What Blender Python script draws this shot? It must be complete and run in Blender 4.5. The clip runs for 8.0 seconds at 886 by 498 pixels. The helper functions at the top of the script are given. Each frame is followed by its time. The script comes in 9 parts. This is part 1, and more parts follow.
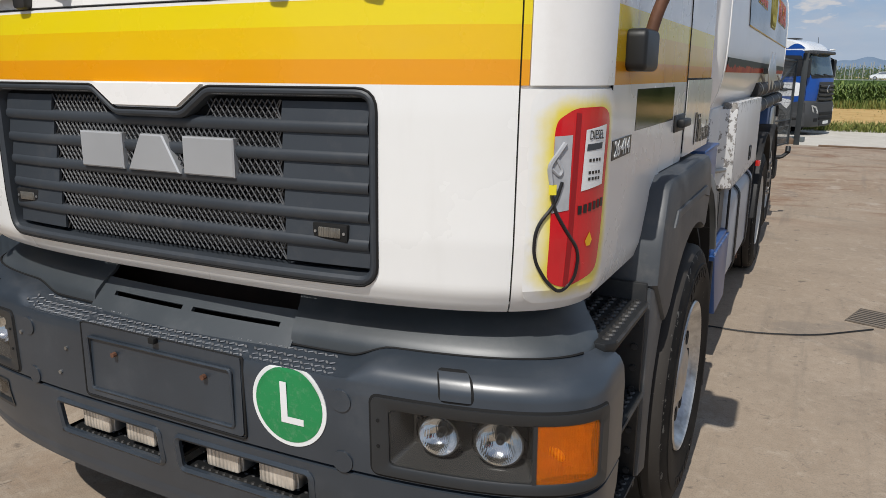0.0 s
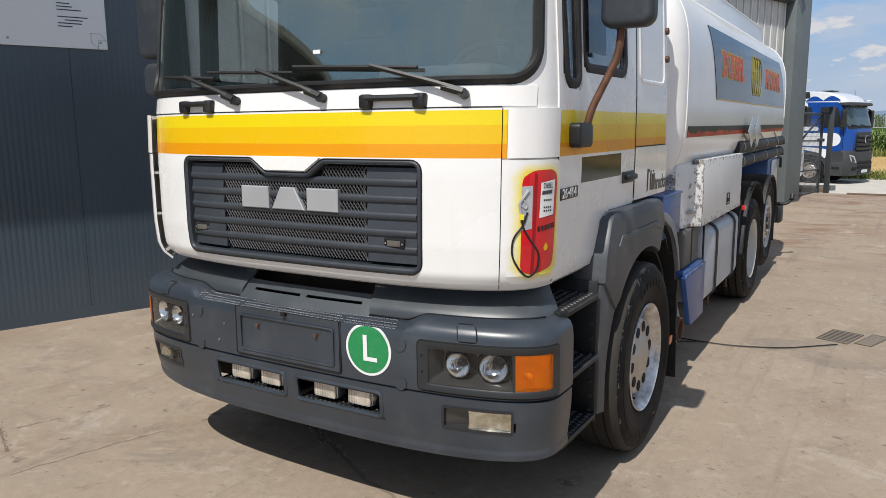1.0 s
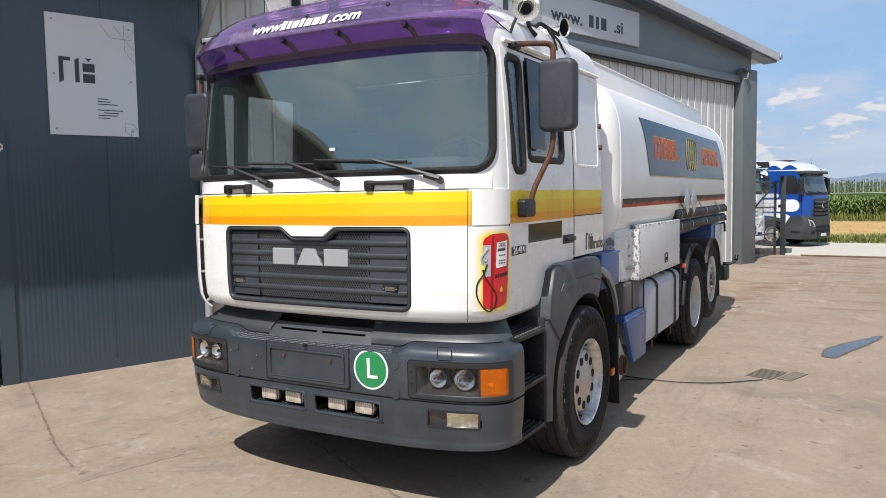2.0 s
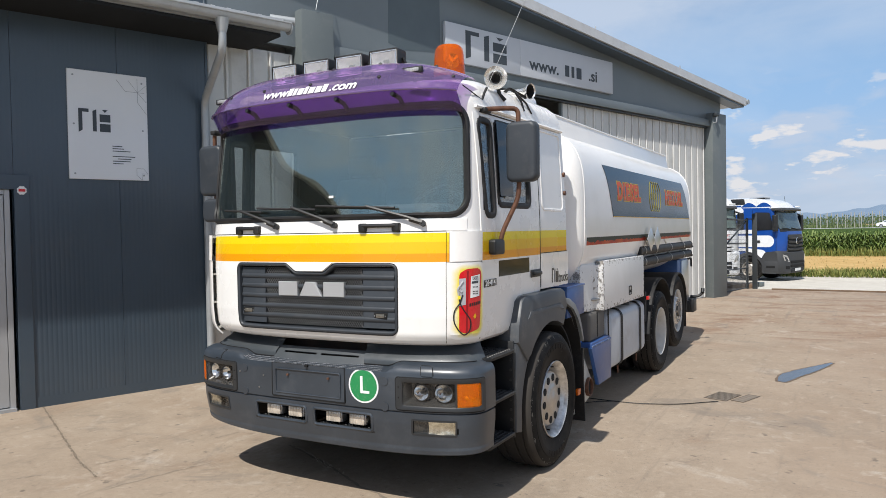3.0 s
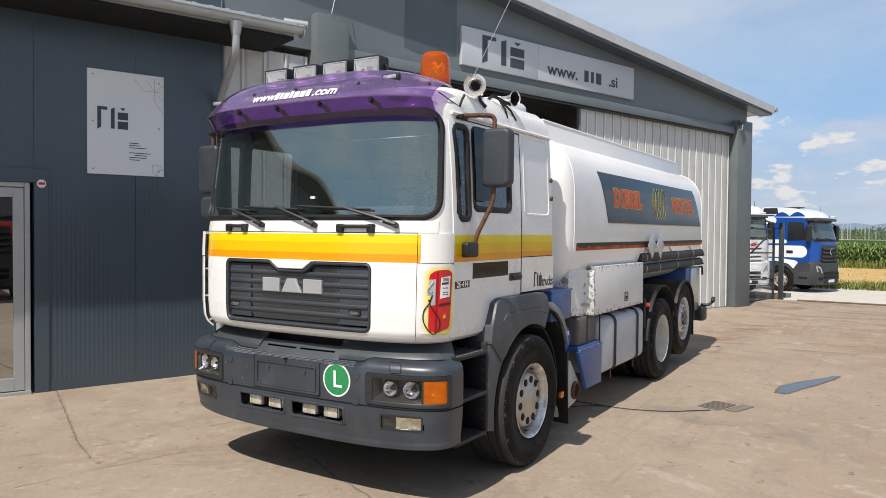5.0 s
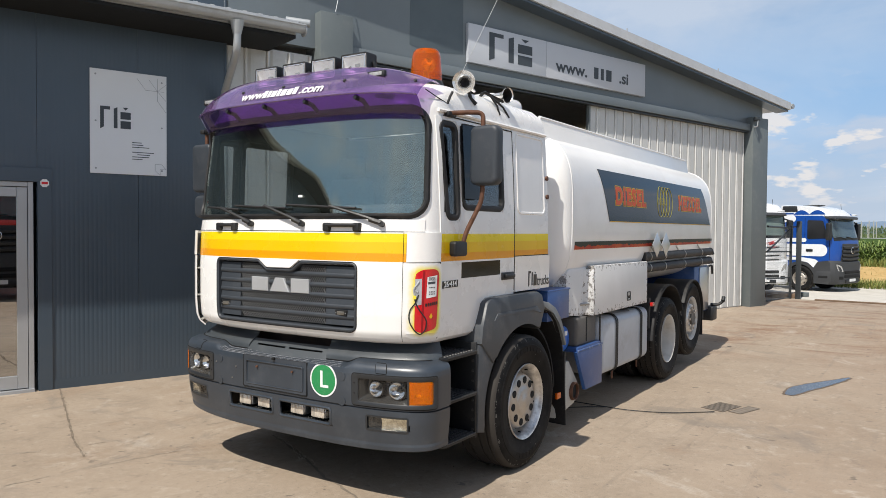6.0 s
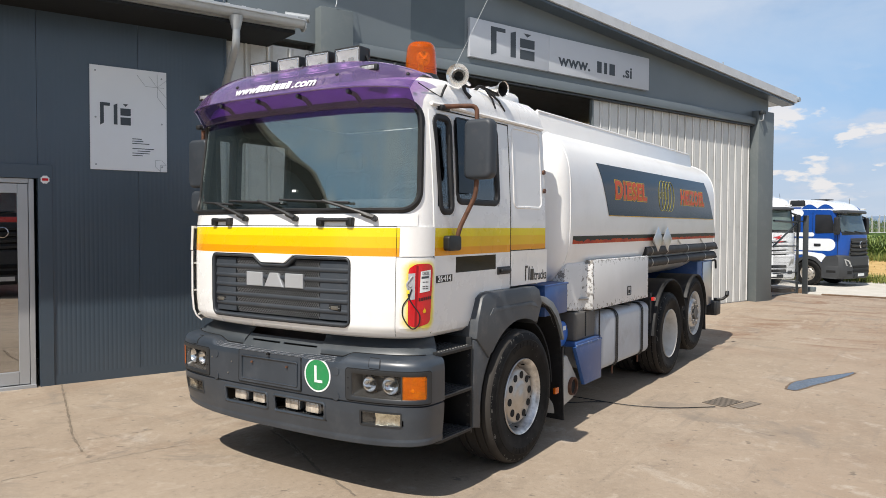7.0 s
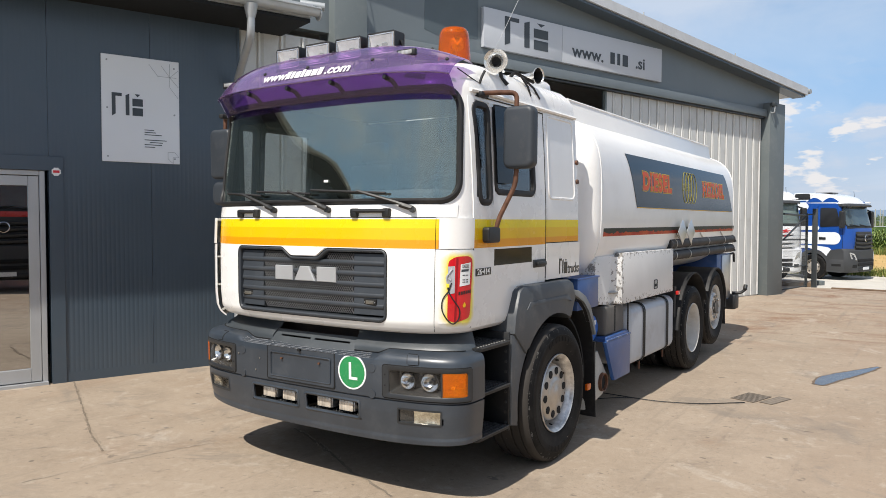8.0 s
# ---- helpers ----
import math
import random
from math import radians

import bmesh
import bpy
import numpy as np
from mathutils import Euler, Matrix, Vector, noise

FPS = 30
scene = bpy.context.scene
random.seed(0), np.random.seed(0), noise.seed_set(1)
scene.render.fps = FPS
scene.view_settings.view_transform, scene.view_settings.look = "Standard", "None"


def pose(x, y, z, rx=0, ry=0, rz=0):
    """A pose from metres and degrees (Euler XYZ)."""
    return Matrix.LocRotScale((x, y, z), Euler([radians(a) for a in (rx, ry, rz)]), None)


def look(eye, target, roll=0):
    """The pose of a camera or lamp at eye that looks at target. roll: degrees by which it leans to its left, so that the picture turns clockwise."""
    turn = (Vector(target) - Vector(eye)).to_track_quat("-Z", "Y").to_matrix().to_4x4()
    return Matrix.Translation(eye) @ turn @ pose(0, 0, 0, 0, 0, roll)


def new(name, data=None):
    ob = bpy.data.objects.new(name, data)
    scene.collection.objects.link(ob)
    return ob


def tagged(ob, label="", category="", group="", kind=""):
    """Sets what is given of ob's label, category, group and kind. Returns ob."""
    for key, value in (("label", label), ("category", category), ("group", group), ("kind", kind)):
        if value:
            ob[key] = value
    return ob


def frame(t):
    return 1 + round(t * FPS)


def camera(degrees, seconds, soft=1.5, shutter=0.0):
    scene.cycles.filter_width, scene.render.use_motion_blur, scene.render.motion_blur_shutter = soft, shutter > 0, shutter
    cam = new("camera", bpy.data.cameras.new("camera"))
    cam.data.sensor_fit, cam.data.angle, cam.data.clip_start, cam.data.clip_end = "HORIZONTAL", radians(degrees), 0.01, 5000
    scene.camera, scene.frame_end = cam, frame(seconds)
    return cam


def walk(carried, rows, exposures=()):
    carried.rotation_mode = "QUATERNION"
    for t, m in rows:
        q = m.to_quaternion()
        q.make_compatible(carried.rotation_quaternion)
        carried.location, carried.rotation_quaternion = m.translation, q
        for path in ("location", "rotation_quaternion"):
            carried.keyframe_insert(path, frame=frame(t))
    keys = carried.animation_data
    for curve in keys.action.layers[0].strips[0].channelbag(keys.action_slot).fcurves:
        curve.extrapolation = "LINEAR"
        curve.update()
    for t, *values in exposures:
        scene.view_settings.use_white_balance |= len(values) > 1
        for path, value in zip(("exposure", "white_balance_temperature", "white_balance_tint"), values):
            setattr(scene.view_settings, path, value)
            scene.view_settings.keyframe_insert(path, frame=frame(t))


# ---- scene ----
cam = camera(62.0, 8.0, soft=0.55)
PATH = [
    (0, (1.633, -1.381, 1.688), (0.752, 0.354, 1.224), 0.3),
    (0.2, (1.82, -1.59, 1.679), (0.887, 0.132, 1.271), 0.0),
    (0.5, (2.042, -1.917, 1.73), (1.076, -0.214, 1.322), -0.1),
    (0.7, (2.162, -2.15, 1.728), (1.166, -0.451, 1.381), -0.6),
    (1, (2.332, -2.447, 1.789), (1.318, -0.755, 1.461), -0.5),
    (1.2, (2.468, -2.633, 1.783), (1.453, -0.928, 1.534), -0.3),
    (1.5, (2.678, -2.923, 1.811), (1.658, -1.217, 1.597), -0.8),
    (1.7, (2.759, -3.109, 1.815), (1.761, -1.386, 1.627), -0.1),
    (2, (2.909, -3.402, 1.832), (1.923, -1.668, 1.686), -1.0),
    (3.3, (3.358, -4.124, 1.87), (2.402, -2.368, 1.827), -0.9),
    (3.5, (3.375, -4.16, 1.867), (2.423, -2.402, 1.803), -0.8),
    (4, (3.489, -4.153, 1.875), (2.532, -2.399, 1.799), -0.1),
    (4.5, (3.655, -4.056, 1.876), (2.645, -2.33, 1.817), 0.3),
    (6, (3.932, -3.762, 1.879), (2.836, -2.089, 1.827), 0.4),
    (6.5, (3.999, -3.703, 1.874), (2.876, -2.049, 1.809), 0.1),
    (7, (4.002, -3.688, 1.868), (2.888, -2.028, 1.805), 0.2),
    (7.5, (3.969, -3.684, 1.876), (2.851, -2.027, 1.811), -0.3),
    (8, (3.662, -3.699, 1.843), (2.558, -2.033, 1.766), 0.1),
]
walk(cam, [(t, look(eye, target, roll)) for t, eye, target, roll in PATH],
     exposures=[(0, -0.40, 6500, 10), (0.5, -0.30, 6500, 10), (1.0, -0.16, 6500, 10), (1.5, -0.05, 6500, 10), (2.0, 0.03, 6500, 10), (3.5, 0.03, 6600, 10), (6.0, 0.05, 6750, 10), (7.0, 0.13, 6750, 10), (8.0, 0.16, 6750, 10)])

# ---- world, sun ----
SUN_DIR = Vector((-0.03, 0.72, -1.0)).normalized()
SUN_EL = math.asin(-SUN_DIR.z)
SUN_AZ = math.atan2(-SUN_DIR.x, -SUN_DIR.y)

world = bpy.data.worlds.new("world")
scene.world = world
world.use_nodes = True
wn, wl = world.node_tree.nodes, world.node_tree.links
wn.clear()
w_out = wn.new("ShaderNodeOutputWorld")
w_bg = wn.new("ShaderNodeBackground")
w_sky = wn.new("ShaderNodeTexSky")
w_sky.sky_type = "NISHITA"
w_sky.sun_disc = False
w_sky.sun_elevation = SUN_EL
w_sky.sun_rotation = SUN_AZ
w_sky.air_density = 1.0
w_sky.dust_density = 0.5
w_sky.ozone_density = 1.5
w_bg.inputs["Strength"].default_value = 0.110
# clouds: direction flattened on a high layer, two noises
w_tc = wn.new("ShaderNodeTexCoord")
w_sep = wn.new("ShaderNodeSeparateXYZ")
wl.new(w_tc.outputs["Generated"], w_sep.inputs[0])


def wmath(op, a, b=None, clamp=False):
    n = wn.new("ShaderNodeMath")
    n.operation = op
    n.use_clamp = clamp
    for i, v in enumerate((a, b)):
        if v is None:
            continue
        if isinstance(v, (int, float)):
            n.inputs[i].default_value = v
        else:
            wl.new(v, n.inputs[i])
    return n.outputs[0]


w_up = wmath("MAXIMUM", w_sep.outputs[2], 0.0)
w_den = wmath("ADD", w_up, 0.30)
w_comb = wn.new("ShaderNodeCombineXYZ")
wl.new(wmath("DIVIDE", w_sep.outputs[0], w_den), w_comb.inputs[0])
wl.new(wmath("DIVIDE", w_sep.outputs[1], w_den), w_comb.inputs[1])
wl.new(wmath("MULTIPLY", w_up, 1.5), w_comb.inputs[2])


def cloud_layer(scale, detail, rough, dist, p0, p1, top):
    n = wn.new("ShaderNodeTexNoise")
    n.inputs["Scale"].default_value = scale
    n.inputs["Detail"].default_value = detail
    n.inputs["Roughness"].default_value = rough
    n.inputs["Distortion"].default_value = dist
    wl.new(w_comb.outputs[0], n.inputs["Vector"])
    r = wn.new("ShaderNodeValToRGB")
    r.color_ramp.elements[0].position = p0
    r.color_ramp.elements[0].color = (0, 0, 0, 1)
    r.color_ramp.elements[1].position = p1
    r.color_ramp.elements[1].color = (top, top, top, 1)
    wl.new(n.outputs["Fac"], r.inputs[0])
    return r.outputs[0]


def world_mix(fac, a, b):
    n = wn.new("ShaderNodeMix")
    n.data_type = "RGBA"
    for sock, v in ((n.inputs[0], fac), (n.inputs[6], a), (n.inputs[7], b)):
        if isinstance(v, tuple):
            sock.default_value = v
        else:
            wl.new(v, sock)
    return n.outputs[2]




def wramp(v, a, c):
    """0 at height a, 1 at height c, smooth between."""
    n = wn.new("ShaderNodeMapRange")
    n.interpolation_type = "SMOOTHSTEP"
    n.inputs["From Min"].default_value, n.inputs["From Max"].default_value = min(a, c), max(a, c)
    n.inputs["To Min"].default_value, n.inputs["To Max"].default_value = (0.0, 1.0) if a < c else (1.0, 0.0)
    wl.new(v, n.inputs["Value"])
    return n.outputs[0]


# clear blue low sky, pale haze on the horizon, a thin veil higher up, heaped clouds low down
w_col = world_mix(wmath("MULTIPLY", wramp(w_up, 0.45, 0.10), 0.85), w_sky.outputs[0], (2.75, 4.65, 7.5, 1))
w_col = world_mix(wmath("MULTIPLY", wramp(w_up, 0.165, 0.02), 0.80), w_col, (4.5, 5.3, 6.5, 1))
w_col = world_mix(cloud_layer(0.9, 6.0, 0.55, 0.6, 0.46, 0.80, 0.55), w_col, (6.6, 7.3, 8.3, 1))
w_veil = wmath("MULTIPLY", wramp(w_up, 0.175, 0.27), wramp(w_up, 0.75, 0.45))
w_col = world_mix(wmath("MULTIPLY", cloud_layer(1.7, 7.0, 0.6, 0.5, 0.34, 0.60, 0.80), w_veil), w_col, (5.0, 5.8, 7.1, 1))
w_col = world_mix(wmath("MULTIPLY", cloud_layer(2.6, 9.0, 0.60, 0.25, 0.545, 0.64, 0.92), wramp(w_up, 0.22, 0.45)), w_col, (8.8, 8.8, 8.9, 1))
w_puff = wmath("MULTIPLY", wramp(w_up, 0.015, 0.05), wramp(w_up, 0.20, 0.13))
w_col = world_mix(wmath("MULTIPLY", cloud_layer(4.2, 9.0, 0.55, 0.2, 0.50, 0.66, 0.55), w_puff), w_col, (5.2, 5.7, 6.7, 1))
w_col = world_mix(wmath("MULTIPLY", cloud_layer(6.5, 8.0, 0.52, 0.1, 0.57, 0.63, 0.85), w_puff), w_col, (7.2, 7.1, 7.2, 1))
wl.new(w_col, w_bg.inputs["Color"])
wl.new(w_bg.outputs[0], w_out.inputs[0])

sun_data = bpy.data.lights.new("sun", "SUN")
sun_data.energy = 4.8
sun_data.angle = radians(0.53)
sun_data.color = (1.0, 0.965, 0.91)
sun = new("sun", sun_data)
sun.matrix_world = look((0, 0, 0), SUN_DIR)


# ---- materials ----
class Nodes:
    """A small wrapper round a material's node tree."""

    def __init__(self, name):
        self.m = bpy.data.materials.new(name)
        self.m.use_nodes = True
        self.n, self.l = self.m.node_tree.nodes, self.m.node_tree.links
        self.b = self.n["Principled BSDF"]
        self.out = self.n["Material Output"]
        self.tc = self.n.new("ShaderNodeTexCoord").outputs["Object"]

    def set(self, sock, v):
        if isinstance(v, (int, float)):
            sock.default_value = v
        elif isinstance(v, (tuple, list)):
            sock.default_value = (*v, 1) if len(v) == 3 and len(sock.default_value) == 4 else v
        else:
            self.l.new(v, sock)

    def math(self, op, a, b=None, c=None, clamp=False):
        n = self.n.new("ShaderNodeMath")
        n.operation, n.use_clamp = op, clamp
        for i, v in enumerate((a, b, c)):
            if v is not None:
                self.set(n.inputs[i], v)
        return n.outputs[0]

    def noise(self, scale, detail=4.0, rough=0.55, vec=None, stretch=None, dist=0.0):
        v = vec or self.tc
        if stretch:
            mp = self.n.new("ShaderNodeMapping")
            self.l.new(v, mp.inputs[0])
            mp.inputs["Scale"].default_value = stretch
            v = mp.outputs[0]
        n = self.n.new("ShaderNodeTexNoise")
        n.inputs["Scale"].default_value = scale
        n.inputs["Detail"].default_value = detail
        n.inputs["Roughness"].default_value = rough
        n.inputs["Distortion"].default_value = dist
        self.l.new(v, n.inputs["Vector"])
        return n.outputs["Fac"]

    def ramp(self, fac, p0, p1, c0=(0, 0, 0), c1=(1, 1, 1)):
        n = self.n.new("ShaderNodeValToRGB")
        e = n.color_ramp.elements
        e[0].position, e[1].position = p0, p1
        e[0].color, e[1].color = (*c0, 1), (*c1, 1)
        self.l.new(fac, n.inputs[0])
        return n.outputs[0]

    def mix(self, fac, a, b, mode="MIX"):
        n = self.n.new("ShaderNodeMix")
        n.data_type, n.blend_type = "RGBA", mode
        self.set(n.inputs[0], fac)
        self.set(n.inputs[6], a)
        self.set(n.inputs[7], b)
        return n.outputs[2]

    def bump(self, height, strength=0.2, dist=0.002):
        n = self.n.new("ShaderNodeBump")
        n.inputs["Strength"].default_value = strength
        n.inputs["Distance"].default_value = dist
        self.l.new(height, n.inputs["Height"])
        self.l.new(n.outputs[0], self.b.inputs["Normal"])

    def xyz(self):
        n = self.n.new("ShaderNodeSeparateXYZ")
        self.l.new(self.tc, n.inputs[0])
        return n.outputs


def surface(name, base, rough=0.5, metal=0.0, var=0.12, scale=3.0, fine=60.0, bump=0.08, coat=0.0,
            dirt=None, dirt_amount=0.35, dirt_scale=5.0, spec=0.5):
    """A painted, plastic or metal surface with two scales of variation and some dirt."""
    k = Nodes(name)
    big, small = k.noise(scale, 5.0), k.noise(fine, 3.0)
    dark = tuple(c * (1 - var) for c in base)
    light = tuple(min(1.0, c * (1 + var * 0.6)) for c in base)
    col = k.mix(k.ramp(big, 0.3, 0.7), dark, light)
    col = k.mix(k.math("MULTIPLY", small, var * 0.8), col, tuple(c * 0.6 for c in base))
    if dirt:
        d = k.math("MULTIPLY", k.ramp(k.noise(dirt_scale, 8.0, 0.7), 0.52, 0.74), dirt_amount)
        col = k.mix(d, col, dirt)
    k.set(k.b.inputs["Base Color"], col)
    k.set(k.b.inputs["Roughness"], k.math("ADD", k.math("MULTIPLY", big, 0.22), max(0.02, rough - 0.11)))
    k.b.inputs["Metallic"].default_value = metal
    k.b.inputs["Specular IOR Level"].default_value = spec
    k.b.inputs["Coat Weight"].default_value = coat
    k.b.inputs["Coat Roughness"].default_value = 0.06
    if bump:
        k.bump(small, bump, 0.001)
    return k.m


def glass(name, tint, rough=0.01, ior=1.5, body=0.0, body_col=(0.1, 0.1, 0.1), wavy=0.0, gloss=(1.0, 1.0, 1.0)):
    """Clear or tinted pane: what is behind it shows through, with gloss by Fresnel."""
    k = Nodes(name)
    tr = k.n.new("ShaderNodeBsdfTransparent")
    tr.inputs[0].default_value = (*tint, 1)
    base = tr.outputs[0]
    if body:
        df = k.n.new("ShaderNodeBsdfDiffuse")
        df.inputs[0].default_value = (*body_col, 1)
        mb = k.n.new("ShaderNodeMixShader")
        mb.inputs[0].default_value = body
        k.l.new(base, mb.inputs[1])
        k.l.new(df.outputs[0], mb.inputs[2])
        base = mb.outputs[0]
    gl = k.n.new("ShaderNodeBsdfGlossy")
    gl.inputs["Roughness"].default_value = rough
    gl.inputs["Color"].default_value = (*gloss, 1)
    if wavy:
        bp = k.n.new("ShaderNodeBump")
        bp.inputs["Strength"].default_value = wavy
        bp.inputs["Distance"].default_value = 0.03
        k.l.new(k.noise(5.0, 3.0, 0.5, dist=0.5), bp.inputs["Height"])
        k.l.new(bp.outputs[0], gl.inputs["Normal"])
    lw = k.n.new("ShaderNodeLayerWeight")
    lw.inputs["Blend"].default_value = 0.5
    f0 = ((ior - 1) / (ior + 1)) ** 2
    fac = k.math("ADD", k.math("MULTIPLY", k.math("POWER", lw.outputs["Facing"], 5.0), 1 - f0), f0)
    ms = k.n.new("ShaderNodeMixShader")
    k.l.new(fac, ms.inputs[0])
    k.l.new(base, ms.inputs[1])
    k.l.new(gl.outputs[0], ms.inputs[2])
    k.l.new(ms.outputs[0], k.out.inputs[0])
    k.n.remove(k.b)
    return k.m


def striped_paint(name):
    """White truck paint with the yellow to orange band round the cab, at its height."""
    k = Nodes(name)
    z = k.xyz()[2]
    big, small = k.noise(2.2, 6.0), k.noise(45.0, 3.0)
    col = k.mix(k.ramp(big, 0.3, 0.7), (0.80, 0.795, 0.77), (0.85, 0.85, 0.83))
    streak = k.math("MULTIPLY", k.ramp(k.noise(9.0, 6.0, 0.65, stretch=(1, 1, 0.12)), 0.55, 0.8), 0.10)
    col = k.mix(streak, col, (0.45, 0.41, 0.34))
    fade = k.math("MULTIPLY", k.ramp(k.noise(5.0, 4.0, 0.6, stretch=(1, 1, 2.5)), 0.5, 0.8), 0.10)
    for lo, hi, c in ((1.793, 1.852, (0.82, 0.64, 0.004)), (1.718, 1.7935, (0.81, 0.50, 0.001)),
                      (1.662, 1.7185, (0.79, 0.32, 0.001))):
        inside = k.math("MULTIPLY", k.math("GREATER_THAN", z, lo), k.math("LESS_THAN", z, hi))
        col = k.mix(inside, col, k.mix(fade, c, tuple(v * 0.8 + 0.1 for v in c)))
    k.set(k.b.inputs["Base Color"], col)
    k.set(k.b.inputs["Roughness"], k.math("ADD", k.math("MULTIPLY", big, 0.2), 0.18))
    k.b.inputs["Coat Weight"].default_value = 0.25
    k.b.inputs["Coat Roughness"].default_value = 0.05
    return k.m


def concrete_yard():
    """Worn concrete slab: blotches, tyre marks, rust-brown stains, damp patches and fine grit."""
    k = Nodes("yard_concrete")
    broad, mid, fine, grit = k.noise(0.35, 6.0, 0.6), k.noise(1.6, 8.0, 0.65), k.noise(18.0, 6.0, 0.7), k.noise(140.0, 2.0)
    col = k.mix(k.ramp(broad, 0.35, 0.66), (0.312, 0.245, 0.181), (0.384, 0.310, 0.236))
    col = k.mix(k.math("MULTIPLY", k.ramp(mid, 0.46, 0.64), 0.55), col, (0.265, 0.212, 0.160))
    col = k.mix(k.math("MULTIPLY", k.ramp(fine, 0.45, 0.75), 0.42), col, (0.465, 0.390, 0.305))
    p = k.xyz()
    zone = k.math("MULTIPLY", k.ramp(k.math("MULTIPLY", p[1], 0.05), 0.36, 0.50), k.ramp(k.math("MULTIPLY", p[0], 0.1), 0.02, 0.12))
    rusty = k.ramp(k.noise(0.9, 9.0, 0.72, stretch=(0.7, 1.6, 1.0), dist=0.6), 0.47, 0.62)
    col = k.mix(k.math("MULTIPLY", k.math("MULTIPLY", rusty, zone), 0.9), col, (0.20, 0.105, 0.060))
    trodden = k.math("MULTIPLY", k.ramp(k.math("MULTIPLY", p[0], 0.1), 0.20, 0.42), k.ramp(k.noise(0.7, 6.0, 0.6, dist=0.4), 0.30, 0.62))
    col = k.mix(k.math("MULTIPLY", trodden, 0.75), col, (0.275, 0.196, 0.136))
    stain = k.ramp(k.noise(0.55, 8.0, 0.72, stretch=(1.0, 0.5, 1.0), dist=0.8), 0.56, 0.66)
    col = k.mix(k.math("MULTIPLY", stain, 0.62), col, (0.27, 0.19, 0.13))
    damp = k.ramp(k.noise(0.8, 7.0, 0.65, stretch=(0.8, 1.0, 1.0), dist=1.2), 0.57, 0.64)
    col = k.mix(k.math("MULTIPLY", damp, 0.55), col, (0.21, 0.180, 0.150))
    marks = k.ramp(k.noise(2.4, 6.0, 0.65, stretch=(2.6, 0.16, 1.0)), 0.57, 0.72)
    col = k.mix(k.math("MULTIPLY", marks, 0.40), col, (0.16, 0.138, 0.115))
    pale = k.ramp(k.noise(1.3, 7.0, 0.7, dist=0.5), 0.58, 0.68)
    col = k.mix(k.math("MULTIPLY", pale, 0.6), col, (0.50, 0.445, 0.375))
    blot = k.ramp(k.noise(3.3, 7.0, 0.75, dist=0.4), 0.60, 0.68)
    col = k.mix(k.math("MULTIPLY", blot, 0.46), col, (0.19, 0.155, 0.125))
    chalk = k.ramp(k.noise(5.5, 8.0, 0.75, dist=0.6), 0.56, 0.66)
    col = k.mix(k.math("MULTIPLY", chalk, 0.38), col, (0.50, 0.43, 0.345))
    scuff = k.ramp(k.noise(11.0, 6.0, 0.7, stretch=(1.0, 0.6, 1.0), dist=0.5), 0.60, 0.67)
    col = k.mix(k.math("MULTIPLY", scuff, 0.42), col, (0.20, 0.155, 0.118))
    spots = k.ramp(k.noise(7.0, 3.0, 0.5), 0.68, 0.73)
    col = k.mix(k.math("MULTIPLY", spots, 0.65), col, (0.10, 0.083, 0.07))
    pits = k.ramp(k.noise(26.0, 4.0, 0.6, dist=0.3), 0.63, 0.70)
    col = k.mix(k.math("MULTIPLY", pits, 0.50), col, (0.15, 0.122, 0.098))
    col = k.mix(k.math("MULTIPLY", k.ramp(grit, 0.48, 0.75), 0.50), col, (0.18, 0.155, 0.125))
    k.set(k.b.inputs["Base Color"], col)
    k.set(k.b.inputs["Roughness"], k.math("ADD", k.math("MULTIPLY", fine, 0.2), 0.72))
    k.b.inputs["Specular IOR Level"].default_value = 0.25
    k.bump(k.math("ADD", fine, k.math("MULTIPLY", grit, 0.6)), 0.5, 0.004)
    return k.m


def ground_far():
    """The land outside the yard: pale gravel near it, then dry grass and fields."""
    k = Nodes("open_land")
    p = k.xyz()
    wob = k.math("MULTIPLY", k.math("SUBTRACT", k.noise(0.5, 4.0), 0.5), 3.0)
    y = k.math("ADD", p[1], wob)
    fine, mid = k.noise(30.0, 5.0, 0.7), k.noise(2.0, 6.0, 0.65)
    gravel = k.mix(k.ramp(mid, 0.3, 0.7), (0.50, 0.47, 0.41), (0.64, 0.61, 0.55))
    gravel = k.mix(k.math("MULTIPLY", k.ramp(fine, 0.4, 0.7), 0.4), gravel, (0.33, 0.31, 0.27))
    dry = k.mix(k.ramp(mid, 0.35, 0.65), (0.42, 0.27, 0.10), (0.55, 0.38, 0.17))
    green = k.mix(k.ramp(k.noise(0.6, 6.0), 0.4, 0.65), (0.07, 0.11, 0.03), (0.13, 0.16, 0.05))
    col = k.mix(k.math("GREATER_THAN", y, 30.0), gravel, dry)
    col = k.mix(k.math("GREATER_THAN", y, 52.0), col, green)
    out_x = k.math("GREATER_THAN", k.math("ADD", p[0], wob), 24.0)
    col = k.mix(out_x, col, dry)
    col = k.mix(k.math("GREATER_THAN", k.math("ADD", p[0], wob), 34.0), col, green)
    k.set(k.b.inputs["Base Color"], col)
    k.b.inputs["Roughness"].default_value = 0.95
    k.b.inputs["Specular IOR Level"].default_value = 0.1
    k.bump(k.math("ADD", fine, mid), 0.6, 0.02)
    return k.m


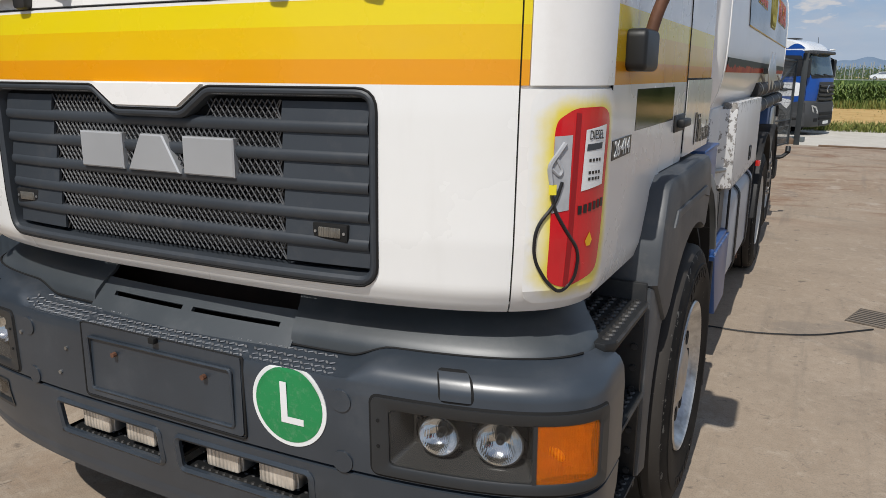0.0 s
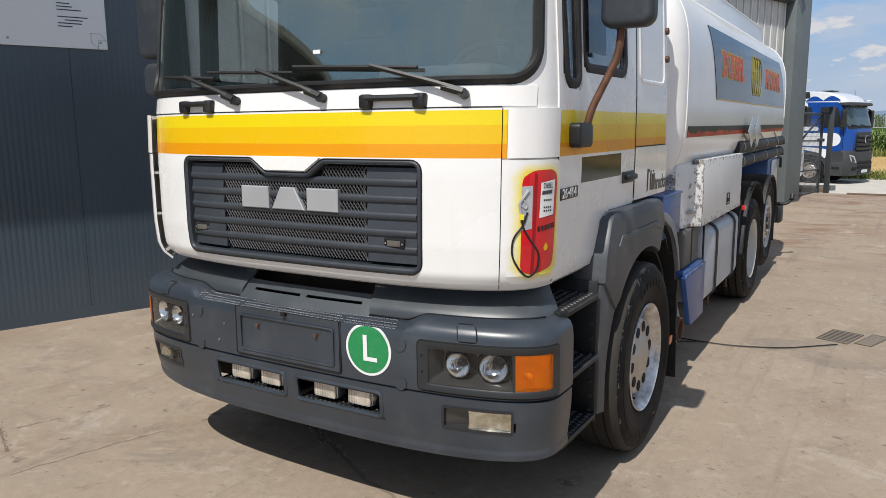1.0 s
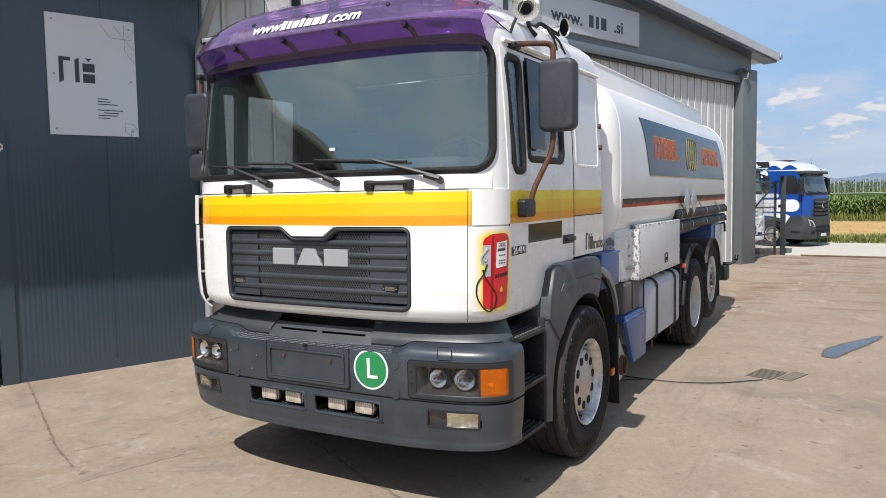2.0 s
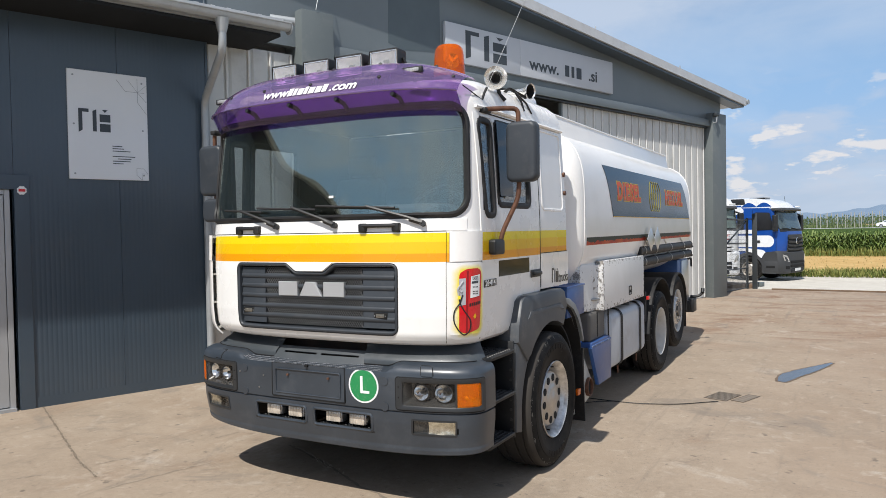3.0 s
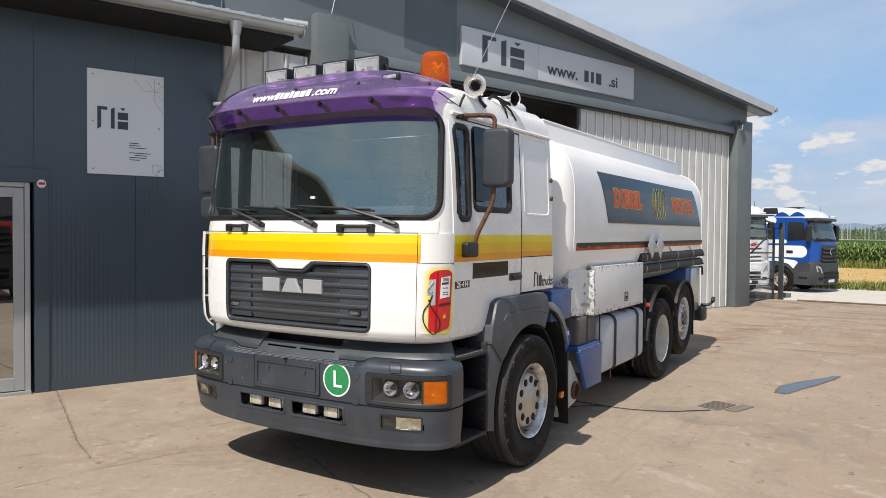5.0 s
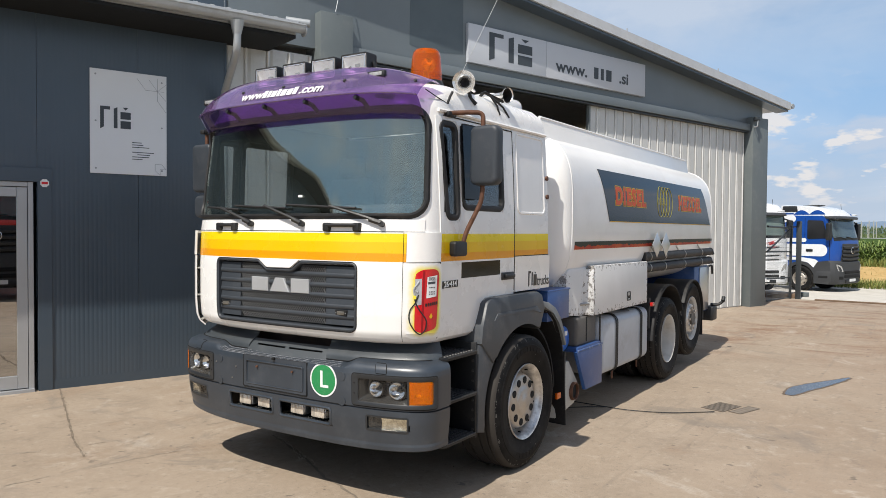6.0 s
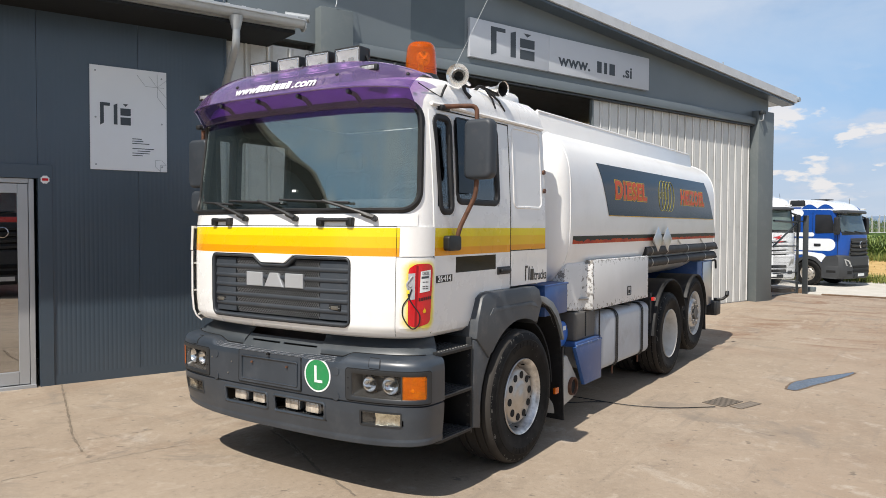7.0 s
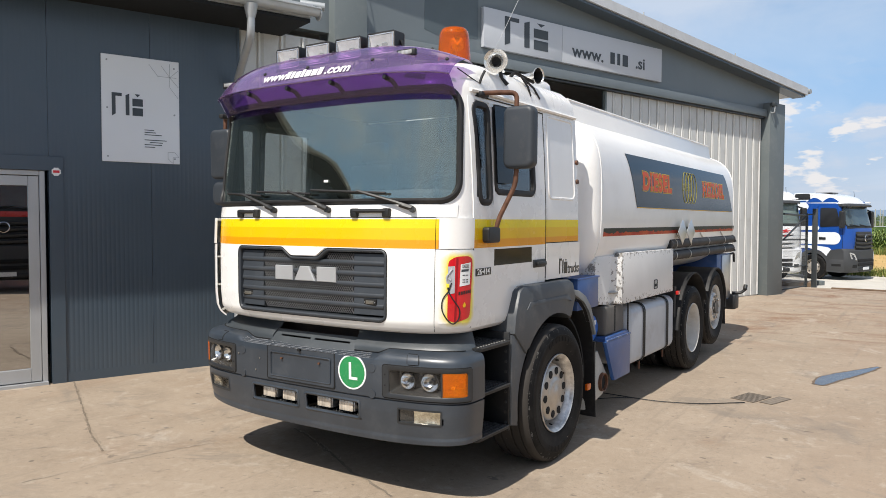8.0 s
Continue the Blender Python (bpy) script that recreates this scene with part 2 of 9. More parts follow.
M = {}
M["paint"] = surface("white_truck_paint", (0.87, 0.855, 0.825), 0.28, var=0.05, coat=0.5, bump=0.02,
                     dirt=(0.42, 0.38, 0.31), dirt_amount=0.16, dirt_scale=3.0)
M["stripe"] = striped_paint("striped_truck_paint")
M["tank"] = surface("white_tank_paint", (0.87, 0.86, 0.835), 0.33, var=0.05, scale=1.2, coat=0.35, bump=0.02,
                    dirt=(0.45, 0.42, 0.36), dirt_amount=0.14, dirt_scale=2.0)
M["bumper"] = surface("dark_grey_plastic", (0.034, 0.044, 0.057), 0.36, var=0.22, bump=0.10, spec=0.75,
                      dirt=(0.13, 0.13, 0.13), dirt_amount=0.18, dirt_scale=6.0)
M["filler"] = surface("weathered_grey_plastic", (0.050, 0.059, 0.066), 0.42, var=0.18, bump=0.1, spec=0.7, dirt=(0.13, 0.13, 0.13), dirt_amount=0.25, dirt_scale=6.0)
M["grille"] = surface("grille_plastic", (0.036, 0.043, 0.052), 0.5, var=0.12, bump=0.1,
                      dirt=(0.14, 0.13, 0.12), dirt_amount=0.2, dirt_scale=9.0)
M["rubber"] = surface("black_rubber", (0.011, 0.011, 0.012), 0.62, var=0.2, bump=0.2,
                      dirt=(0.10, 0.09, 0.08), dirt_amount=0.3, dirt_scale=8.0)
M["black"] = surface("black_steel", (0.011, 0.012, 0.013), 0.5, var=0.2, bump=0.15, dirt=(0.09, 0.08, 0.07))
# near-black that puts the shade of openings, gaps and seams into the colour
M["hole"] = surface("shade_black", (0.004, 0.004, 0.004), 0.85, bump=0)
M["studgrey"] = surface("dull_tread_studs", (0.36, 0.365, 0.375), 0.42, metal=0.4, var=0.4, scale=30.0, fine=160)
M["worn"] = surface("worn_step_steel", (0.42, 0.41, 0.39), 0.42, metal=0.85, var=0.3, fine=160)
M["polish"] = surface("polished_rim", (0.66, 0.65, 0.63), 0.34, metal=0.75, var=0.4, scale=14.0, bump=0.08, dirt=(0.22, 0.18, 0.13), dirt_amount=0.55, dirt_scale=18.0)
M["rim"] = surface("worn_aluminium", (0.52, 0.48, 0.43), 0.38, metal=0.65, var=0.15, scale=8.0, bump=0.15,
                   dirt=(0.26, 0.20, 0.13), dirt_amount=0.5, dirt_scale=14.0)
M["rim_white"] = surface("dusty_white_rim", (0.55, 0.54, 0.51), 0.6, var=0.12, scale=6.0,
                         dirt=(0.28, 0.23, 0.17), dirt_amount=0.5)
M["chrome"] = surface("chrome", (0.82, 0.82, 0.82), 0.12, metal=1.0, var=0.03, bump=0)
M["alu"] = surface("brushed_aluminium", (0.60, 0.61, 0.62), 0.34, metal=0.9, var=0.06, bump=0.05)
M["silver"] = surface("silver_plastic", (0.48, 0.49, 0.50), 0.36, metal=0.35, var=0.05, bump=0.03)
M["blue"] = surface("blue_chassis_paint", (0.026, 0.085, 0.265), 0.40, var=0.2, coat=0.15,
                    dirt=(0.26, 0.25, 0.24), dirt_amount=0.22, dirt_scale=6.0)
M["fuel"] = surface("grey_tank_paint", (0.48, 0.51, 0.55), 0.5, var=0.1, metal=0.2,
                    dirt=(0.25, 0.22, 0.19), dirt_amount=0.4, dirt_scale=4.0)


def chipped(name, reach, ya, yb, za, zb):
    """Off-white paint, flaked off to grey metal along the edges of a plate, over the given reach."""
    k = Nodes(name)
    p = k.xyz()
    near = None
    for axis, at in ((1, ya), (1, yb), (2, za), (2, zb)):
        d = k.math("ABSOLUTE", k.math("SUBTRACT", p[axis], at))
        near = d if near is None else k.math("MINIMUM", near, d)
    wear = k.math("SUBTRACT", 1.0, k.math("DIVIDE", near, reach), clamp=True)
    flakes = k.math("GREATER_THAN", k.math("ADD", k.noise(26.0, 6.0, 0.65), k.math("MULTIPLY", wear, 0.21)), 0.715)
    paint = k.mix(k.ramp(k.noise(2.5, 5.0), 0.3, 0.7), (0.68, 0.675, 0.655), (0.74, 0.735, 0.72))
    bare = k.mix(k.ramp(k.noise(60.0), 0.4, 0.6), (0.20, 0.19, 0.18), (0.36, 0.34, 0.31))
    k.set(k.b.inputs["Base Color"], k.mix(flakes, paint, bare))
    k.b.inputs["Roughness"].default_value = 0.45
    k.bump(k.math("SUBTRACT", 1.0, flakes), 0.4, 0.002)
    return k.m


M["cabinet"] = chipped("chipped_white_paint", 0.10, 3.14, 4.80, 1.04, 1.535)
M["chipnose"] = chipped("flaked_white_paint", 0.26, 2.60, 3.15, 1.02, 9.0)
M["chiplip"] = surface("worn_blue_lip", (0.05, 0.11, 0.28), 0.5, var=0.2, dirt=(0.55, 0.54, 0.50), dirt_amount=0.95, dirt_scale=14.0)
M["greybox"] = surface("pale_grey_paint", (0.50, 0.49, 0.45), 0.5, var=0.12, dirt=(0.25, 0.21, 0.16))
M["darkbox"] = surface("dusty_dark_plastic", (0.115, 0.108, 0.098), 0.7, var=0.2, dirt=(0.2, 0.18, 0.15))
M["mud"] = surface("mudguard_plastic", (0.044, 0.051, 0.059), 0.50, var=0.16, bump=0.15, spec=0.8,
                   dirt=(0.2, 0.18, 0.16), dirt_amount=0.35, dirt_scale=5.0)
M["mudblack"] = surface("black_mudguard", (0.016, 0.016, 0.017), 0.62, var=0.2, bump=0.2, dirt=(0.1, 0.09, 0.08))
M["rust"] = surface("rusty_pipe", (0.16, 0.075, 0.045), 0.6, metal=0.3, var=0.4, scale=20.0, bump=0.3)
M["amber"] = glass("amber_lens", (1.0, 0.74, 0.05), 0.03, 1.5, body=0.16, body_col=(0.95, 0.29, 0.0008))
M["ambersolid"] = surface("amber_marker", (0.75, 0.13, 0.001), 0.25, var=0.2, coat=0.4)
M["red"] = surface("red_lens", (0.5, 0.02, 0.015), 0.2, coat=1.0)
M["mirror"] = surface("mirror_glass", (0.85, 0.86, 0.87), 0.02, metal=1.0, var=0.01, bump=0)
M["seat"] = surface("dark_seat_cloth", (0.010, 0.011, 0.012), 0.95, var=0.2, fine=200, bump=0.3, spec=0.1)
M["inner"] = surface("cab_lining", (0.075, 0.08, 0.08), 0.85, var=0.15, bump=0.2)
M["dash"] = surface("dashboard_plastic", (0.018, 0.021, 0.022), 0.75, var=0.15, bump=0.2)
M["signwhite"] = surface("sign_sheet", (0.74, 0.76, 0.78), 0.42, var=0.04, scale=1.0, bump=0.02)
M["signpale"] = surface("weathered_sign_sheet", (0.50, 0.525, 0.565), 0.42, var=0.05, scale=1.0, bump=0.02)
M["signdark"] = surface("sign_ink", (0.045, 0.055, 0.065), 0.5, var=0.05, bump=0)
M["signgrey"] = surface("sign_line", (0.30, 0.32, 0.34), 0.5, var=0.05, bump=0)
M["wall"] = surface("anthracite_panel", (0.054, 0.078, 0.104), 0.32, var=0.10, scale=0.8, bump=0.04, fine=30.0,
                    dirt=(0.09, 0.095, 0.10), dirt_amount=0.2, dirt_scale=2.0, spec=0.6)
M["fascia"] = surface("grey_fascia_sheet", (0.150, 0.176, 0.190), 0.40, var=0.12, scale=0.7, bump=0.04,
                      dirt=(0.16, 0.17, 0.17), dirt_amount=0.25, dirt_scale=1.6)
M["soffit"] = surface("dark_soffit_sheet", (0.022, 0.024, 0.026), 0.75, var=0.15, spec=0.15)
M["panel"] = surface("repainted_panel", (0.085, 0.108, 0.120), 0.38, var=0.15, scale=1.5, bump=0.03)
M["pillar"] = surface("grey_pillar_sheet", (0.125, 0.145, 0.148), 0.45, var=0.1, scale=1.0,
                      dirt=(0.22, 0.22, 0.21), dirt_amount=0.3, dirt_scale=4.0)
M["gate"] = surface("pale_corrugated_steel", (0.58, 0.58, 0.56), 0.42, metal=0.1, var=0.07, scale=1.0,
                    dirt=(0.30, 0.29, 0.27), dirt_amount=0.4, dirt_scale=2.5)
M["gaterib"] = surface("pale_gate_rib", (0.70, 0.70, 0.68), 0.45, var=0.08, dirt=(0.35, 0.33, 0.3))
M["gutter"] = surface("grey_gutter", (0.40, 0.42, 0.43), 0.4, metal=0.3, var=0.08, dirt=(0.2, 0.19, 0.17))
M["roof"] = surface("pale_roof_sheet", (0.55, 0.56, 0.57), 0.45, metal=0.2, var=0.08, dirt=(0.3, 0.28, 0.25))
M["frame"] = surface("aluminium_door_frame", (0.42, 0.43, 0.44), 0.4, metal=0.3, var=0.05, bump=0.03)
M["fence"] = surface("dark_fence_steel", (0.03, 0.036, 0.04), 0.5, var=0.12)
M["wire"] = surface("fence_wire", (0.20, 0.21, 0.21), 0.5, metal=0.4)
M["cable"] = surface("black_cable", (0.012, 0.012, 0.012), 0.6, bump=0)
# dark brown that stands in for the shade down in the grate's slots
M["pit"] = surface("grate_pit_shade", (0.035, 0.030, 0.025), 0.9, var=0.4)
M["gratepale"] = surface("dusty_grate_iron", (0.21, 0.175, 0.14), 0.85, metal=0.0, var=0.3, scale=12.0, bump=0.3)
M["grateiron"] = surface("rusty_grate_iron", (0.16, 0.13, 0.10), 0.75, metal=0.2, var=0.3, bump=0.3)
M["plank"] = surface("weathered_plank", (0.17, 0.11, 0.07), 0.85, var=0.3, scale=6.0, bump=0.4)
M["yard"] = concrete_yard()
M["land"] = ground_far()
M["jointpale"] = surface("crumbled_joint", (0.21, 0.165, 0.12), 0.95, var=0.4, scale=9.0, bump=0.3, dirt=(0.09, 0.07, 0.05), dirt_amount=0.7, dirt_scale=14.0)
M["faint"] = surface("worn_slab_edge", (0.345, 0.283, 0.219), 0.95, var=0.45, scale=16.0, bump=0.4, dirt=(0.40, 0.33, 0.26), dirt_amount=0.8, dirt_scale=9.0)
M["crumb"] = surface("concrete_crumb", (0.34, 0.285, 0.225), 0.95, var=0.35, scale=30.0, bump=0)
M["scrape"] = surface("scraped_black_steel", (0.012, 0.012, 0.013), 0.5, var=0.2, dirt=(0.55, 0.54, 0.52), dirt_amount=0.95, dirt_scale=9.0)
M["joint"] = surface("joint_dirt", (0.23, 0.188, 0.145), 0.95, var=0.3, bump=0.3)
M["water"] = surface("wet_patch", (0.085, 0.085, 0.09), 0.12, var=0.35, scale=4.0, bump=0.0, spec=0.36)
M["wetrim"] = surface("damp_concrete", (0.150, 0.105, 0.070), 0.7, var=0.35, scale=14.0, bump=0.1)
M["wblue"] = surface("blue_cab_paint", (0.004, 0.060, 0.30), 0.36, var=0.08, coat=0.15, bump=0)
M["wwhite"] = surface("white_cab_paint", (0.78, 0.79, 0.80), 0.28, var=0.05, coat=0.6, bump=0)
M["wgrey"] = surface("grey_cab_plastic", (0.040, 0.042, 0.045), 0.55, var=0.1)
# dusty mudguard plastic, base lightened to include the sun's glare on the fin
M["fin"] = surface("sunlit_dusty_plastic", (0.20, 0.215, 0.22), 0.5, var=0.25, scale=6.0, dirt=(0.35, 0.33, 0.30), dirt_amount=0.4)
M["redpaint"] = surface("red_cab_paint", (0.62, 0.035, 0.018), 0.28, var=0.08, coat=0.7, bump=0)
M["lred"] = surface("pump_red", (0.62, 0.012, 0.02), 0.22, var=0.12, scale=8.0, coat=0.5, bump=0)
M["lyellow"] = surface("airbrush_yellow", (0.85, 0.72, 0.05), 0.4, var=0.2, scale=14.0, bump=0)
M["lsilver"] = surface("pump_silver", (0.45, 0.46, 0.48), 0.35, var=0.35, scale=12.0, bump=0)
M["green"] = surface("green_sticker", (0.015, 0.24, 0.075), 0.4, var=0.1, scale=6.0, bump=0, dirt=(0.3, 0.4, 0.3), dirt_amount=0.25, dirt_scale=60.0)
M["white"] = surface("white_vinyl", (0.80, 0.81, 0.80), 0.45, var=0.05, bump=0)
M["ink"] = surface("black_vinyl", (0.012, 0.012, 0.013), 0.35, var=0.05, bump=0)
M["gloss_black"] = surface("gloss_black_vinyl", (0.01, 0.011, 0.012), 0.12, var=0.05, bump=0, coat=0.0, spec=0.2)
M["board"] = surface("dark_blue_board", (0.008, 0.014, 0.022), 0.09, var=0.15, scale=1.0, bump=0, coat=0.0, spec=0.26)
M["letter_red"] = surface("red_lettering", (0.72, 0.10, 0.02), 0.4, var=0.1, bump=0, spec=0.15)
M["letter_gold"] = surface("gold_outline", (0.80, 0.46, 0.03), 0.4, var=0.1, bump=0, spec=0.15)
M["skyglass"] = glass("windscreen_glass", (0.96, 0.985, 0.975), 0.006, 2.4, body=0.010, body_col=(0.52, 0.62, 0.57), gloss=(0.93, 1.0, 0.89))
M["sideglass"] = glass("side_glass", (0.96, 0.98, 0.97), 0.01, 1.6)
M["smoke"] = glass("smoked_deflector", (0.16, 0.17, 0.18), 0.03, 1.5)
M["lens"] = glass("lamp_lens", (0.90, 0.92, 0.92), 0.03, 1.5)
M["rooflens"] = glass("roof_lamp_lens", (0.92, 0.92, 0.90), 0.04, 1.5, body=0.26, body_col=(0.80, 0.80, 0.78))
M["visor"] = glass("purple_acrylic", (0.66, 0.46, 0.76), 0.05, 2.2, body=0.20, body_col=(0.33, 0.22, 0.42), wavy=0.25)
M["visor_clear"] = glass("clear_purple_acrylic", (0.44, 0.31, 0.62), 0.04, 1.6, body=0.10, body_col=(0.20, 0.12, 0.34))
M["cabglass"] = glass("parked_cab_glass", (0.45, 0.52, 0.50), 0.01, 1.6, body=0.40, body_col=(0.15, 0.20, 0.18))
M["ringgold"] = surface("thin_gold_line", (0.30, 0.27, 0.07), 0.35, var=0.1, bump=0)
M["doorglass"] = glass("door_glass", (0.08, 0.09, 0.10), 0.005, 5.0)
M["hill_near"] = surface("near_hill", (0.10, 0.14, 0.14), 1.0, var=0.2, scale=0.02, fine=0.1, bump=0, spec=0.0)
M["hill"] = surface("far_hill", (0.16, 0.22, 0.30), 1.0, var=0.12, scale=0.01, fine=0.05, bump=0, spec=0.0)
M["canopy"] = surface("maize_canopy", (0.065, 0.105, 0.035), 1.0, var=0.45, scale=0.8, fine=3.0, bump=0, spec=0.0)
M["pole"] = surface("field_pole", (0.42, 0.41, 0.38), 0.9, var=0.15)


def leaf_mat():
    k = Nodes("maize_leaf")
    r = k.n.new("ShaderNodeNewGeometry").outputs["Random Per Island"]
    col = k.mix(r, (0.065, 0.115, 0.020), (0.19, 0.25, 0.055))
    k.set(k.b.inputs["Base Color"], col)
    k.b.inputs["Roughness"].default_value = 0.6
    return k.m


def grass_mat():
    k = Nodes("dry_grass")
    r = k.n.new("ShaderNodeNewGeometry").outputs["Random Per Island"]
    col = k.mix(k.ramp(r, 0.2, 0.8), (0.13, 0.17, 0.04), (0.42, 0.36, 0.14))
    k.set(k.b.inputs["Base Color"], col)
    k.b.inputs["Roughness"].default_value = 0.8
    return k.m


M["leaf"], M["grass"] = leaf_mat(), grass_mat()


def weed_mat(name, dark, light):
    k = Nodes(name)
    r = k.n.new("ShaderNodeNewGeometry").outputs["Random Per Island"]
    k.set(k.b.inputs["Base Color"], k.mix(r, dark, light))
    k.b.inputs["Roughness"].default_value = 0.75
    k.b.inputs["Specular IOR Level"].default_value = 0.2
    return k.m


M["weed"] = weed_mat("green_weeds", (0.06, 0.10, 0.02), (0.24, 0.24, 0.07))
M["hop"] = weed_mat("hop_leaves", (0.045, 0.075, 0.030), (0.12, 0.15, 0.06))


def tyre_mat():
    """Black rubber with a dusty tread and pale scuffs round the shoulder."""
    k = Nodes("tyre_rubber")
    p = k.xyz()
    r = k.math("SQRT", k.math("ADD", k.math("MULTIPLY", p[1], p[1]), k.math("MULTIPLY", p[2], p[2])))
    shoulder = k.math("SUBTRACT", 1.0, k.math("DIVIDE", k.math("ABSOLUTE", k.math("SUBTRACT", r, 0.502)), 0.022), clamp=True)
    scuff = k.math("GREATER_THAN", k.math("ADD", k.noise(38.0, 4.0, 0.6), k.math("MULTIPLY", shoulder, 0.13)), 0.70)
    base = k.mix(k.ramp(k.noise(9.0, 6.0, 0.65), 0.4, 0.7), (0.0065, 0.0065, 0.007), (0.016, 0.0155, 0.015))
    tread = k.math("GREATER_THAN", r, 0.511)
    base = k.mix(k.math("MULTIPLY", tread, 0.6), base, (0.070, 0.063, 0.056))
    k.set(k.b.inputs["Base Color"], k.mix(k.math("MULTIPLY", scuff, 0.6), base, (0.16, 0.155, 0.145)))
    k.b.inputs["Roughness"].default_value = 0.62
    k.b.inputs["Specular IOR Level"].default_value = 0.12
    k.bump(k.noise(90.0, 3.0), 0.3, 0.001)
    return k.m


M["tyre"] = tyre_mat()



def flame_mat():
    """A dark strip with ragged red and orange flames rising from its lower edge."""
    k = Nodes("flame_strip")
    p = k.xyz()
    h = k.math("DIVIDE", k.math("SUBTRACT", p[2], 1.70), 0.075)
    n = k.noise(9.0, 3.0, 0.6, stretch=(1, 1, 2.0))
    lit = k.math("GREATER_THAN", k.math("MULTIPLY", n, 0.86), h)
    col = k.mix(k.ramp(k.noise(4.0), 0.4, 0.6), (0.36, 0.022, 0.012), (0.50, 0.075, 0.015))
    k.set(k.b.inputs["Base Color"], k.mix(lit, (0.02, 0.028, 0.022), col))
    k.b.inputs["Roughness"].default_value = 0.45
    k.b.inputs["Specular IOR Level"].default_value = 0.2
    return k.m


def glow_mat(mid, half):
    """Sprayed yellow that thins out towards its edges over white paint."""
    k = Nodes("sprayed_yellow")
    p = k.xyz()
    z = k.math("MAXIMUM", k.math("SUBTRACT", k.math("ABSOLUTE", k.math("SUBTRACT", p[2], 1.400)), 0.172), 0.0)
    y = k.math("MAXIMUM", k.math("SUBTRACT", k.math("ABSOLUTE", k.math("SUBTRACT", p[1], mid)), half - 0.075), 0.0)
    d = k.math("SQRT", k.math("ADD", k.math("MULTIPLY", z, z), k.math("MULTIPLY", y, y)))
    d = k.math("ADD", d, k.math("MULTIPLY", k.math("SUBTRACT", k.noise(30.0, 3.0), 0.5), 0.02))
    k.set(k.b.inputs["Base Color"], k.mix(k.ramp(d, 0.040, 0.073), (0.84, 0.70, 0.10), (0.83, 0.825, 0.80)))
    k.b.inputs["Roughness"].default_value = 0.28
    k.b.inputs["Coat Weight"].default_value = 0.5
    return k.m


M["flame"] = flame_mat()
M["collar"] = surface("punched_steel", (0.07, 0.068, 0.066), 0.5, metal=0.4, var=0.5, scale=25.0, fine=160, dirt=(0.05, 0.045, 0.04))


def lamp_glass(name, pitch, base=(0.86, 0.85, 0.82)):
    """Ribbed clear lens over a silvered reflector."""
    k = Nodes(name)
    w = k.n.new("ShaderNodeTexWave")
    w.wave_type, w.bands_direction = "BANDS", "X"
    w.inputs["Scale"].default_value = pitch
    w.inputs["Distortion"].default_value = 0.6
    k.l.new(k.tc, w.inputs["Vector"])
    col = k.mix(k.ramp(k.noise(14.0, 3.0), 0.35, 0.65), base, tuple(c * 0.62 for c in base))
    k.set(k.b.inputs["Base Color"], col)
    k.b.inputs["Metallic"].default_value = 0.30
    k.b.inputs["Roughness"].default_value = 0.22
    k.b.inputs["Coat Weight"].default_value = 1.0
    k.bump(k.math("ADD", w.outputs["Fac"], k.math("MULTIPLY", k.noise(9.0, 2.0), 1.5)), 0.8, 0.012)
    return k.m


M["lampglass"] = lamp_glass("ribbed_lamp_glass", 30.0)
M["auxglass"] = lamp_glass("warm_lamp_glass", 22.0, (0.82, 0.74, 0.63))
M["auxglass"].node_tree.nodes["Bump"].inputs["Strength"].default_value = 0.30
M["ribbowl"] = lamp_glass("headlamp_mirror", 70.0, (0.92, 0.91, 0.89))
M["ribbowl"].node_tree.nodes["Principled BSDF"].inputs["Metallic"].default_value = 0.96
M["ribbowl"].node_tree.nodes["Principled BSDF"].inputs["Roughness"].default_value = 0.06
M["ribbowl"].node_tree.nodes["Bump"].inputs["Strength"].default_value = 0.07
M["lampbowl"] = surface("dulled_lamp_mirror", (0.90, 0.90, 0.88), 0.40, metal=0.12, var=0.25, scale=22.0, bump=0.2, fine=90.0)
M["warmbowl"] = surface("warm_fog_mirror", (0.95, 0.86, 0.68), 0.14, metal=1.0, var=0.5, scale=30.0, bump=0.4, fine=120.0)


M["markerglass"] = lamp_glass("marker_glass", 60.0, (0.42, 0.39, 0.33))
M["lampwell"] = surface("smoked_lamp_housing", (0.075, 0.074, 0.072), 0.20, metal=0.5, var=0.15, bump=0)
M["bezel"] = surface("headlamp_bezel_plastic", (0.024, 0.026, 0.028), 0.42, var=0.12, bump=0.08)
# rust brown, darkened to hold the shade of the gap under the cab
M["gap"] = surface("shaded_rusty_gap", (0.05, 0.028, 0.020), 0.75, var=0.4, scale=9.0, bump=0.3)
M["ribglass"] = glass("headlamp_glass", (0.93, 0.94, 0.94), 0.02, 1.45)
M["meshgrey"] = surface("mesh_grey", (0.13, 0.133, 0.137), 0.5, metal=0.3, var=0.1, bump=0)
M["horn"] = surface("polished_horn", (0.80, 0.80, 0.78), 0.22, metal=0.75, var=0.05, bump=0)
M["lred_dark"] = surface("pump_dark_red", (0.30, 0.006, 0.012), 0.3, var=0.1, bump=0)
M["airblue"] = surface("bright_blue_paint", (0.02, 0.13, 0.50), 0.35, var=0.1, dirt=(0.3, 0.3, 0.3))
M["beacon"] = glass("amber_dome", (1.0, 0.42, 0.01), 0.04, 1.45, body=0.24, body_col=(0.88, 0.17, 0.001))


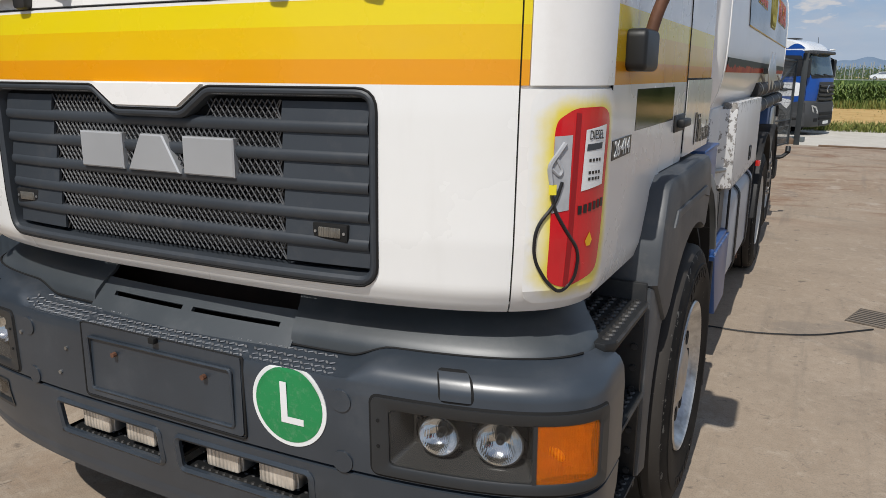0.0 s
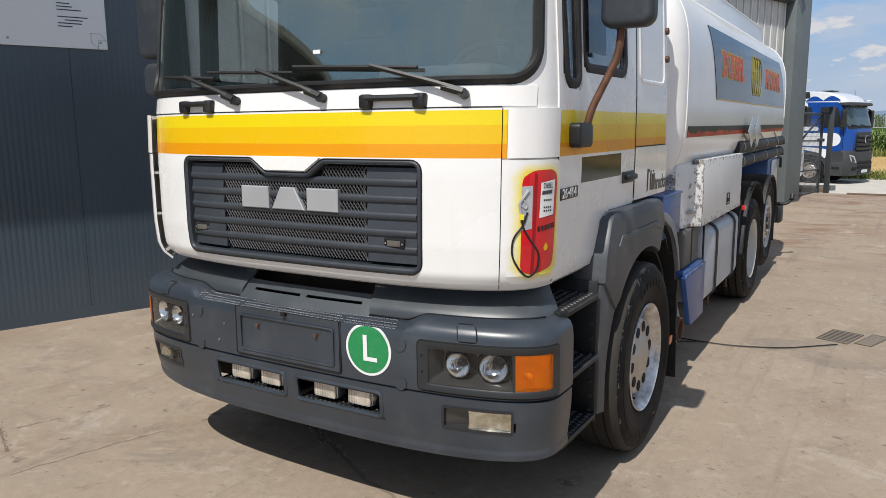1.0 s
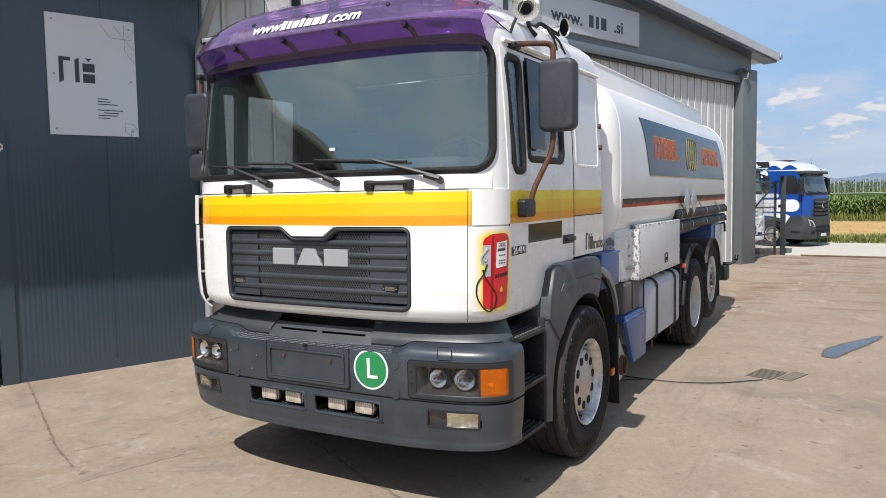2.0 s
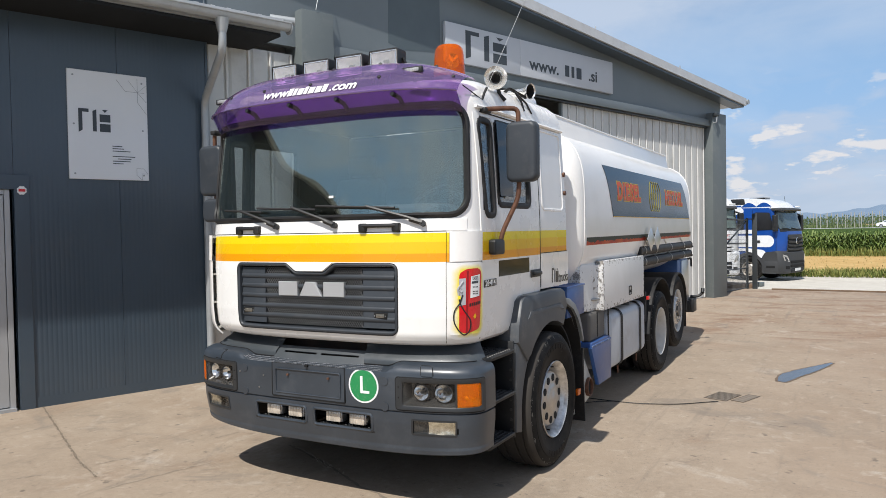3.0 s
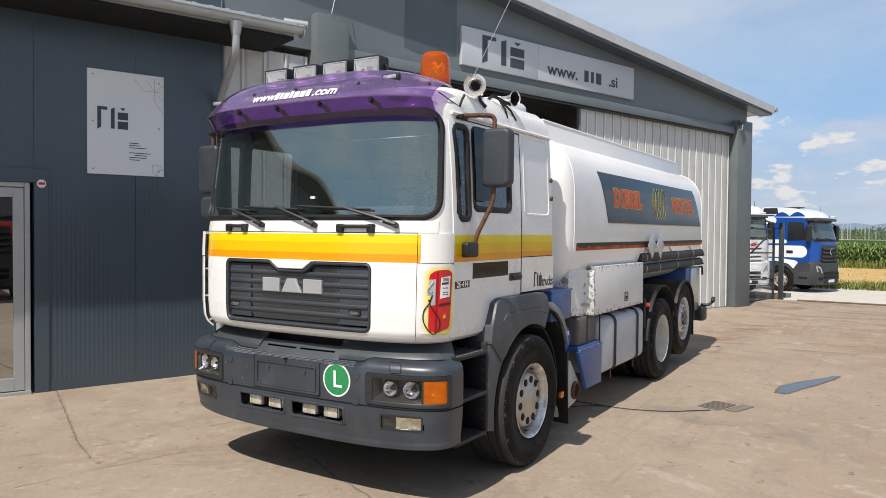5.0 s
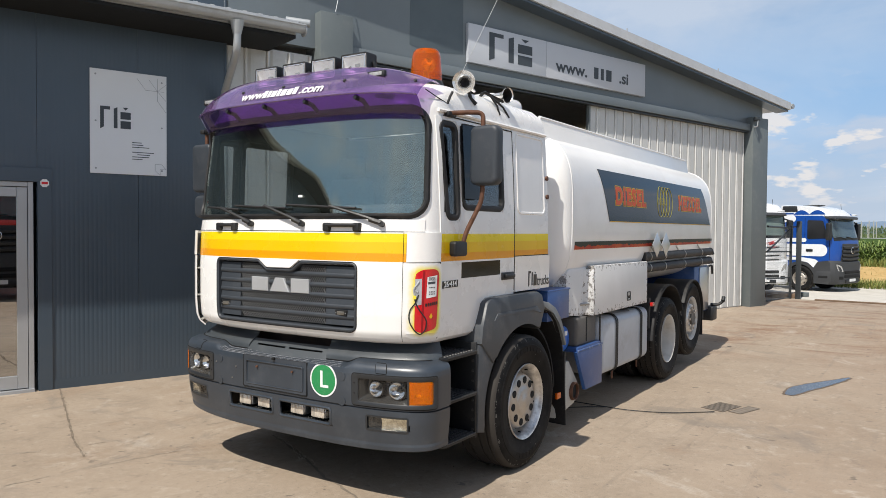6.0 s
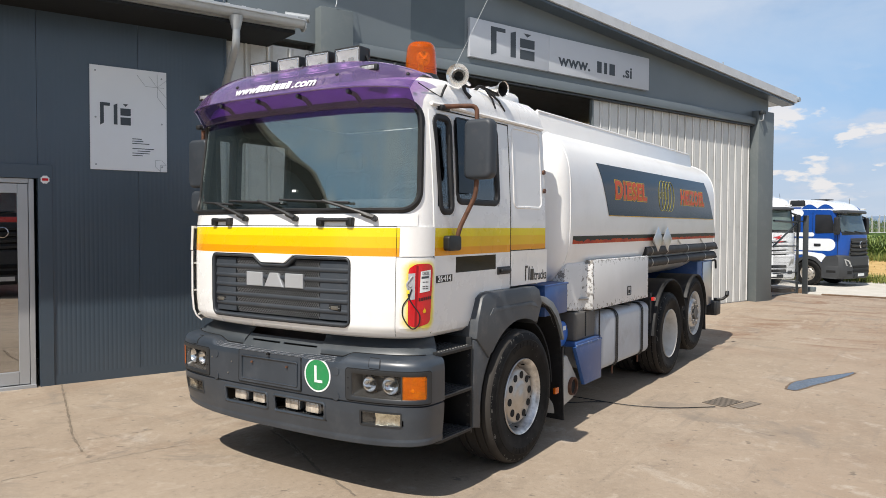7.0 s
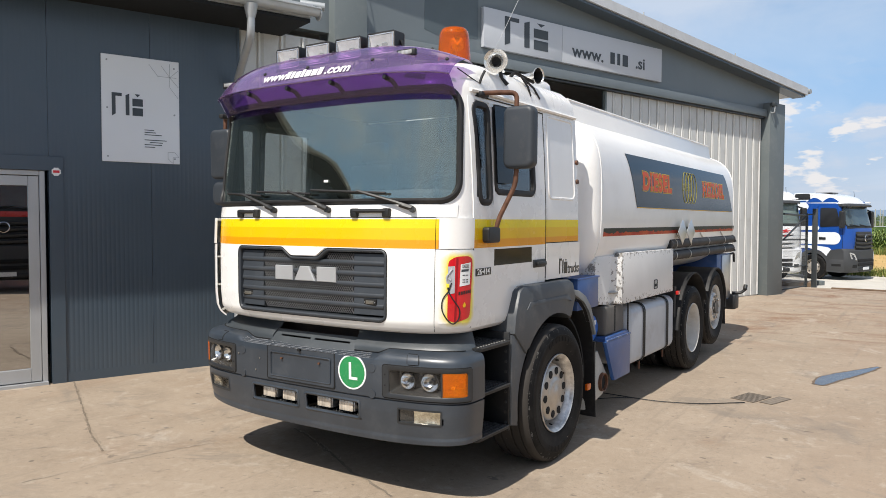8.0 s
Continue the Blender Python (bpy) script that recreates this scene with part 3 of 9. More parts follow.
# ---- mesh helpers ----
def part(name, bm, material, parent=None, label="", smooth=38, m=None):
    """Links a bmesh as one mesh object under a thing or a part."""
    me = bpy.data.meshes.new(name)
    bmesh.ops.recalc_face_normals(bm, faces=bm.faces[:])
    bm.to_mesh(me)
    bm.free()
    me.materials.append(M[material] if isinstance(material, str) else material)
    if smooth:
        me.shade_smooth()
        me.set_sharp_from_angle(angle=radians(smooth))
    ob = new(name, me)
    if parent:
        ob.parent = parent
    if m is not None:
        ob.matrix_local = m
    if label:
        tagged(ob, label)
    return ob


def again(ob, m=None, parent=None):
    """Another object on the same mesh."""
    o = new(ob.name.split(".")[0], ob.data)
    o.parent = parent or ob.parent
    if m is not None:
        o.matrix_local = m
    if "label" in ob.keys():
        tagged(o, ob["label"])
    return o


def thing(name, label, category, group="", kind="", m=None):
    e = new(name)
    e.empty_display_size = 0.2
    if m is not None:
        e.matrix_world = m
    return tagged(e, label, category, group, kind)


def box(bm, x0, x1, y0, y1, z0, z1, b=0.0, seg=2, m=None):
    r = bmesh.ops.create_cube(bm, size=1.0, matrix=Matrix.LocRotScale(((x0 + x1) / 2, (y0 + y1) / 2, (z0 + z1) / 2), None, (abs(x1 - x0), abs(y1 - y0), abs(z1 - z0))))
    vs = r["verts"]
    if b > 0:
        es = list({e for v in vs for e in v.link_edges})
        q = bmesh.ops.bevel(bm, geom=es, offset=b, segments=seg, affect="EDGES", profile=0.5)
        vs = list({v for f in q["faces"] for v in f.verts} | {v for v in vs if v.is_valid})
        vs = list({w for v in vs for f in v.link_faces for w in f.verts})
    if m is not None:
        bmesh.ops.transform(bm, matrix=m, verts=vs)
    return bm


def B(*a, **k):
    return box(bmesh.new(), *a, **k)


def cyl(bm, p0, p1, r0, r1=None, n=24, caps=True):
    p0, p1 = Vector(p0), Vector(p1)
    d = p1 - p0
    m = Matrix.Translation((p0 + p1) / 2) @ d.to_track_quat("Z", "Y").to_matrix().to_4x4()
    bmesh.ops.create_cone(bm, cap_ends=caps, segments=n, radius1=r0, radius2=r0 if r1 is None else r1, depth=d.length, matrix=m)
    return bm


def C(*a, **k):
    return cyl(bmesh.new(), *a, **k)


def tube(bm, pts, r, n=8, closed=False, flat=1.0):
    """A round bar swept along points."""
    pts = [Vector(p) for p in pts]
    N = len(pts)
    rings, prev = [], None
    for i, p in enumerate(pts):
        a = pts[(i - 1) % N] if closed or i > 0 else p
        c = pts[(i + 1) % N] if closed or i < N - 1 else p
        t = (c - a).normalized()
        if prev is None:
            up = Vector((0, 0, 1)) if abs(t.z) < 0.9 else Vector((1, 0, 0))
            u = t.cross(up).normalized()
        else:
            u = (prev - t * prev.dot(t)).normalized()
        prev = u
        v = t.cross(u)
        rings.append([bm.verts.new(p + u * (r * math.cos(2 * math.pi * k / n)) + v * (r * flat * math.sin(2 * math.pi * k / n))) for k in range(n)])
    for i in range(N if closed else N - 1):
        a, c = rings[i], rings[(i + 1) % N]
        for k in range(n):
            bm.faces.new((a[k], a[(k + 1) % n], c[(k + 1) % n], c[k]))
    if not closed:
        bm.faces.new(rings[0][::-1])
        bm.faces.new(rings[-1])
    return bm


def rounded(pts, r, n=5):
    """A polyline with its inner corners rounded."""
    pts = [Vector(p) for p in pts]
    out = [pts[0]]
    for a, p, c in zip(pts, pts[1:], pts[2:]):
        d0, d1 = (a - p), (c - p)
        k = min(r, d0.length * 0.45, d1.length * 0.45)
        s, e = p + d0.normalized() * k, p + d1.normalized() * k
        for i in range(n + 1):
            t = i / n
            out.append(s * (1 - t) ** 2 + p * 2 * t * (1 - t) + e * t * t)
    out.append(pts[-1])
    return out


def lathe(bm, prof, n=48, m=None):
    """Revolves (along, radius) pairs round the x axis; the profile is a closed loop or an open strip."""
    rings = []
    for x, r in prof:
        rings.append([bm.verts.new((x, r * math.cos(2 * math.pi * k / n), r * math.sin(2 * math.pi * k / n))) for k in range(n)])
    for a, c in zip(rings, rings[1:]):
        for k in range(n):
            bm.faces.new((a[k], a[(k + 1) % n], c[(k + 1) % n], c[k]))
    if m is not None:
        bmesh.ops.transform(bm, matrix=m, verts=[v for r in rings for v in r])
    return bm


def prism(bm, poly, x0, x1, axis="x", b=0.0):
    """A polygon pushed along an axis. poly is in (y, z), (x, z) or (x, y) for x, y, z."""
    def at(u, v, w):
        return {"x": (w, u, v), "y": (u, w, v), "z": (u, v, w)}[axis]
    A = [bm.verts.new(at(u, v, x0)) for u, v in poly]
    Z = [bm.verts.new(at(u, v, x1)) for u, v in poly]
    fs = [bm.faces.new(A[::-1]), bm.faces.new(Z)]
    n = len(poly)
    for i in range(n):
        fs.append(bm.faces.new((A[i], A[(i + 1) % n], Z[(i + 1) % n], Z[i])))
    if b > 0:
        es = list({e for f in fs[:2] for e in f.edges})
        bmesh.ops.bevel(bm, geom=es, offset=b, segments=2, affect="EDGES", profile=0.5)
    return bm


def rrect(u0, u1, v0, v1, r, n=6):
    """A rounded rectangle as a list of points."""
    out = []
    for cu, cv, a in ((u1 - r, v1 - r, 0), (u0 + r, v1 - r, 90), (u0 + r, v0 + r, 180), (u1 - r, v0 + r, 270)):
        for i in range(n + 1):
            t = radians(a + 90 * i / n)
            out.append((cu + r * math.cos(t), cv + r * math.sin(t)))
    return out


def in_rrect(u, v, u0, u1, v0, v1, r):
    du, dv = max(u0 + r - u, u - u1 + r, 0), max(v0 + r - v, v - v1 + r, 0)
    return u0 < u < u1 and v0 < v < v1 and math.hypot(du, dv) < r


def sheet(bm, f, us, vs, skip=None, thick=0.0):
    """A grid of quads over f(u, v, lift), with some left out, made into a plate of that thickness."""
    def layer(lift):
        vert, faces = {}, []

        def at(i, j):
            if (i, j) not in vert:
                vert[i, j] = bm.verts.new(f(us[i], vs[j], lift))
            return vert[i, j]

        for i in range(len(us) - 1):
            for j in range(len(vs) - 1):
                if skip and skip((us[i] + us[i + 1]) / 2, (vs[j] + vs[j + 1]) / 2):
                    continue
                faces.append(bm.faces.new((at(i, j), at(i + 1, j), at(i + 1, j + 1), at(i, j + 1))))
        return vert, faces

    top, faces = layer(0.0)
    if thick:
        back = {v: k for k, v in top.items()}
        rim = [e for e in {e for fc in faces for e in fc.edges} if len(e.link_faces) == 1]
        low, _ = layer(-thick)
        for e in rim:
            a, c = e.verts
            bm.faces.new((a, c, low[back[c]], low[back[a]]))
    return bm


def steps(a, b, d):
    n = max(1, round(abs(b - a) / d))
    return [a + (b - a) * i / n for i in range(n + 1)]


def disc_on(bm, f, poly, thick=0.003):
    """A thin plate with the outline poly, in (u, v), laid on the surface f(u, v, lift)."""
    A = [bm.verts.new(f(u, v, thick)) for u, v in poly]
    Z = [bm.verts.new(f(u, v, 0.0)) for u, v in poly]
    bm.faces.new(A)
    n = len(poly)
    for i in range(n):
        bm.faces.new((A[i], Z[i], Z[(i + 1) % n], A[(i + 1) % n]))
    return bm


def writing(name, body, size, material, parent, f, label="", depth=0.003, bold=0.0, shear=0.0, wide=1.0, gap=1.0):
    """Words in the built-in font, laid through f(u, v, lift); centred."""
    cu = bpy.data.curves.new(name, "FONT")
    cu.body, cu.size, cu.extrude, cu.align_x, cu.align_y = body, size, depth / 2, "CENTER", "CENTER"
    cu.offset, cu.shear, cu.resolution_u, cu.space_character = bold, shear, 4, gap
    tmp = new("words", cu)
    me = bpy.data.meshes.new_from_object(tmp.evaluated_get(bpy.context.evaluated_depsgraph_get()))
    bpy.data.objects.remove(tmp)
    bpy.data.curves.remove(cu)
    for v in me.vertices:
        v.co = f(v.co.x * wide, v.co.y, v.co.z + depth / 2)
    me.materials.clear()
    me.materials.append(M[material])
    me.name = name
    ob = new(name, me)
    ob.parent = parent
    if label:
        tagged(ob, label)
    return ob


def dense(poly, d):
    """The same closed outline with points no further apart than d."""
    out = []
    for a, c in zip(poly, poly[1:] + poly[:1]):
        n = max(1, math.ceil(math.hypot(c[0] - a[0], c[1] - a[1]) / d))
        out += [(a[0] + (c[0] - a[0]) * i / n, a[1] + (c[1] - a[1]) * i / n) for i in range(n)]
    return out


def round_poly(poly, r, n=5):
    """A closed outline with every corner rounded."""
    out = []
    N = len(poly)
    for i in range(N):
        a, p, c = Vector(poly[i - 1]), Vector(poly[i]), Vector(poly[(i + 1) % N])
        k = min(r, (a - p).length * 0.45, (c - p).length * 0.45)
        s, e = p + (a - p).normalized() * k, p + (c - p).normalized() * k
        for j in range(n + 1):
            t = j / n
            q = s * (1 - t) ** 2 + p * 2 * t * (1 - t) + e * t * t
            out.append((q.x, q.y))
    return out


def inset(poly, d):
    """An anticlockwise closed outline moved inwards by d."""
    out = []
    N = len(poly)
    for i in range(N):
        t = Vector(poly[(i + 1) % N]) - Vector(poly[i - 1])
        t.normalize()
        out.append((poly[i][0] - t.y * d, poly[i][1] + t.x * d))
    return out


def moulding(bm, f, outlines):
    """Skins outlines of the same count, each given with its lift, into a band on f(u, v, lift)."""
    rows = [[bm.verts.new(f(u, v, l)) for u, v in poly] for poly, l in outlines]
    n = len(rows[0])
    for a, c in zip(rows, rows[1:]):
        for i in range(n):
            bm.faces.new((a[i], a[(i + 1) % n], c[(i + 1) % n], c[i]))
    return bm


def pillow(bm, u0, u1, v0, v1, r, w0, w1, e, at, n=6):
    """A rounded-rectangle block from depth w0 to w1 with soft edges of radius e; at(u, v, w) places its points."""
    rows = []
    for side, sgn in ((w0, 1), (w1, -1)):
        ring = []
        for i in range(5):
            t = math.pi / 2 * i / 4
            d = e * (1 - math.sin(t))
            ring.append(([at(u, v, side + sgn * e * (1 - math.cos(t))) for u, v in rrect(u0 + d, u1 - d, v0 + d, v1 - d, max(0.004, r - d), n)]))
        rows += ring if sgn > 0 else ring[::-1]
    vs = [[bm.verts.new(q) for q in row] for row in rows]
    k = len(vs[0])
    for a, c in zip(vs, vs[1:]):
        for i in range(k):
            bm.faces.new((a[i], a[(i + 1) % k], c[(i + 1) % k], c[i]))
    bm.faces.new(vs[0][::-1])
    bm.faces.new(vs[-1])
    return bm


class Hull:
    """A shell in plan like a superellipse in front, straight at the sides; its levels give key, z, half width, front y, back y."""

    def __init__(self, levels, a, W, p=3.0):
        self.k = np.array(levels)
        self.a, self.W, self.p = a, W, p
        th = np.linspace(0, math.pi / 2, 4001)
        X, Y = np.sin(th) ** (2 / p), 1 - np.cos(th) ** (2 / p)
        s = np.concatenate([[0], np.cumsum(np.hypot(np.diff(X) * W, np.diff(Y) * a))])
        self.s, self.X, self.Y, self.L = s, X, Y, s[-1]

    def s_of_x(self, x):
        return float(np.interp(x / self.W, self.X, self.s))

    def raw(self, s, key):
        z, W, y0, yb = (np.interp(key, self.k[:, 0], self.k[:, i]) for i in (1, 2, 3, 4))
        q = abs(s)
        X, Y = np.interp(q, self.s, self.X), np.interp(q, self.s, self.Y)
        y = y0 + self.a * Y
        if q > self.L:
            ref = self.k[0, 4] - (self.k[len(self.k) // 3, 3] + self.a)
            y = y0 + self.a + (q - self.L) / ref * (yb - y0 - self.a)
        return Vector((math.copysign(X * W, s), y, z))

    def at(self, s, key, lift=0.0):
        p = self.raw(s, key)
        if not lift:
            return p
        e = 0.004
        n = (self.raw(s + e, key) - self.raw(s - e, key)).cross(self.raw(s, key + e) - self.raw(s, key - e)).normalized()
        return p + n * lift

    def s_of_y(self, y, key):
        """The way round to the point at depth y of the level key."""
        y0, yb = (float(np.interp(key, self.k[:, 0], self.k[:, i])) for i in (3, 4))
        if y < y0 + self.a:
            return float(np.interp((y - y0) / self.a, self.Y, self.s))
        ref = self.k[0, 4] - (self.k[len(self.k) // 3, 3] + self.a)
        return self.L + (y - y0 - self.a) / (yb - y0 - self.a) * ref

    def side(self, y, key, lift=0.0, sign=1):
        return self.at(sign * self.s_of_y(y, key), key, lift)


# ---- ground ----
def smooth01(a, b, v):
    t = min(1.0, max(0.0, (v - a) / (b - a)))
    return t * t * (3 - 2 * t)


def ground_z(x, y):
    """The yard's gentle fall: low at the drain, rising to the hall's far end, lower again on the gravel."""
    h = 0.15 * smooth01(9.0, 14.0, y) * (1 - smooth01(16.8, 24.0, y)) - 0.30 * smooth01(17.5, 27.5, y)
    h -= 0.03 * math.exp(-((x - 2.25) ** 2 + (y - 4.45) ** 2) / 2.0)
    h -= 0.042 * math.exp(-((x - 0.9) ** 2 + (y - 1.5) ** 2) / 1.3)
    return h


YARD_END = 17.3
xs = [-14 + 0.25 * i for i in range(145)]
ys = [-16 + 0.25 * i for i in range(134)]
ys[-1] = YARD_END - 0.06
bm = sheet(bmesh.new(), lambda u, v, l: Vector((u, v, ground_z(u, v) + l)), xs, ys, thick=0.12)
yard = part("yard_slab", bm, "yard", smooth=30)
tagged(yard, "worn beige concrete yard slab with stains and cracks", "concrete yard", kind="structure")

far_x = [-2500, -900, -300, -100, -40, -20] + [-14 + 2 * i for i in range(19)] + [26, 32, 40, 60, 100, 300, 900, 2500]
far_y = [-2500, -900, -300, -100, -40, -20, -16] + [-14 + 2 * i for i in range(23)] + [32, 36, 42, 50, 60, 80, 120, 200, 400, 900, 2600]
bm = sheet(bmesh.new(), lambda u, v, l: Vector((u, v, (ground_z(u, v) - (0.13 if v < 17.0 and -14 < u < 22 else 0.0)))), far_x, far_y)
land = part("ground", bm, "land", smooth=30)
tagged(land, "pale gravel and dry field ground reaching the horizon", "ground", kind="structure")

# building axes: local x out of the facade, local y along it
BLD = pose(0, 0, 0, 0, 0, -20)
WALL = -4.52


def bx(x, y, z=0.0):
    return BLD @ Vector((x, y, z))


def at_ground(bm, lift):
    """Lets a thin flat mesh follow the yard's fall."""
    for v in bm.verts:
        v.co.z += ground_z(v.co.x, v.co.y) + lift
    return bm


def strip_on_ground(name, pts, width, mat, label, category, wob=0.0, lift=0.003, seed=1, gaps=0.0):
    rnd = random.Random(seed)
    bm = bmesh.new()
    row = []
    fine = []
    for a, c in zip(pts, pts[1:]):
        a, c = Vector((*a, 0)), Vector((*c, 0))
        n = max(2, int((c - a).length / 0.06))
        fine += [a.lerp(c, i / n) for i in range(n)]
    fine.append(Vector((*pts[-1], 0)))
    for i, p in enumerate(fine):
        d = (fine[min(i + 1, len(fine) - 1)] - fine[max(i - 1, 0)]).normalized()
        nrm = Vector((-d.y, d.x, 0))
        o = nrm * rnd.uniform(-wob, wob)
        w = width * rnd.uniform(0.5, 1.3) * 0.5 if wob else width * 0.5
        row.append((bm.verts.new(p + o + nrm * w), bm.verts.new(p + o - nrm * w)))
    left_out = 0
    for a, c in zip(row, row[1:]):
        if left_out == 0 and rnd.random() < gaps:
            left_out = rnd.randint(1, 4)
        if left_out:
            left_out -= 1
            continue
        bm.faces.new((a[0], c[0], c[1], a[1]))
    bmesh.ops.delete(bm, geom=[v for v in bm.verts if not v.link_faces], context="VERTS")
    ob = part(name, at_ground(bm, lift), mat, smooth=0)
    return tagged(ob, label, category, kind="structure")


JOINT_PTS = [(-4.52, 0.97), (-4.23, 0.82), (-3.29, 0.35), (-2.28, -0.16), (-1.8, -0.35)]
CRACK_PTS = [(-1.02, 0.98), (-0.66, 0.83), (-0.40, 0.70), (-0.17, 0.58), (0.15, 0.39), (0.30, 0.36), (0.68, 0.18)]
FAINT_PTS = ([(-2.6, -1.2), (-2.38, -0.71), (-2.15, -0.32), (-1.97, 0.21), (-1.72, 1.1)], [(-1.65, -1.2), (-1.52, -0.57), (-1.44, -0.23), (-1.27, 0.3), (-1.16, 0.62), (-1.02, 0.98)])
strip_on_ground("slab_joint", JOINT_PTS, 0.020, "jointpale", "dirt-filled joint between concrete slabs", "slab joint", wob=0.004, seed=9)
strip_on_ground("crack", CRACK_PTS, 0.026, "joint", "jagged dark crack in the concrete", "crack", wob=0.010, seed=4)
for k_, pts_ in enumerate(FAINT_PTS):
    strip_on_ground("slab_edge", pts_, 0.020, "faint", "faint broken edge line across the concrete", "slab edge", wob=0.007, lift=0.002, seed=20 + k_, gaps=0.25)


def crumbs(name, pts, n, spread, size, seed, label):
    """Broken bits of concrete strewn along a line."""
    rnd = random.Random(seed)
    bm = bmesh.new()
    for _ in range(n):
        t = rnd.random() * (len(pts) - 1)
        k = min(int(t), len(pts) - 2)
        p = Vector((*pts[k], 0)).lerp(Vector((*pts[k + 1], 0)), t - k)
        p += Vector((rnd.gauss(0, spread), rnd.gauss(0, spread), 0))
        r = size * rnd.uniform(0.4, 1.3)
        p.z = ground_z(p.x, p.y) + r * 0.25
        m = Matrix.Translation(p) @ pose(0, 0, 0, rnd.uniform(0, 360), rnd.uniform(0, 360), 0) @ Matrix.Diagonal((r, r * rnd.uniform(0.6, 1.0), r * 0.6, 1))
        bmesh.ops.create_icosphere(bm, subdivisions=1, radius=0.6, matrix=m)
    tagged(part(name, bm, "crumb", smooth=0), label, "concrete crumbs", kind="stuff")


crumbs("joint_crumbs", JOINT_PTS[1:], 150, 0.014, 0.010, 5, "small broken bits of concrete along the joint")
crumbs("crack_crumbs", CRACK_PTS[:4], 90, 0.018, 0.010, 6, "small broken bits of concrete along the crack")
crumbs("yard_grit", [(-4.2, -1.0), (-1.0, -1.2), (1.5, -1.0), (3.5, 1.5), (4.5, 5.0)], 160, 0.9, 0.007, 7, "loose grit strewn over the concrete yard")

# wet patch
bm = bmesh.new()
rnd = random.Random(3)
pts = []
for side_ in (1, -1):
    for i in range(24) if side_ > 0 else range(23, -1, -1):
        t = i / 23
        w = 0.155 * math.sin(math.pi * min(1.0, t * 0.93 + 0.04)) ** 0.7 * (1 - 0.72 * t) + rnd.uniform(0, 0.012)
        c = Vector((2.63, 5.58, 0)).lerp(Vector((3.09, 7.06, 0)), t) + Vector((-0.05 * math.sin(t * 5), 0.02 * math.sin(9 * t), 0))
        pts.append(c + Vector((0.955, -0.297, 0)) * w * side_)
vs = [bm.verts.new(p) for p in pts]
bm.faces.new(vs)
rim = bmesh.new()
rim.faces.new([rim.verts.new(p + (p - Vector((2.84, 6.25, 0))) * 0.03 + Vector((0.955, -0.297, 0)) * (0.022 if i < 24 else -0.022) * rnd.uniform(0.5, 1.3)) for i, p in enumerate(pts)])
tagged(part("damp_edge", at_ground(rim, 0.0025), "wetrim", smooth=0), "brown damp edge of the shallow puddle", "puddle", kind="structure")
puddle = tagged(part("puddle", at_ground(bm, 0.004), "water", smooth=0), "dark shallow puddle on the concrete yard", "puddle", kind="structure")

# drain grates in the yard
def grate(x, y, turn, label, half=0.118, bars=8, slot=0.024):
    d = thing("drain_grate", label, "drain", "drain grates", m=Matrix.Translation((x, y, ground_z(x, y) + 0.002)) @ pose(0, 0, 0, 0, 0, turn))
    bm = bmesh.new()
    e = half + 0.010
    for a in (((-e, e), (-0.195, -0.183)), ((-e, e), (0.183, 0.195)), ((-e, -half), (-0.183, 0.183)), ((half, e), (-0.183, 0.183))):
        box(bm, *a[0], *a[1], 0.001, 0.005, 0.001, 1)
    part("grate_frame", bm, "grateiron", d)
    # shallow plate, the pit's depth is only shade in its colour
    part("pit", B(-half, half, -0.183, 0.183, 0.0, 0.002), "pit", d)
    step = 0.366 / bars
    bar = part("grate_bar", B(-half, half, -(step - slot) / 2, (step - slot) / 2, 0.002, 0.0042, 0.0005, 1), "gratepale", d, m=Matrix.Translation((0, -0.183 + step / 2, 0)))
    for i in range(1, bars):
        again(bar, Matrix.Translation((0, -0.183 + step * (i + 0.5), 0)))
    return d


grate(2.105, 4.57, -17, "dusty pale drain grate with dark slots in concrete")
grate(2.345, 4.565, -20, "narrow dusty drain cover set in the concrete", 0.058, 5, 0.006)

# cable on the ground
for ctl, r_ in (([(0.45, 3.62), (0.70, 3.79), (1.03, 3.77), (1.35, 3.77), (1.73, 3.925), (2.10, 4.28)], 0.0050), ([(0.40, 3.15), (0.77, 3.47), (0.97, 3.68), (1.10, 3.765)], 0.0045)):
    pts = [(p.x, p.y, ground_z(p.x, p.y) + 0.010) for p in rounded([(x, y, 0) for x, y in ctl], 0.16, 8)]
    tagged(part("cable", tube(bmesh.new(), pts, r_, 6), "cable"), "thin black cable lying on the concrete yard", "cable")

# planks at the yard's edge
for (x0, x1, a, off) in ((1.6, 4.1, -3.0, 0.0), (3.9, 7.6, -2.0, -0.12)):
    y0 = YARD_END - 0.25 + off
    m = Matrix.Translation((x0, y0, ground_z(x0, y0) + 0.002)) @ pose(0, 0, 0, 0, 0, a)
    tagged(part("plank", B(0, x1 - x0, -0.05, 0.05, 0, 0.035, 0.004, 1), "plank", m=m), "weathered brown board lying along the yard's edge", "plank")

# ---- near building: dark panel wall with a glass door ----
near = thing("office_building", "anthracite panel office building with glass door and gutter", "building", kind="structure", m=BLD)
DOOR0, DOOR1, DOORH = -1.98, -0.90, 2.39


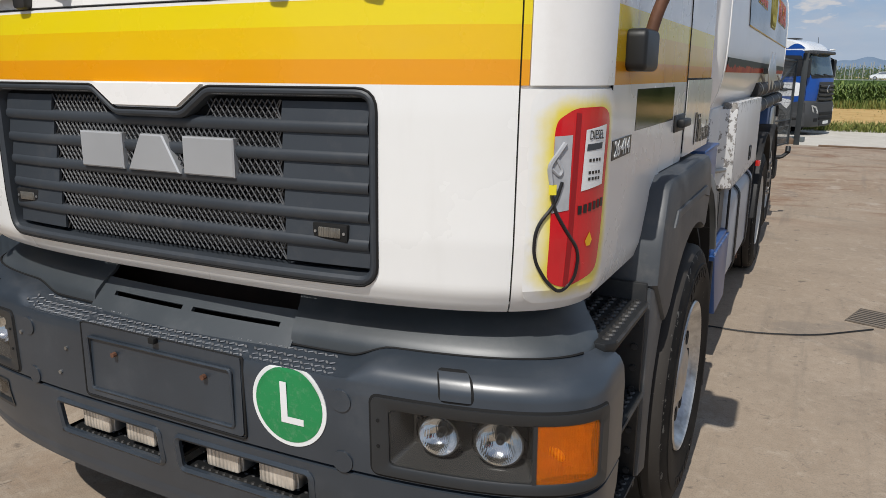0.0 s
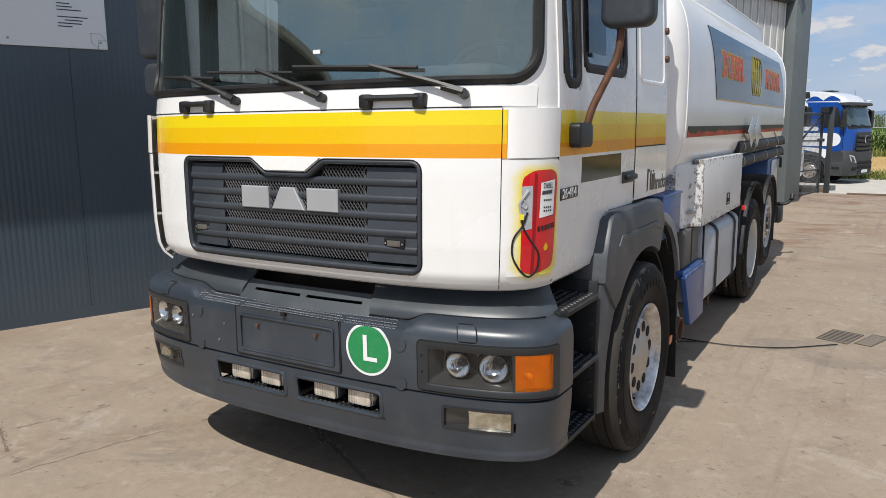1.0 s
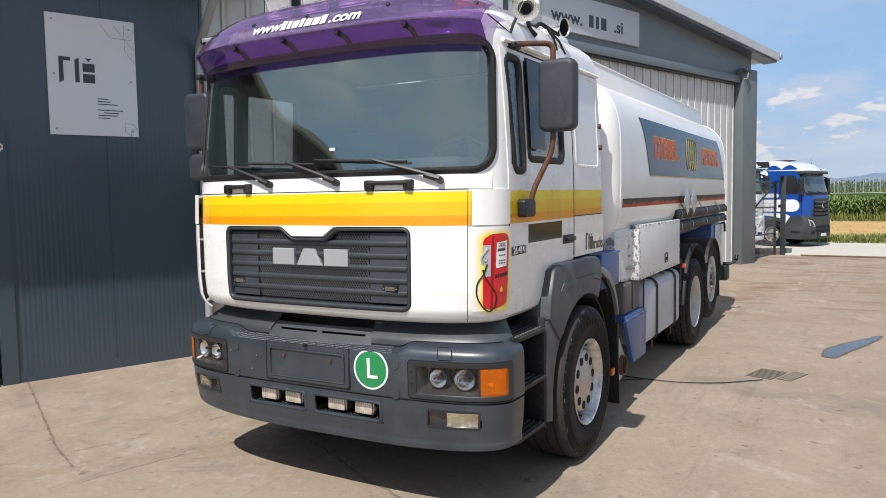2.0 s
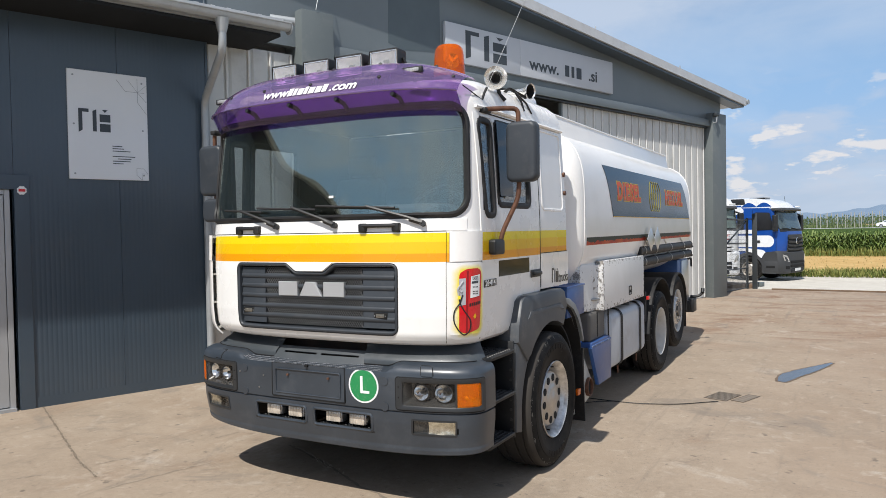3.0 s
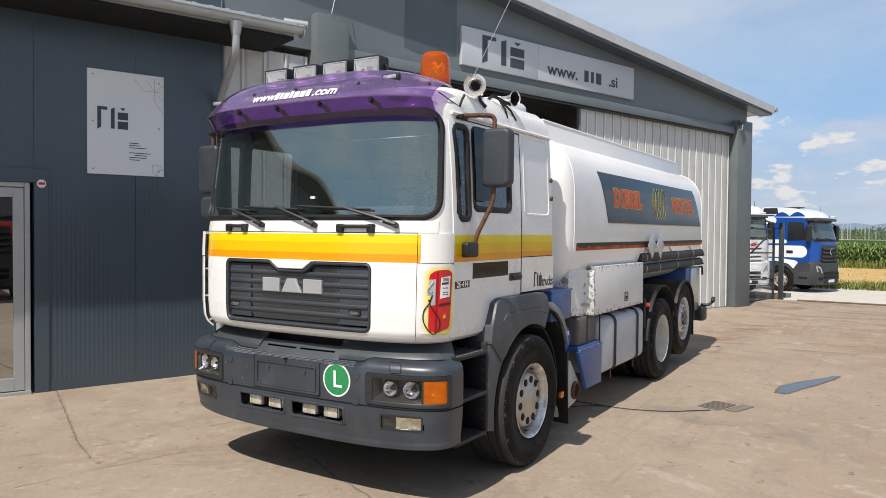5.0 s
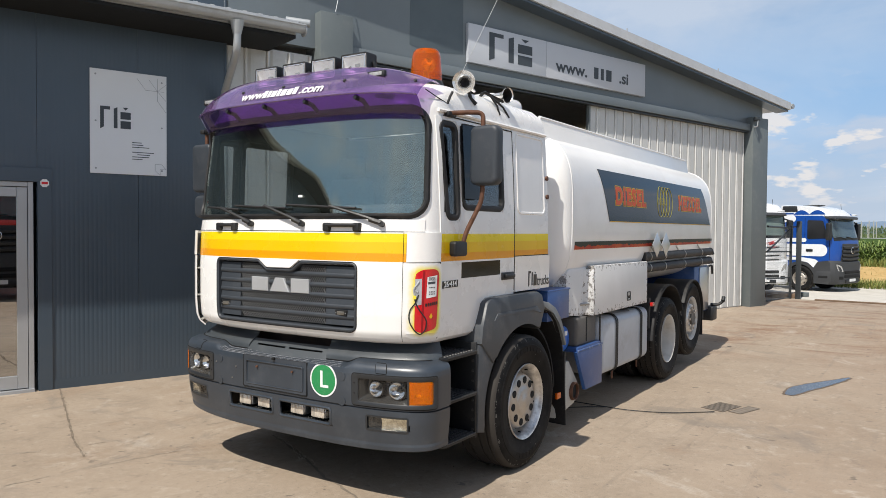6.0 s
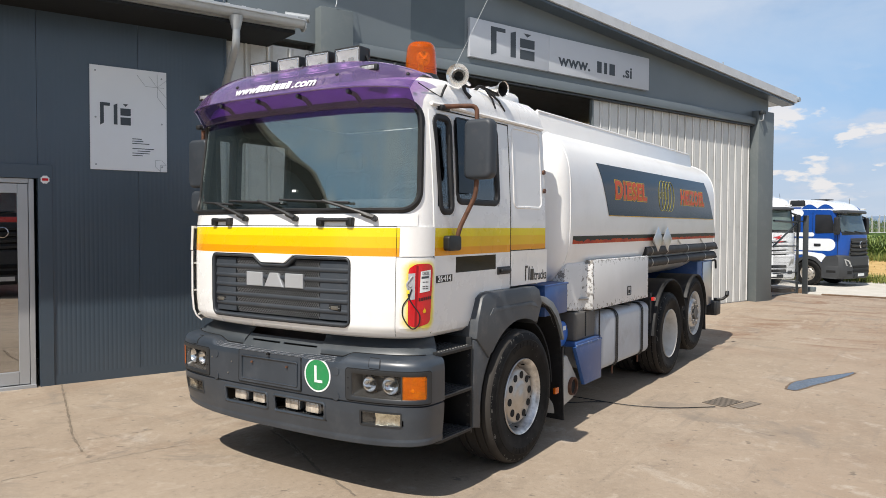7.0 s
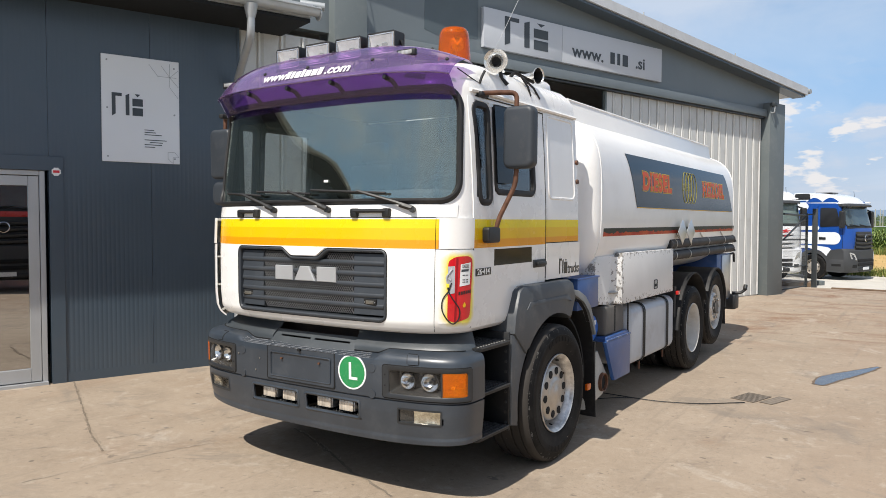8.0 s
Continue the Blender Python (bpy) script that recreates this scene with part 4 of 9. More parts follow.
def wall_face(u0, u1, z0, z1, name="wall_panel"):
    """Sandwich panel with fine upright ribs."""
    bm = bmesh.new()
    n = max(1, round((u1 - u0) / 0.05))
    prof = []
    for i in range(n):
        a = u0 + (u1 - u0) * i / n
        d = (u1 - u0) / n
        prof += [(WALL, a), (WALL, a + d * 0.62), (WALL - 0.0007, a + d * 0.70), (WALL - 0.0007, a + d * 0.92)]
    prof.append((WALL, u1))
    front = [[bm.verts.new((x, y, z)) for x, y in prof] for z in (z0, z1)]
    for i in range(len(prof) - 1):
        bm.faces.new((front[0][i], front[0][i + 1], front[1][i + 1], front[1][i]))
    back = [[bm.verts.new((WALL - 0.12, y, z)) for y in (u0, u1)] for z in (z0, z1)]
    bm.faces.new((back[0][0], back[1][0], back[1][1], back[0][1]))
    bm.faces.new((front[0][0], front[1][0], back[1][0], back[0][0]))
    bm.faces.new((front[0][-1], back[0][1], back[1][1], front[1][-1]))
    bm.faces.new(front[1] + back[1][::-1])
    bm.faces.new(front[0][::-1] + back[0])
    return part(name, bm, "wall", near, smooth=20)


for a, c in ((-0.86, 0.235), (0.239, 1.31)):
    wall_face(a, c, 0.10, 4.9)
wall_face(DOOR0 - 0.04, -0.864, DOORH + 0.04, 4.9)
for a in [-24.6 + 1.1 * i for i in range(20)]:
    wall_face(a, a + 1.096, 0.10, 4.9)
wall_face(-2.6, DOOR0 - 0.044, 0.10, 4.9)
part("base_flashing", prism(bmesh.new(), [(WALL - 0.1, -0.02), (WALL + 0.005, -0.02), (WALL + 0.005, 0.112), (WALL - 0.1, 0.03)], -0.855, 1.31, "y"), "wall", near, "dark folded base flashing")
part("base_flashing", prism(bmesh.new(), [(WALL - 0.1, -0.02), (WALL + 0.005, -0.02), (WALL + 0.005, 0.112), (WALL - 0.1, 0.03)], -24.2, DOOR0 - 0.05, "y"), "wall", near, "dark folded base flashing")
part("corner_flashing", B(WALL - 0.13, WALL + 0.008, 1.312, 1.345, -0.02, 4.9, 0.003, 1), "wall", near)
part("side_wall", B(WALL - 6.0, WALL - 0.13, 1.24, 1.335, -0.02, 4.9), "wall", near)
part("door_flashing", B(WALL - 0.1, WALL + 0.014, -0.862, -0.715, -0.02, DOORH + 0.10, 0.003, 1), "wall", near)
part("door_flashing", B(WALL - 0.1, WALL + 0.018, DOOR0 - 0.2, -0.713, DOORH + 0.002, DOORH + 0.16, 0.003, 1), "wall", near)
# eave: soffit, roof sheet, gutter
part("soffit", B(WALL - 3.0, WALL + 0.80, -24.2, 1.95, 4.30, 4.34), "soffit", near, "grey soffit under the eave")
bm = bmesh.new()
for i in range(132):
    u = -24.2 + 0.2 * i
    if u > 1.9:
        break
    prism(bm, [(WALL - 3.2, 4.92), (WALL + 0.88, 4.47), (WALL + 0.88, 4.50), (WALL - 3.2, 4.95)], u, min(u + 0.2, 1.95), "y")
    prism(bm, [(WALL - 3.2, 4.95), (WALL + 0.79, 4.511), (WALL + 0.79, 4.535), (WALL - 3.2, 4.980)], u + 0.06, u + 0.11, "y")
part("roof_sheet", bm, "roof", near, "pale ribbed roof sheet")
part("eave_board", B(WALL + 0.78, WALL + 0.80, -24.2, 1.95, 4.345, 4.47), "gutter", near)
bm = bmesh.new()
ring = []
for u in (-24.2, 2.02):
    outer = [(WALL + 0.875 + 0.075 * math.cos(t), 4.44 + 0.085 * math.sin(t)) for t in [math.pi + math.pi * i / 10 for i in range(11)]]
    inner = [(WALL + 0.875 + 0.066 * math.cos(t), 4.44 + 0.076 * math.sin(t)) for t in [2 * math.pi - math.pi * i / 10 for i in range(11)]]
    ring.append([bm.verts.new((x, u, z)) for x, z in outer + inner])
for i in range(22):
    bm.faces.new((ring[0][i], ring[0][(i + 1) % 22], ring[1][(i + 1) % 22], ring[1][i]))
part("gutter", bm, "gutter", near, "grey half-round gutter")
part("gutter_bead", C((WALL + 0.952, -24.2, 4.445), (WALL + 0.952, 2.02, 4.445), 0.012, n=8), "gutter", near)
part("gutter_end", C((WALL + 0.875, 2.02, 4.40), (WALL + 0.875, 2.035, 4.40), 0.082, n=20), "gutter", near)
part("roof_pipe", C((WALL + 0.72, 1.85, 4.53), (WALL + 0.86, 2.12, 4.50), 0.05, n=16), "gutter", near, "short round grey pipe end")
bm = lathe(bmesh.new(), [(0.0, 0.085), (0.10, 0.065), (0.16, 0.05)], 16, Matrix.Translation((WALL + 0.875, 1.15, 4.37)) @ pose(0, 0, 0, 0, 90, 0))
part("outlet", bm, "gutter", near)
bm = tube(bmesh.new(), rounded([(WALL + 0.875, 1.15, 4.26), (WALL + 0.875, 1.15, 4.02), (WALL + 0.07, 1.27, 3.55), (WALL + 0.07, 1.27, 0.1)], 0.14), 0.047, 14)
part("downpipe", bm, "gutter", near, "grey round downpipe")

# glass door
door = thing("glass_door", "aluminium framed glass door in a dark wall, closed", "door", kind="structure", m=BLD)
for n, a in (("door_post", (DOOR1 - 0.055, DOOR1)), ("door_post", (DOOR0, DOOR0 + 0.055))):
    part(n, B(WALL - 0.09, WALL - 0.01, *a, 0.03, DOORH, 0.004, 1), "frame", door)
part("door_head", B(WALL - 0.09, WALL - 0.012, DOOR0 + 0.055, DOOR1 - 0.055, DOORH - 0.055, DOORH, 0.004, 1), "frame", door)
part("threshold", B(WALL - 0.09, WALL + 0.03, DOOR0, DOOR1, -0.01, 0.035, 0.004, 1), "frame", door)
for a in ((DOOR1 - 0.165, DOOR1 - 0.06), (DOOR0 + 0.06, DOOR0 + 0.165)):
    part("stile", B(WALL - 0.085, WALL - 0.022, *a, 0.045, DOORH - 0.062, 0.004, 1), "frame", door)
for a in ((0.045, 0.19), (DOORH - 0.17, DOORH - 0.062)):
    part("rail", B(WALL - 0.084, WALL - 0.024, DOOR0 + 0.165, DOOR1 - 0.165, *a, 0.004, 1), "frame", door)
pane = part("pane", B(WALL - 0.060, WALL - 0.052, DOOR0 + 0.16, DOOR1 - 0.16, 0.185, DOORH - 0.165), "doorglass", door, "dark reflecting glass pane")
part("room_behind", B(WALL - 2.2, WALL - 2.1, -3.5, 0.5, 0, 3.0), "dash", door)
alarm = thing("alarm_badge", "small white badge with a dark red band on the wall", "badge", m=BLD)
part("plate", prism(bmesh.new(), [(-0.79 + 0.05 * math.cos(t) * (1 if i % 2 else 0.86), 2.38 + 0.05 * math.sin(t) * (1 if i % 2 else 0.86)) for i, t in enumerate([2 * math.pi * k / 16 for k in range(16)])], WALL + 0.014, WALL + 0.030), "white", alarm)
part("band", B(WALL + 0.029, WALL + 0.034, -0.822, -0.758, 2.367, 2.395), "lred", alarm)


def logo_shapes(parent, f, w, h, mat):
    """Three plain upright shapes, the middle one narrow, the last stepped with a small wedge above."""
    t = h * 0.20
    for poly in ([(0, 0), (0.12 * w, 0.10 * h), (0.12 * w, 0.86 * h), (0.32 * w, 0.86 * h), (0.32 * w, h), (0, h)],
                 [(0.44 * w, 0.06 * h), (0.56 * w, 0.06 * h), (0.56 * w, h), (0.44 * w, 0.92 * h)],
                 [(0.66 * w, 0.06 * h), (w, 0.06 * h), (w, 0.40 * h), (0.66 * w, 0.40 * h)],
                 [(0.66 * w, 0.48 * h), (w, 0.48 * h), (w, 0.80 * h), (0.66 * w, 0.80 * h)],
                 [(0.74 * w, h), (0.92 * w, h), (0.83 * w, 0.88 * h)]):
        part("logo_shape", disc_on(bmesh.new(), f, poly, 0.003), mat, parent, smooth=0)


def lines_on(parent, name, f, segs, r, mat):
    for seg in segs:
        part(name, tube(bmesh.new(), [f(u, v, 0.001) for u, v in seg], r, 4), mat, parent, smooth=0)


# company panel on the near wall
panel = thing("wall_sign", "pale grey company panel screwed to the dark wall", "sign", m=BLD)
PU, PZ, PW, PH = -0.31, 2.525, 0.88, 1.235
part("board", B(WALL + 0.004, WALL + 0.024, PU, PU + PW, PZ, PZ + PH, 0.002, 1), "signwhite", panel)


def on_panel(u, v, l=0.0):
    return Vector((WALL + 0.0245 + l, PU + u, PZ + v))


logo_shapes(panel, lambda u, v, l: on_panel(0.11 + u, 0.53 + v, l), 0.345, 0.27, "signdark")
for i, (v, w) in enumerate(((0.385, 0.11), (0.357, 0.13), (0.329, 0.20), (0.268, 0.255), (0.240, 0.21), (0.212, 0.20), (0.184, 0.12))):
    part("text_bar", disc_on(bmesh.new(), on_panel, [(0.47 + (0.06 if i == 4 else 0), v), (0.47 + w, v), (0.47 + w, v + 0.009), (0.47 + (0.06 if i == 4 else 0), v + 0.009)], 0.002), "signdark", panel, smooth=0)
lines_on(panel, "drawn_line", on_panel, [[(0.53, 1.17), (0.63, 1.04), (0.85, 1.04)], [(0.67, 1.17), (0.77, 1.04), (0.87, 1.13)], [(0.77, 1.20), (0.77, 0.92), (0.87, 0.79)], [(0.77, 1.04), (0.87, 0.93)],
                                         [(0.74, 0.14), (0.74, 0.06), (0.80, 0.005)], [(0.74, 0.14), (0.82, 0.14), (0.87, 0.08)], [(0.80, 0.005), (0.80, 0.08), (0.87, 0.08)]], 0.0022, "signgrey")
screw = part("screw", C(on_panel(0.06, 0.06, 0), on_panel(0.06, 0.06, 0.006), 0.011, n=10), "signgrey", panel)
for u, v in ((0.06, 1.17), (0.82, 1.15), (0.82, 0.06), (0.06, 0.62), (0.82, 0.59)):
    again(screw, Matrix.Translation((0, u - 0.06, v - 0.06)))

# ---- hall with the sliding gate ----
hall = thing("hall", "grey steel workshop hall with open sliding gate", "building", kind="structure", m=BLD)


def roof_z(u):
    return 4.86 + 0.1165 * (14.3 - u)


bm = prism(bmesh.new(), [(1.36, 4.44), (13.9, 4.36), (13.9, 4.42), (14.3, 4.42), (14.3, roof_z(14.3)), (1.36, roof_z(1.36))], WALL - 0.16, WALL - 0.005, "x")
part("fascia_panel", bm, "fascia", hall, "grey sheet fascia panel")
part("painted_panel", prism(bmesh.new(), [(4.24, 4.74), (4.52, 4.67), (5.29, 4.74), (5.29, 5.82), (4.26, 5.90)], WALL - 0.006, WALL - 0.002, "x"), "panel", hall, "darker repainted strip of the fascia")
bm = prism(bmesh.new(), [(3.16, 4.36), (13.63, 4.20), (13.63, 4.36), (3.16, 4.52)], WALL - 0.004, WALL + 0.10, "x", 0.01)
part("gate_track", bm, "fascia", hall, "grey sliding gate track cover")
bm = prism(bmesh.new(), [(3.16, 4.315), (13.6, 4.165), (13.6, 4.19), (3.16, 4.34)], WALL - 0.06, WALL + 0.06, "x")
part("track_rail", bm, "fence", hall)
# roof verge, overhanging
bm = prism(bmesh.new(), [(1.0, roof_z(1.0)), (14.95, roof_z(14.95)), (14.95, roof_z(14.95) + 0.17), (1.0, roof_z(1.0) + 0.17)], WALL - 20.0, WALL + 0.34, "x")
part("roof", bm, "roof", hall, "pale sheet roof with a plain verge")
bm = prism(bmesh.new(), [(1.0, roof_z(1.0) - 0.05), (14.9, roof_z(14.9) - 0.05), (14.9, roof_z(14.9) - 0.004), (1.0, roof_z(1.0) - 0.004)], WALL - 0.004, WALL + 0.30, "x")
part("verge_soffit", bm, "wall", hall)
part("eave_gutter", tube(bmesh.new(), [(WALL + 0.36, 15.02, roof_z(15) + 0.10), (WALL - 20, 15.02, roof_z(15) + 0.10)], 0.06, 10), "gutter", hall)
for x, u in ((0.35, 9.0), (0.35, 12.0)):
    part("roof_screw", C((WALL + 0.30, u, roof_z(u) + 0.17), (WALL + 0.30, u, roof_z(u) + 0.24), 0.012, n=6), "gutter", hall)
pl = part("pillar", B(WALL - 0.30, WALL + 0.16, 2.63, 3.15, -0.02, 4.93, 0.012, 2), "pillar", hall, "grey sheet-clad gate pillar")
part("pillar", B(WALL - 0.30, WALL + 0.16, 13.64, 14.28, 0.02, 4.52, 0.012, 2), "pillar", hall, "grey sheet-clad gate pillar")
part("guide_arm", tube(bmesh.new(), rounded([(WALL + 0.17, 13.66, 4.28), (WALL + 0.25, 13.66, 4.28), (WALL + 0.25, 13.68, 4.46)], 0.04), 0.014, 8), "gutter", hall)
part("flood_light", B(WALL + 0.17, WALL + 0.27, 13.62, 13.76, 4.42, 4.51, 0.02, 2), "fence", hall, "small dark flood light")


def gate_leaf(name, u0, u1, z0, z1, w, step, label):
    """Corrugated gate leaf: broad flats with narrow upright ribs."""
    g = part(name, B(w - 0.05, w - 0.042, u0, u1, z0(u0), z1(u1) + 0.02), "gate", hall, label)
    n = max(1, round((u1 - u0) / step))
    d = (u1 - u0) / n
    prof = [(0, 0), (0.03 * 1.0, 0.016), (d - 0.085, 0.016), (d - 0.055, 0), (d - 0.03, 0), (d, 0.0)]
    for i in range(n):
        a = u0 + i * d
        bm = bmesh.new()
        lo, hi = [], []
        for u, x in prof:
            lo.append(bm.verts.new((w - 0.041 + x, a + u, z0(a + u))))
            hi.append(bm.verts.new((w - 0.041 + x, a + u, z1(a + u))))
        for j in range(len(prof) - 1):
            bm.faces.new((lo[j], lo[j + 1], hi[j + 1], hi[j]))
        part("sheet", bm, "gate", g, smooth=0)
        part("rib", B(w - 0.040, w - 0.012, a + d - 0.052, a + d - 0.026, z0(a), z1(a + d), 0.004, 1), "gaterib", g, smooth=0)
    return g


gate_leaf("gate_leaf", 8.36, 13.62, lambda u: ground_z(*bx(WALL, u).xy) + 0.02, lambda u: 4.335 - 0.0155 * (u - 3.16), WALL - 0.02, 0.262, "pale corrugated sliding gate leaf")
gate_leaf("gate_leaf", 1.36, 2.62, lambda u: 0.02, lambda u: 4.32, WALL - 0.04, 0.315, "pale corrugated sliding gate leaf, pushed aside")
part("gate_edge", B(WALL - 0.075, WALL - 0.005, 8.315, 8.36, 0.08, 4.24, 0.004, 1), "pillar", hall)
# dark inside
part("hall_side_wall", B(WALL - 20, WALL - 0.31, 14.10, 14.22, 0.0, 4.8), "fascia", hall)
part("hall_side_wall", B(WALL - 20, WALL - 0.31, 1.38, 1.50, 0.0, 6.1), "fascia", hall)
part("hall_back_wall", B(WALL - 20.1, WALL - 20, 1.38, 14.48, 0.0, 6.1), "fascia", hall)
part("hall_floor", B(WALL - 20, WALL - 0.31, 1.50, 14.36, 0.0, 0.05), "yard", hall)

# long sign over the gate
hsign = thing("hall_sign", "long pale grey company sign on the grey fascia", "sign", m=BLD)
SU, SZ = 5.35, 4.62
SLOPE = -0.0135


def on_sign(u, v, l=0.0):
    return Vector((WALL + 0.066 + l, SU + u, SZ + SLOPE * u + v))


for a, c in ((0.0, 1.768), (1.774, 4.51)):
    bm = prism(bmesh.new(), [(SU + a, SZ + SLOPE * a), (SU + c, SZ + SLOPE * c), (SU + c, SZ + SLOPE * c + 0.63), (SU + a, SZ + SLOPE * a + 0.63)], WALL - 0.002, WALL + 0.065, "x", 0.003)
    part("board", bm, "signpale", hsign)
logo_shapes(hsign, lambda u, v, l: on_sign(0.44 + u, 0.09 + v, l), 0.98, 0.47, "signdark")
writing("lettering", "www.", 0.30, "signdark", hsign, lambda u, v, l: on_sign(2.42 + u, 0.235 + v, l), bold=0.006, wide=1.15)
for a, c in ((3.01, 3.13), (3.20, 3.28), (3.35, 3.50)):
    part("word_bar", disc_on(bmesh.new(), on_sign, [(a, 0.15), (c, 0.15), (c, 0.36), (a, 0.36)], 0.003), "signdark", hsign, smooth=0)
writing("lettering", ".si", 0.30, "signdark", hsign, lambda u, v, l: on_sign(3.86 + u, 0.255 + v, l), bold=0.006, wide=1.15)
part("stay_wire", tube(bmesh.new(), rounded([(WALL + 0.17, 2.86, 4.95), (WALL + 0.2, 2.9, 5.2), (WALL + 0.1, 3.05, 5.35), (WALL + 0.05, 3.0, 5.6)], 0.1), 0.005, 4), "white", hall)


# ---- the tanker truck ----
truck = thing("tanker_truck", "white fuel tanker truck with yellow stripe, purple visor and grey bumper", "truck")
CAB = Hull([(1.10, 1.10, 1.10, 0.16, 2.13), (1.13, 1.13, 1.14, 0.10, 2.13), (1.18, 1.18, 1.155, 0.075, 2.13), (1.30, 1.30, 1.163, 0.068, 2.13),
            (1.60, 1.60, 1.167, 0.07, 2.13), (1.86, 1.86, 1.167, 0.082, 2.13), (1.95, 1.95, 1.166, 0.095, 2.13), (2.30, 2.30, 1.152, 0.125, 2.13),
            (2.72, 2.72, 1.128, 0.17, 2.13), (2.80, 2.80, 1.115, 0.21, 2.12), (2.86, 2.86, 1.085, 0.28, 2.10), (2.91, 2.91, 1.03, 0.38, 2.05),
            (2.945, 2.945, 0.93, 0.55, 1.90), (2.965, 2.965, 0.72, 0.85, 1.75), (2.975, 2.975, 0.40, 1.15, 1.62), (2.98, 2.98, 0.02, 1.30, 1.72)], 0.40, 1.167)
S_END = CAB.s_of_y(2.13, 1.6)
WS = CAB.s_of_x(1.128)
WIN = [(0.485, 0.675, 1.965, 2.615, 0.05), (0.72, 1.31, 2.04, 2.625, 0.06)]


def in_screen(s, k):
    return in_rrect(s, k, -WS, WS, 1.965, 2.70, 0.13)


def window_shape(i):
    y0, y1, z0, z1, r = WIN[i]
    pts = rrect(y0, y1, z0, z1, r)
    if i == 0:  # the front edge leans with the pillar
        pts = [(y + 0.05 * (2.62 - z) / 0.65 * (1 - (y - y0) / (y1 - y0)) - 0.02, z) for y, z in pts]
    return pts


def in_window(s, k):
    y = CAB.raw(s, k).y
    return any(in_rrect(y, k, *w) for w in WIN) if abs(s) > WS else False


def in_grille(x, z):
    if abs(x) > 0.693 or not 1.192 < z < 1.638:
        return False
    return not (abs(x) < 0.205 - max(0.0, 1.645 - z) * 1.2 and z > 1.588)


def cab_hole(s, k):
    p = CAB.raw(s, k)
    if abs(s) < WS and in_grille(p.x, p.z):
        return True
    if in_screen(s, k) or in_window(s, k):
        return True
    return abs(s) > CAB.L and p.y > 1.50 and p.z < 1.39


ss = steps(-S_END, S_END, 0.025)
kk = steps(1.10, 2.72, 0.0225) + [2.76, 2.80, 2.83, 2.86, 2.885, 2.91, 2.928, 2.945, 2.955, 2.965, 2.97, 2.975, 2.98]
bm = sheet(bmesh.new(), CAB.at, ss, kk, cab_hole, thick=0.022)
cab = part("cab", bm, "paint", truck, "white painted steel cab shell")
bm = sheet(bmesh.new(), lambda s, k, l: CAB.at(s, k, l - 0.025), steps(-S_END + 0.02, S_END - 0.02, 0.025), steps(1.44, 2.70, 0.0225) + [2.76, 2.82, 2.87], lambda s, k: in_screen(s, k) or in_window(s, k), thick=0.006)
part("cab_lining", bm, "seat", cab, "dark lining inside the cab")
part("cab_back", B(-1.10, 1.10, 2.10, 2.132, 1.36, 2.80, 0.01, 2), "paint", cab)
part("cab_floor", B(-1.10, 1.10, 0.25, 2.03, 1.38, 1.42), "dash", cab)
part("firewall", B(-1.02, 1.02, 0.26, 0.30, 1.14, 1.95), "dash", cab)
part("headlining", B(-1.0, 1.0, 0.40, 2.0, 2.80, 2.82), "inner", cab)

# windscreen and side glass with rubber seals
bm = sheet(bmesh.new(), lambda s, k, l: CAB.at(s, k, l - 0.006), steps(-WS - 0.02, WS + 0.02, 0.05), steps(1.945, 2.72, 0.05), lambda s, k: not in_rrect(s, k, -WS - 0.03, WS + 0.03, 1.935, 2.73, 0.10), thick=0.005)
ws = part("windscreen", bm, "skyglass", truck, "large clear windscreen")
ws.visible_shadow = False
seal = tube(bmesh.new(), [CAB.at(u, v, 0.004) for u, v in dense(rrect(-WS - 0.005, WS + 0.005, 1.968, 2.705, 0.135, 10), 0.05)], 0.026, 8, True, 0.6)
part("seal", seal, "rubber", ws, "black rubber windscreen seal")
part("inner_seal", tube(bmesh.new(), [CAB.at(u, v, -0.020) for u, v in dense(rrect(-WS - 0.012, WS + 0.012, 1.960, 2.712, 0.135, 10), 0.05)], 0.034, 8, True, 0.7), "rubber", ws)
for sg in (1, -1):
    for i in (0, 1):
        pts = window_shape(i)
        bm = bmesh.new()
        vs = [bm.verts.new(CAB.side(y, z, -0.004, sg)) for y, z in pts]
        bm.faces.new(vs)
        r = bmesh.ops.extrude_face_region(bm, geom=bm.faces[:])
        bmesh.ops.translate(bm, vec=(-0.004 * sg, 0, 0), verts=[v for v in r["geom"] if isinstance(v, bmesh.types.BMVert)])
        w = part("side_window", bm, "sideglass", truck, "dark side window glass")
        w.visible_shadow = False
        part("seal", tube(bmesh.new(), [CAB.side(y, z, 0.002, sg) for y, z in pts], 0.022, 8, True, 0.6), "rubber", w, "black rubber window seal")
        part("inner_seal", tube(bmesh.new(), [CAB.side(y, z, -0.018, sg) for y, z in pts], 0.030, 8, True, 0.8), "rubber", w)
        if i == 1 and sg > 0:
            d = sheet(bmesh.new(), lambda y, z, l: CAB.side(y, z, 0.028 + l, sg), steps(0.71, 0.94, 0.04), steps(2.10, 2.625, 0.04), thick=0.004)
            o = part("wind_deflector", d, "smoke", truck, "smoked acrylic wind deflector")

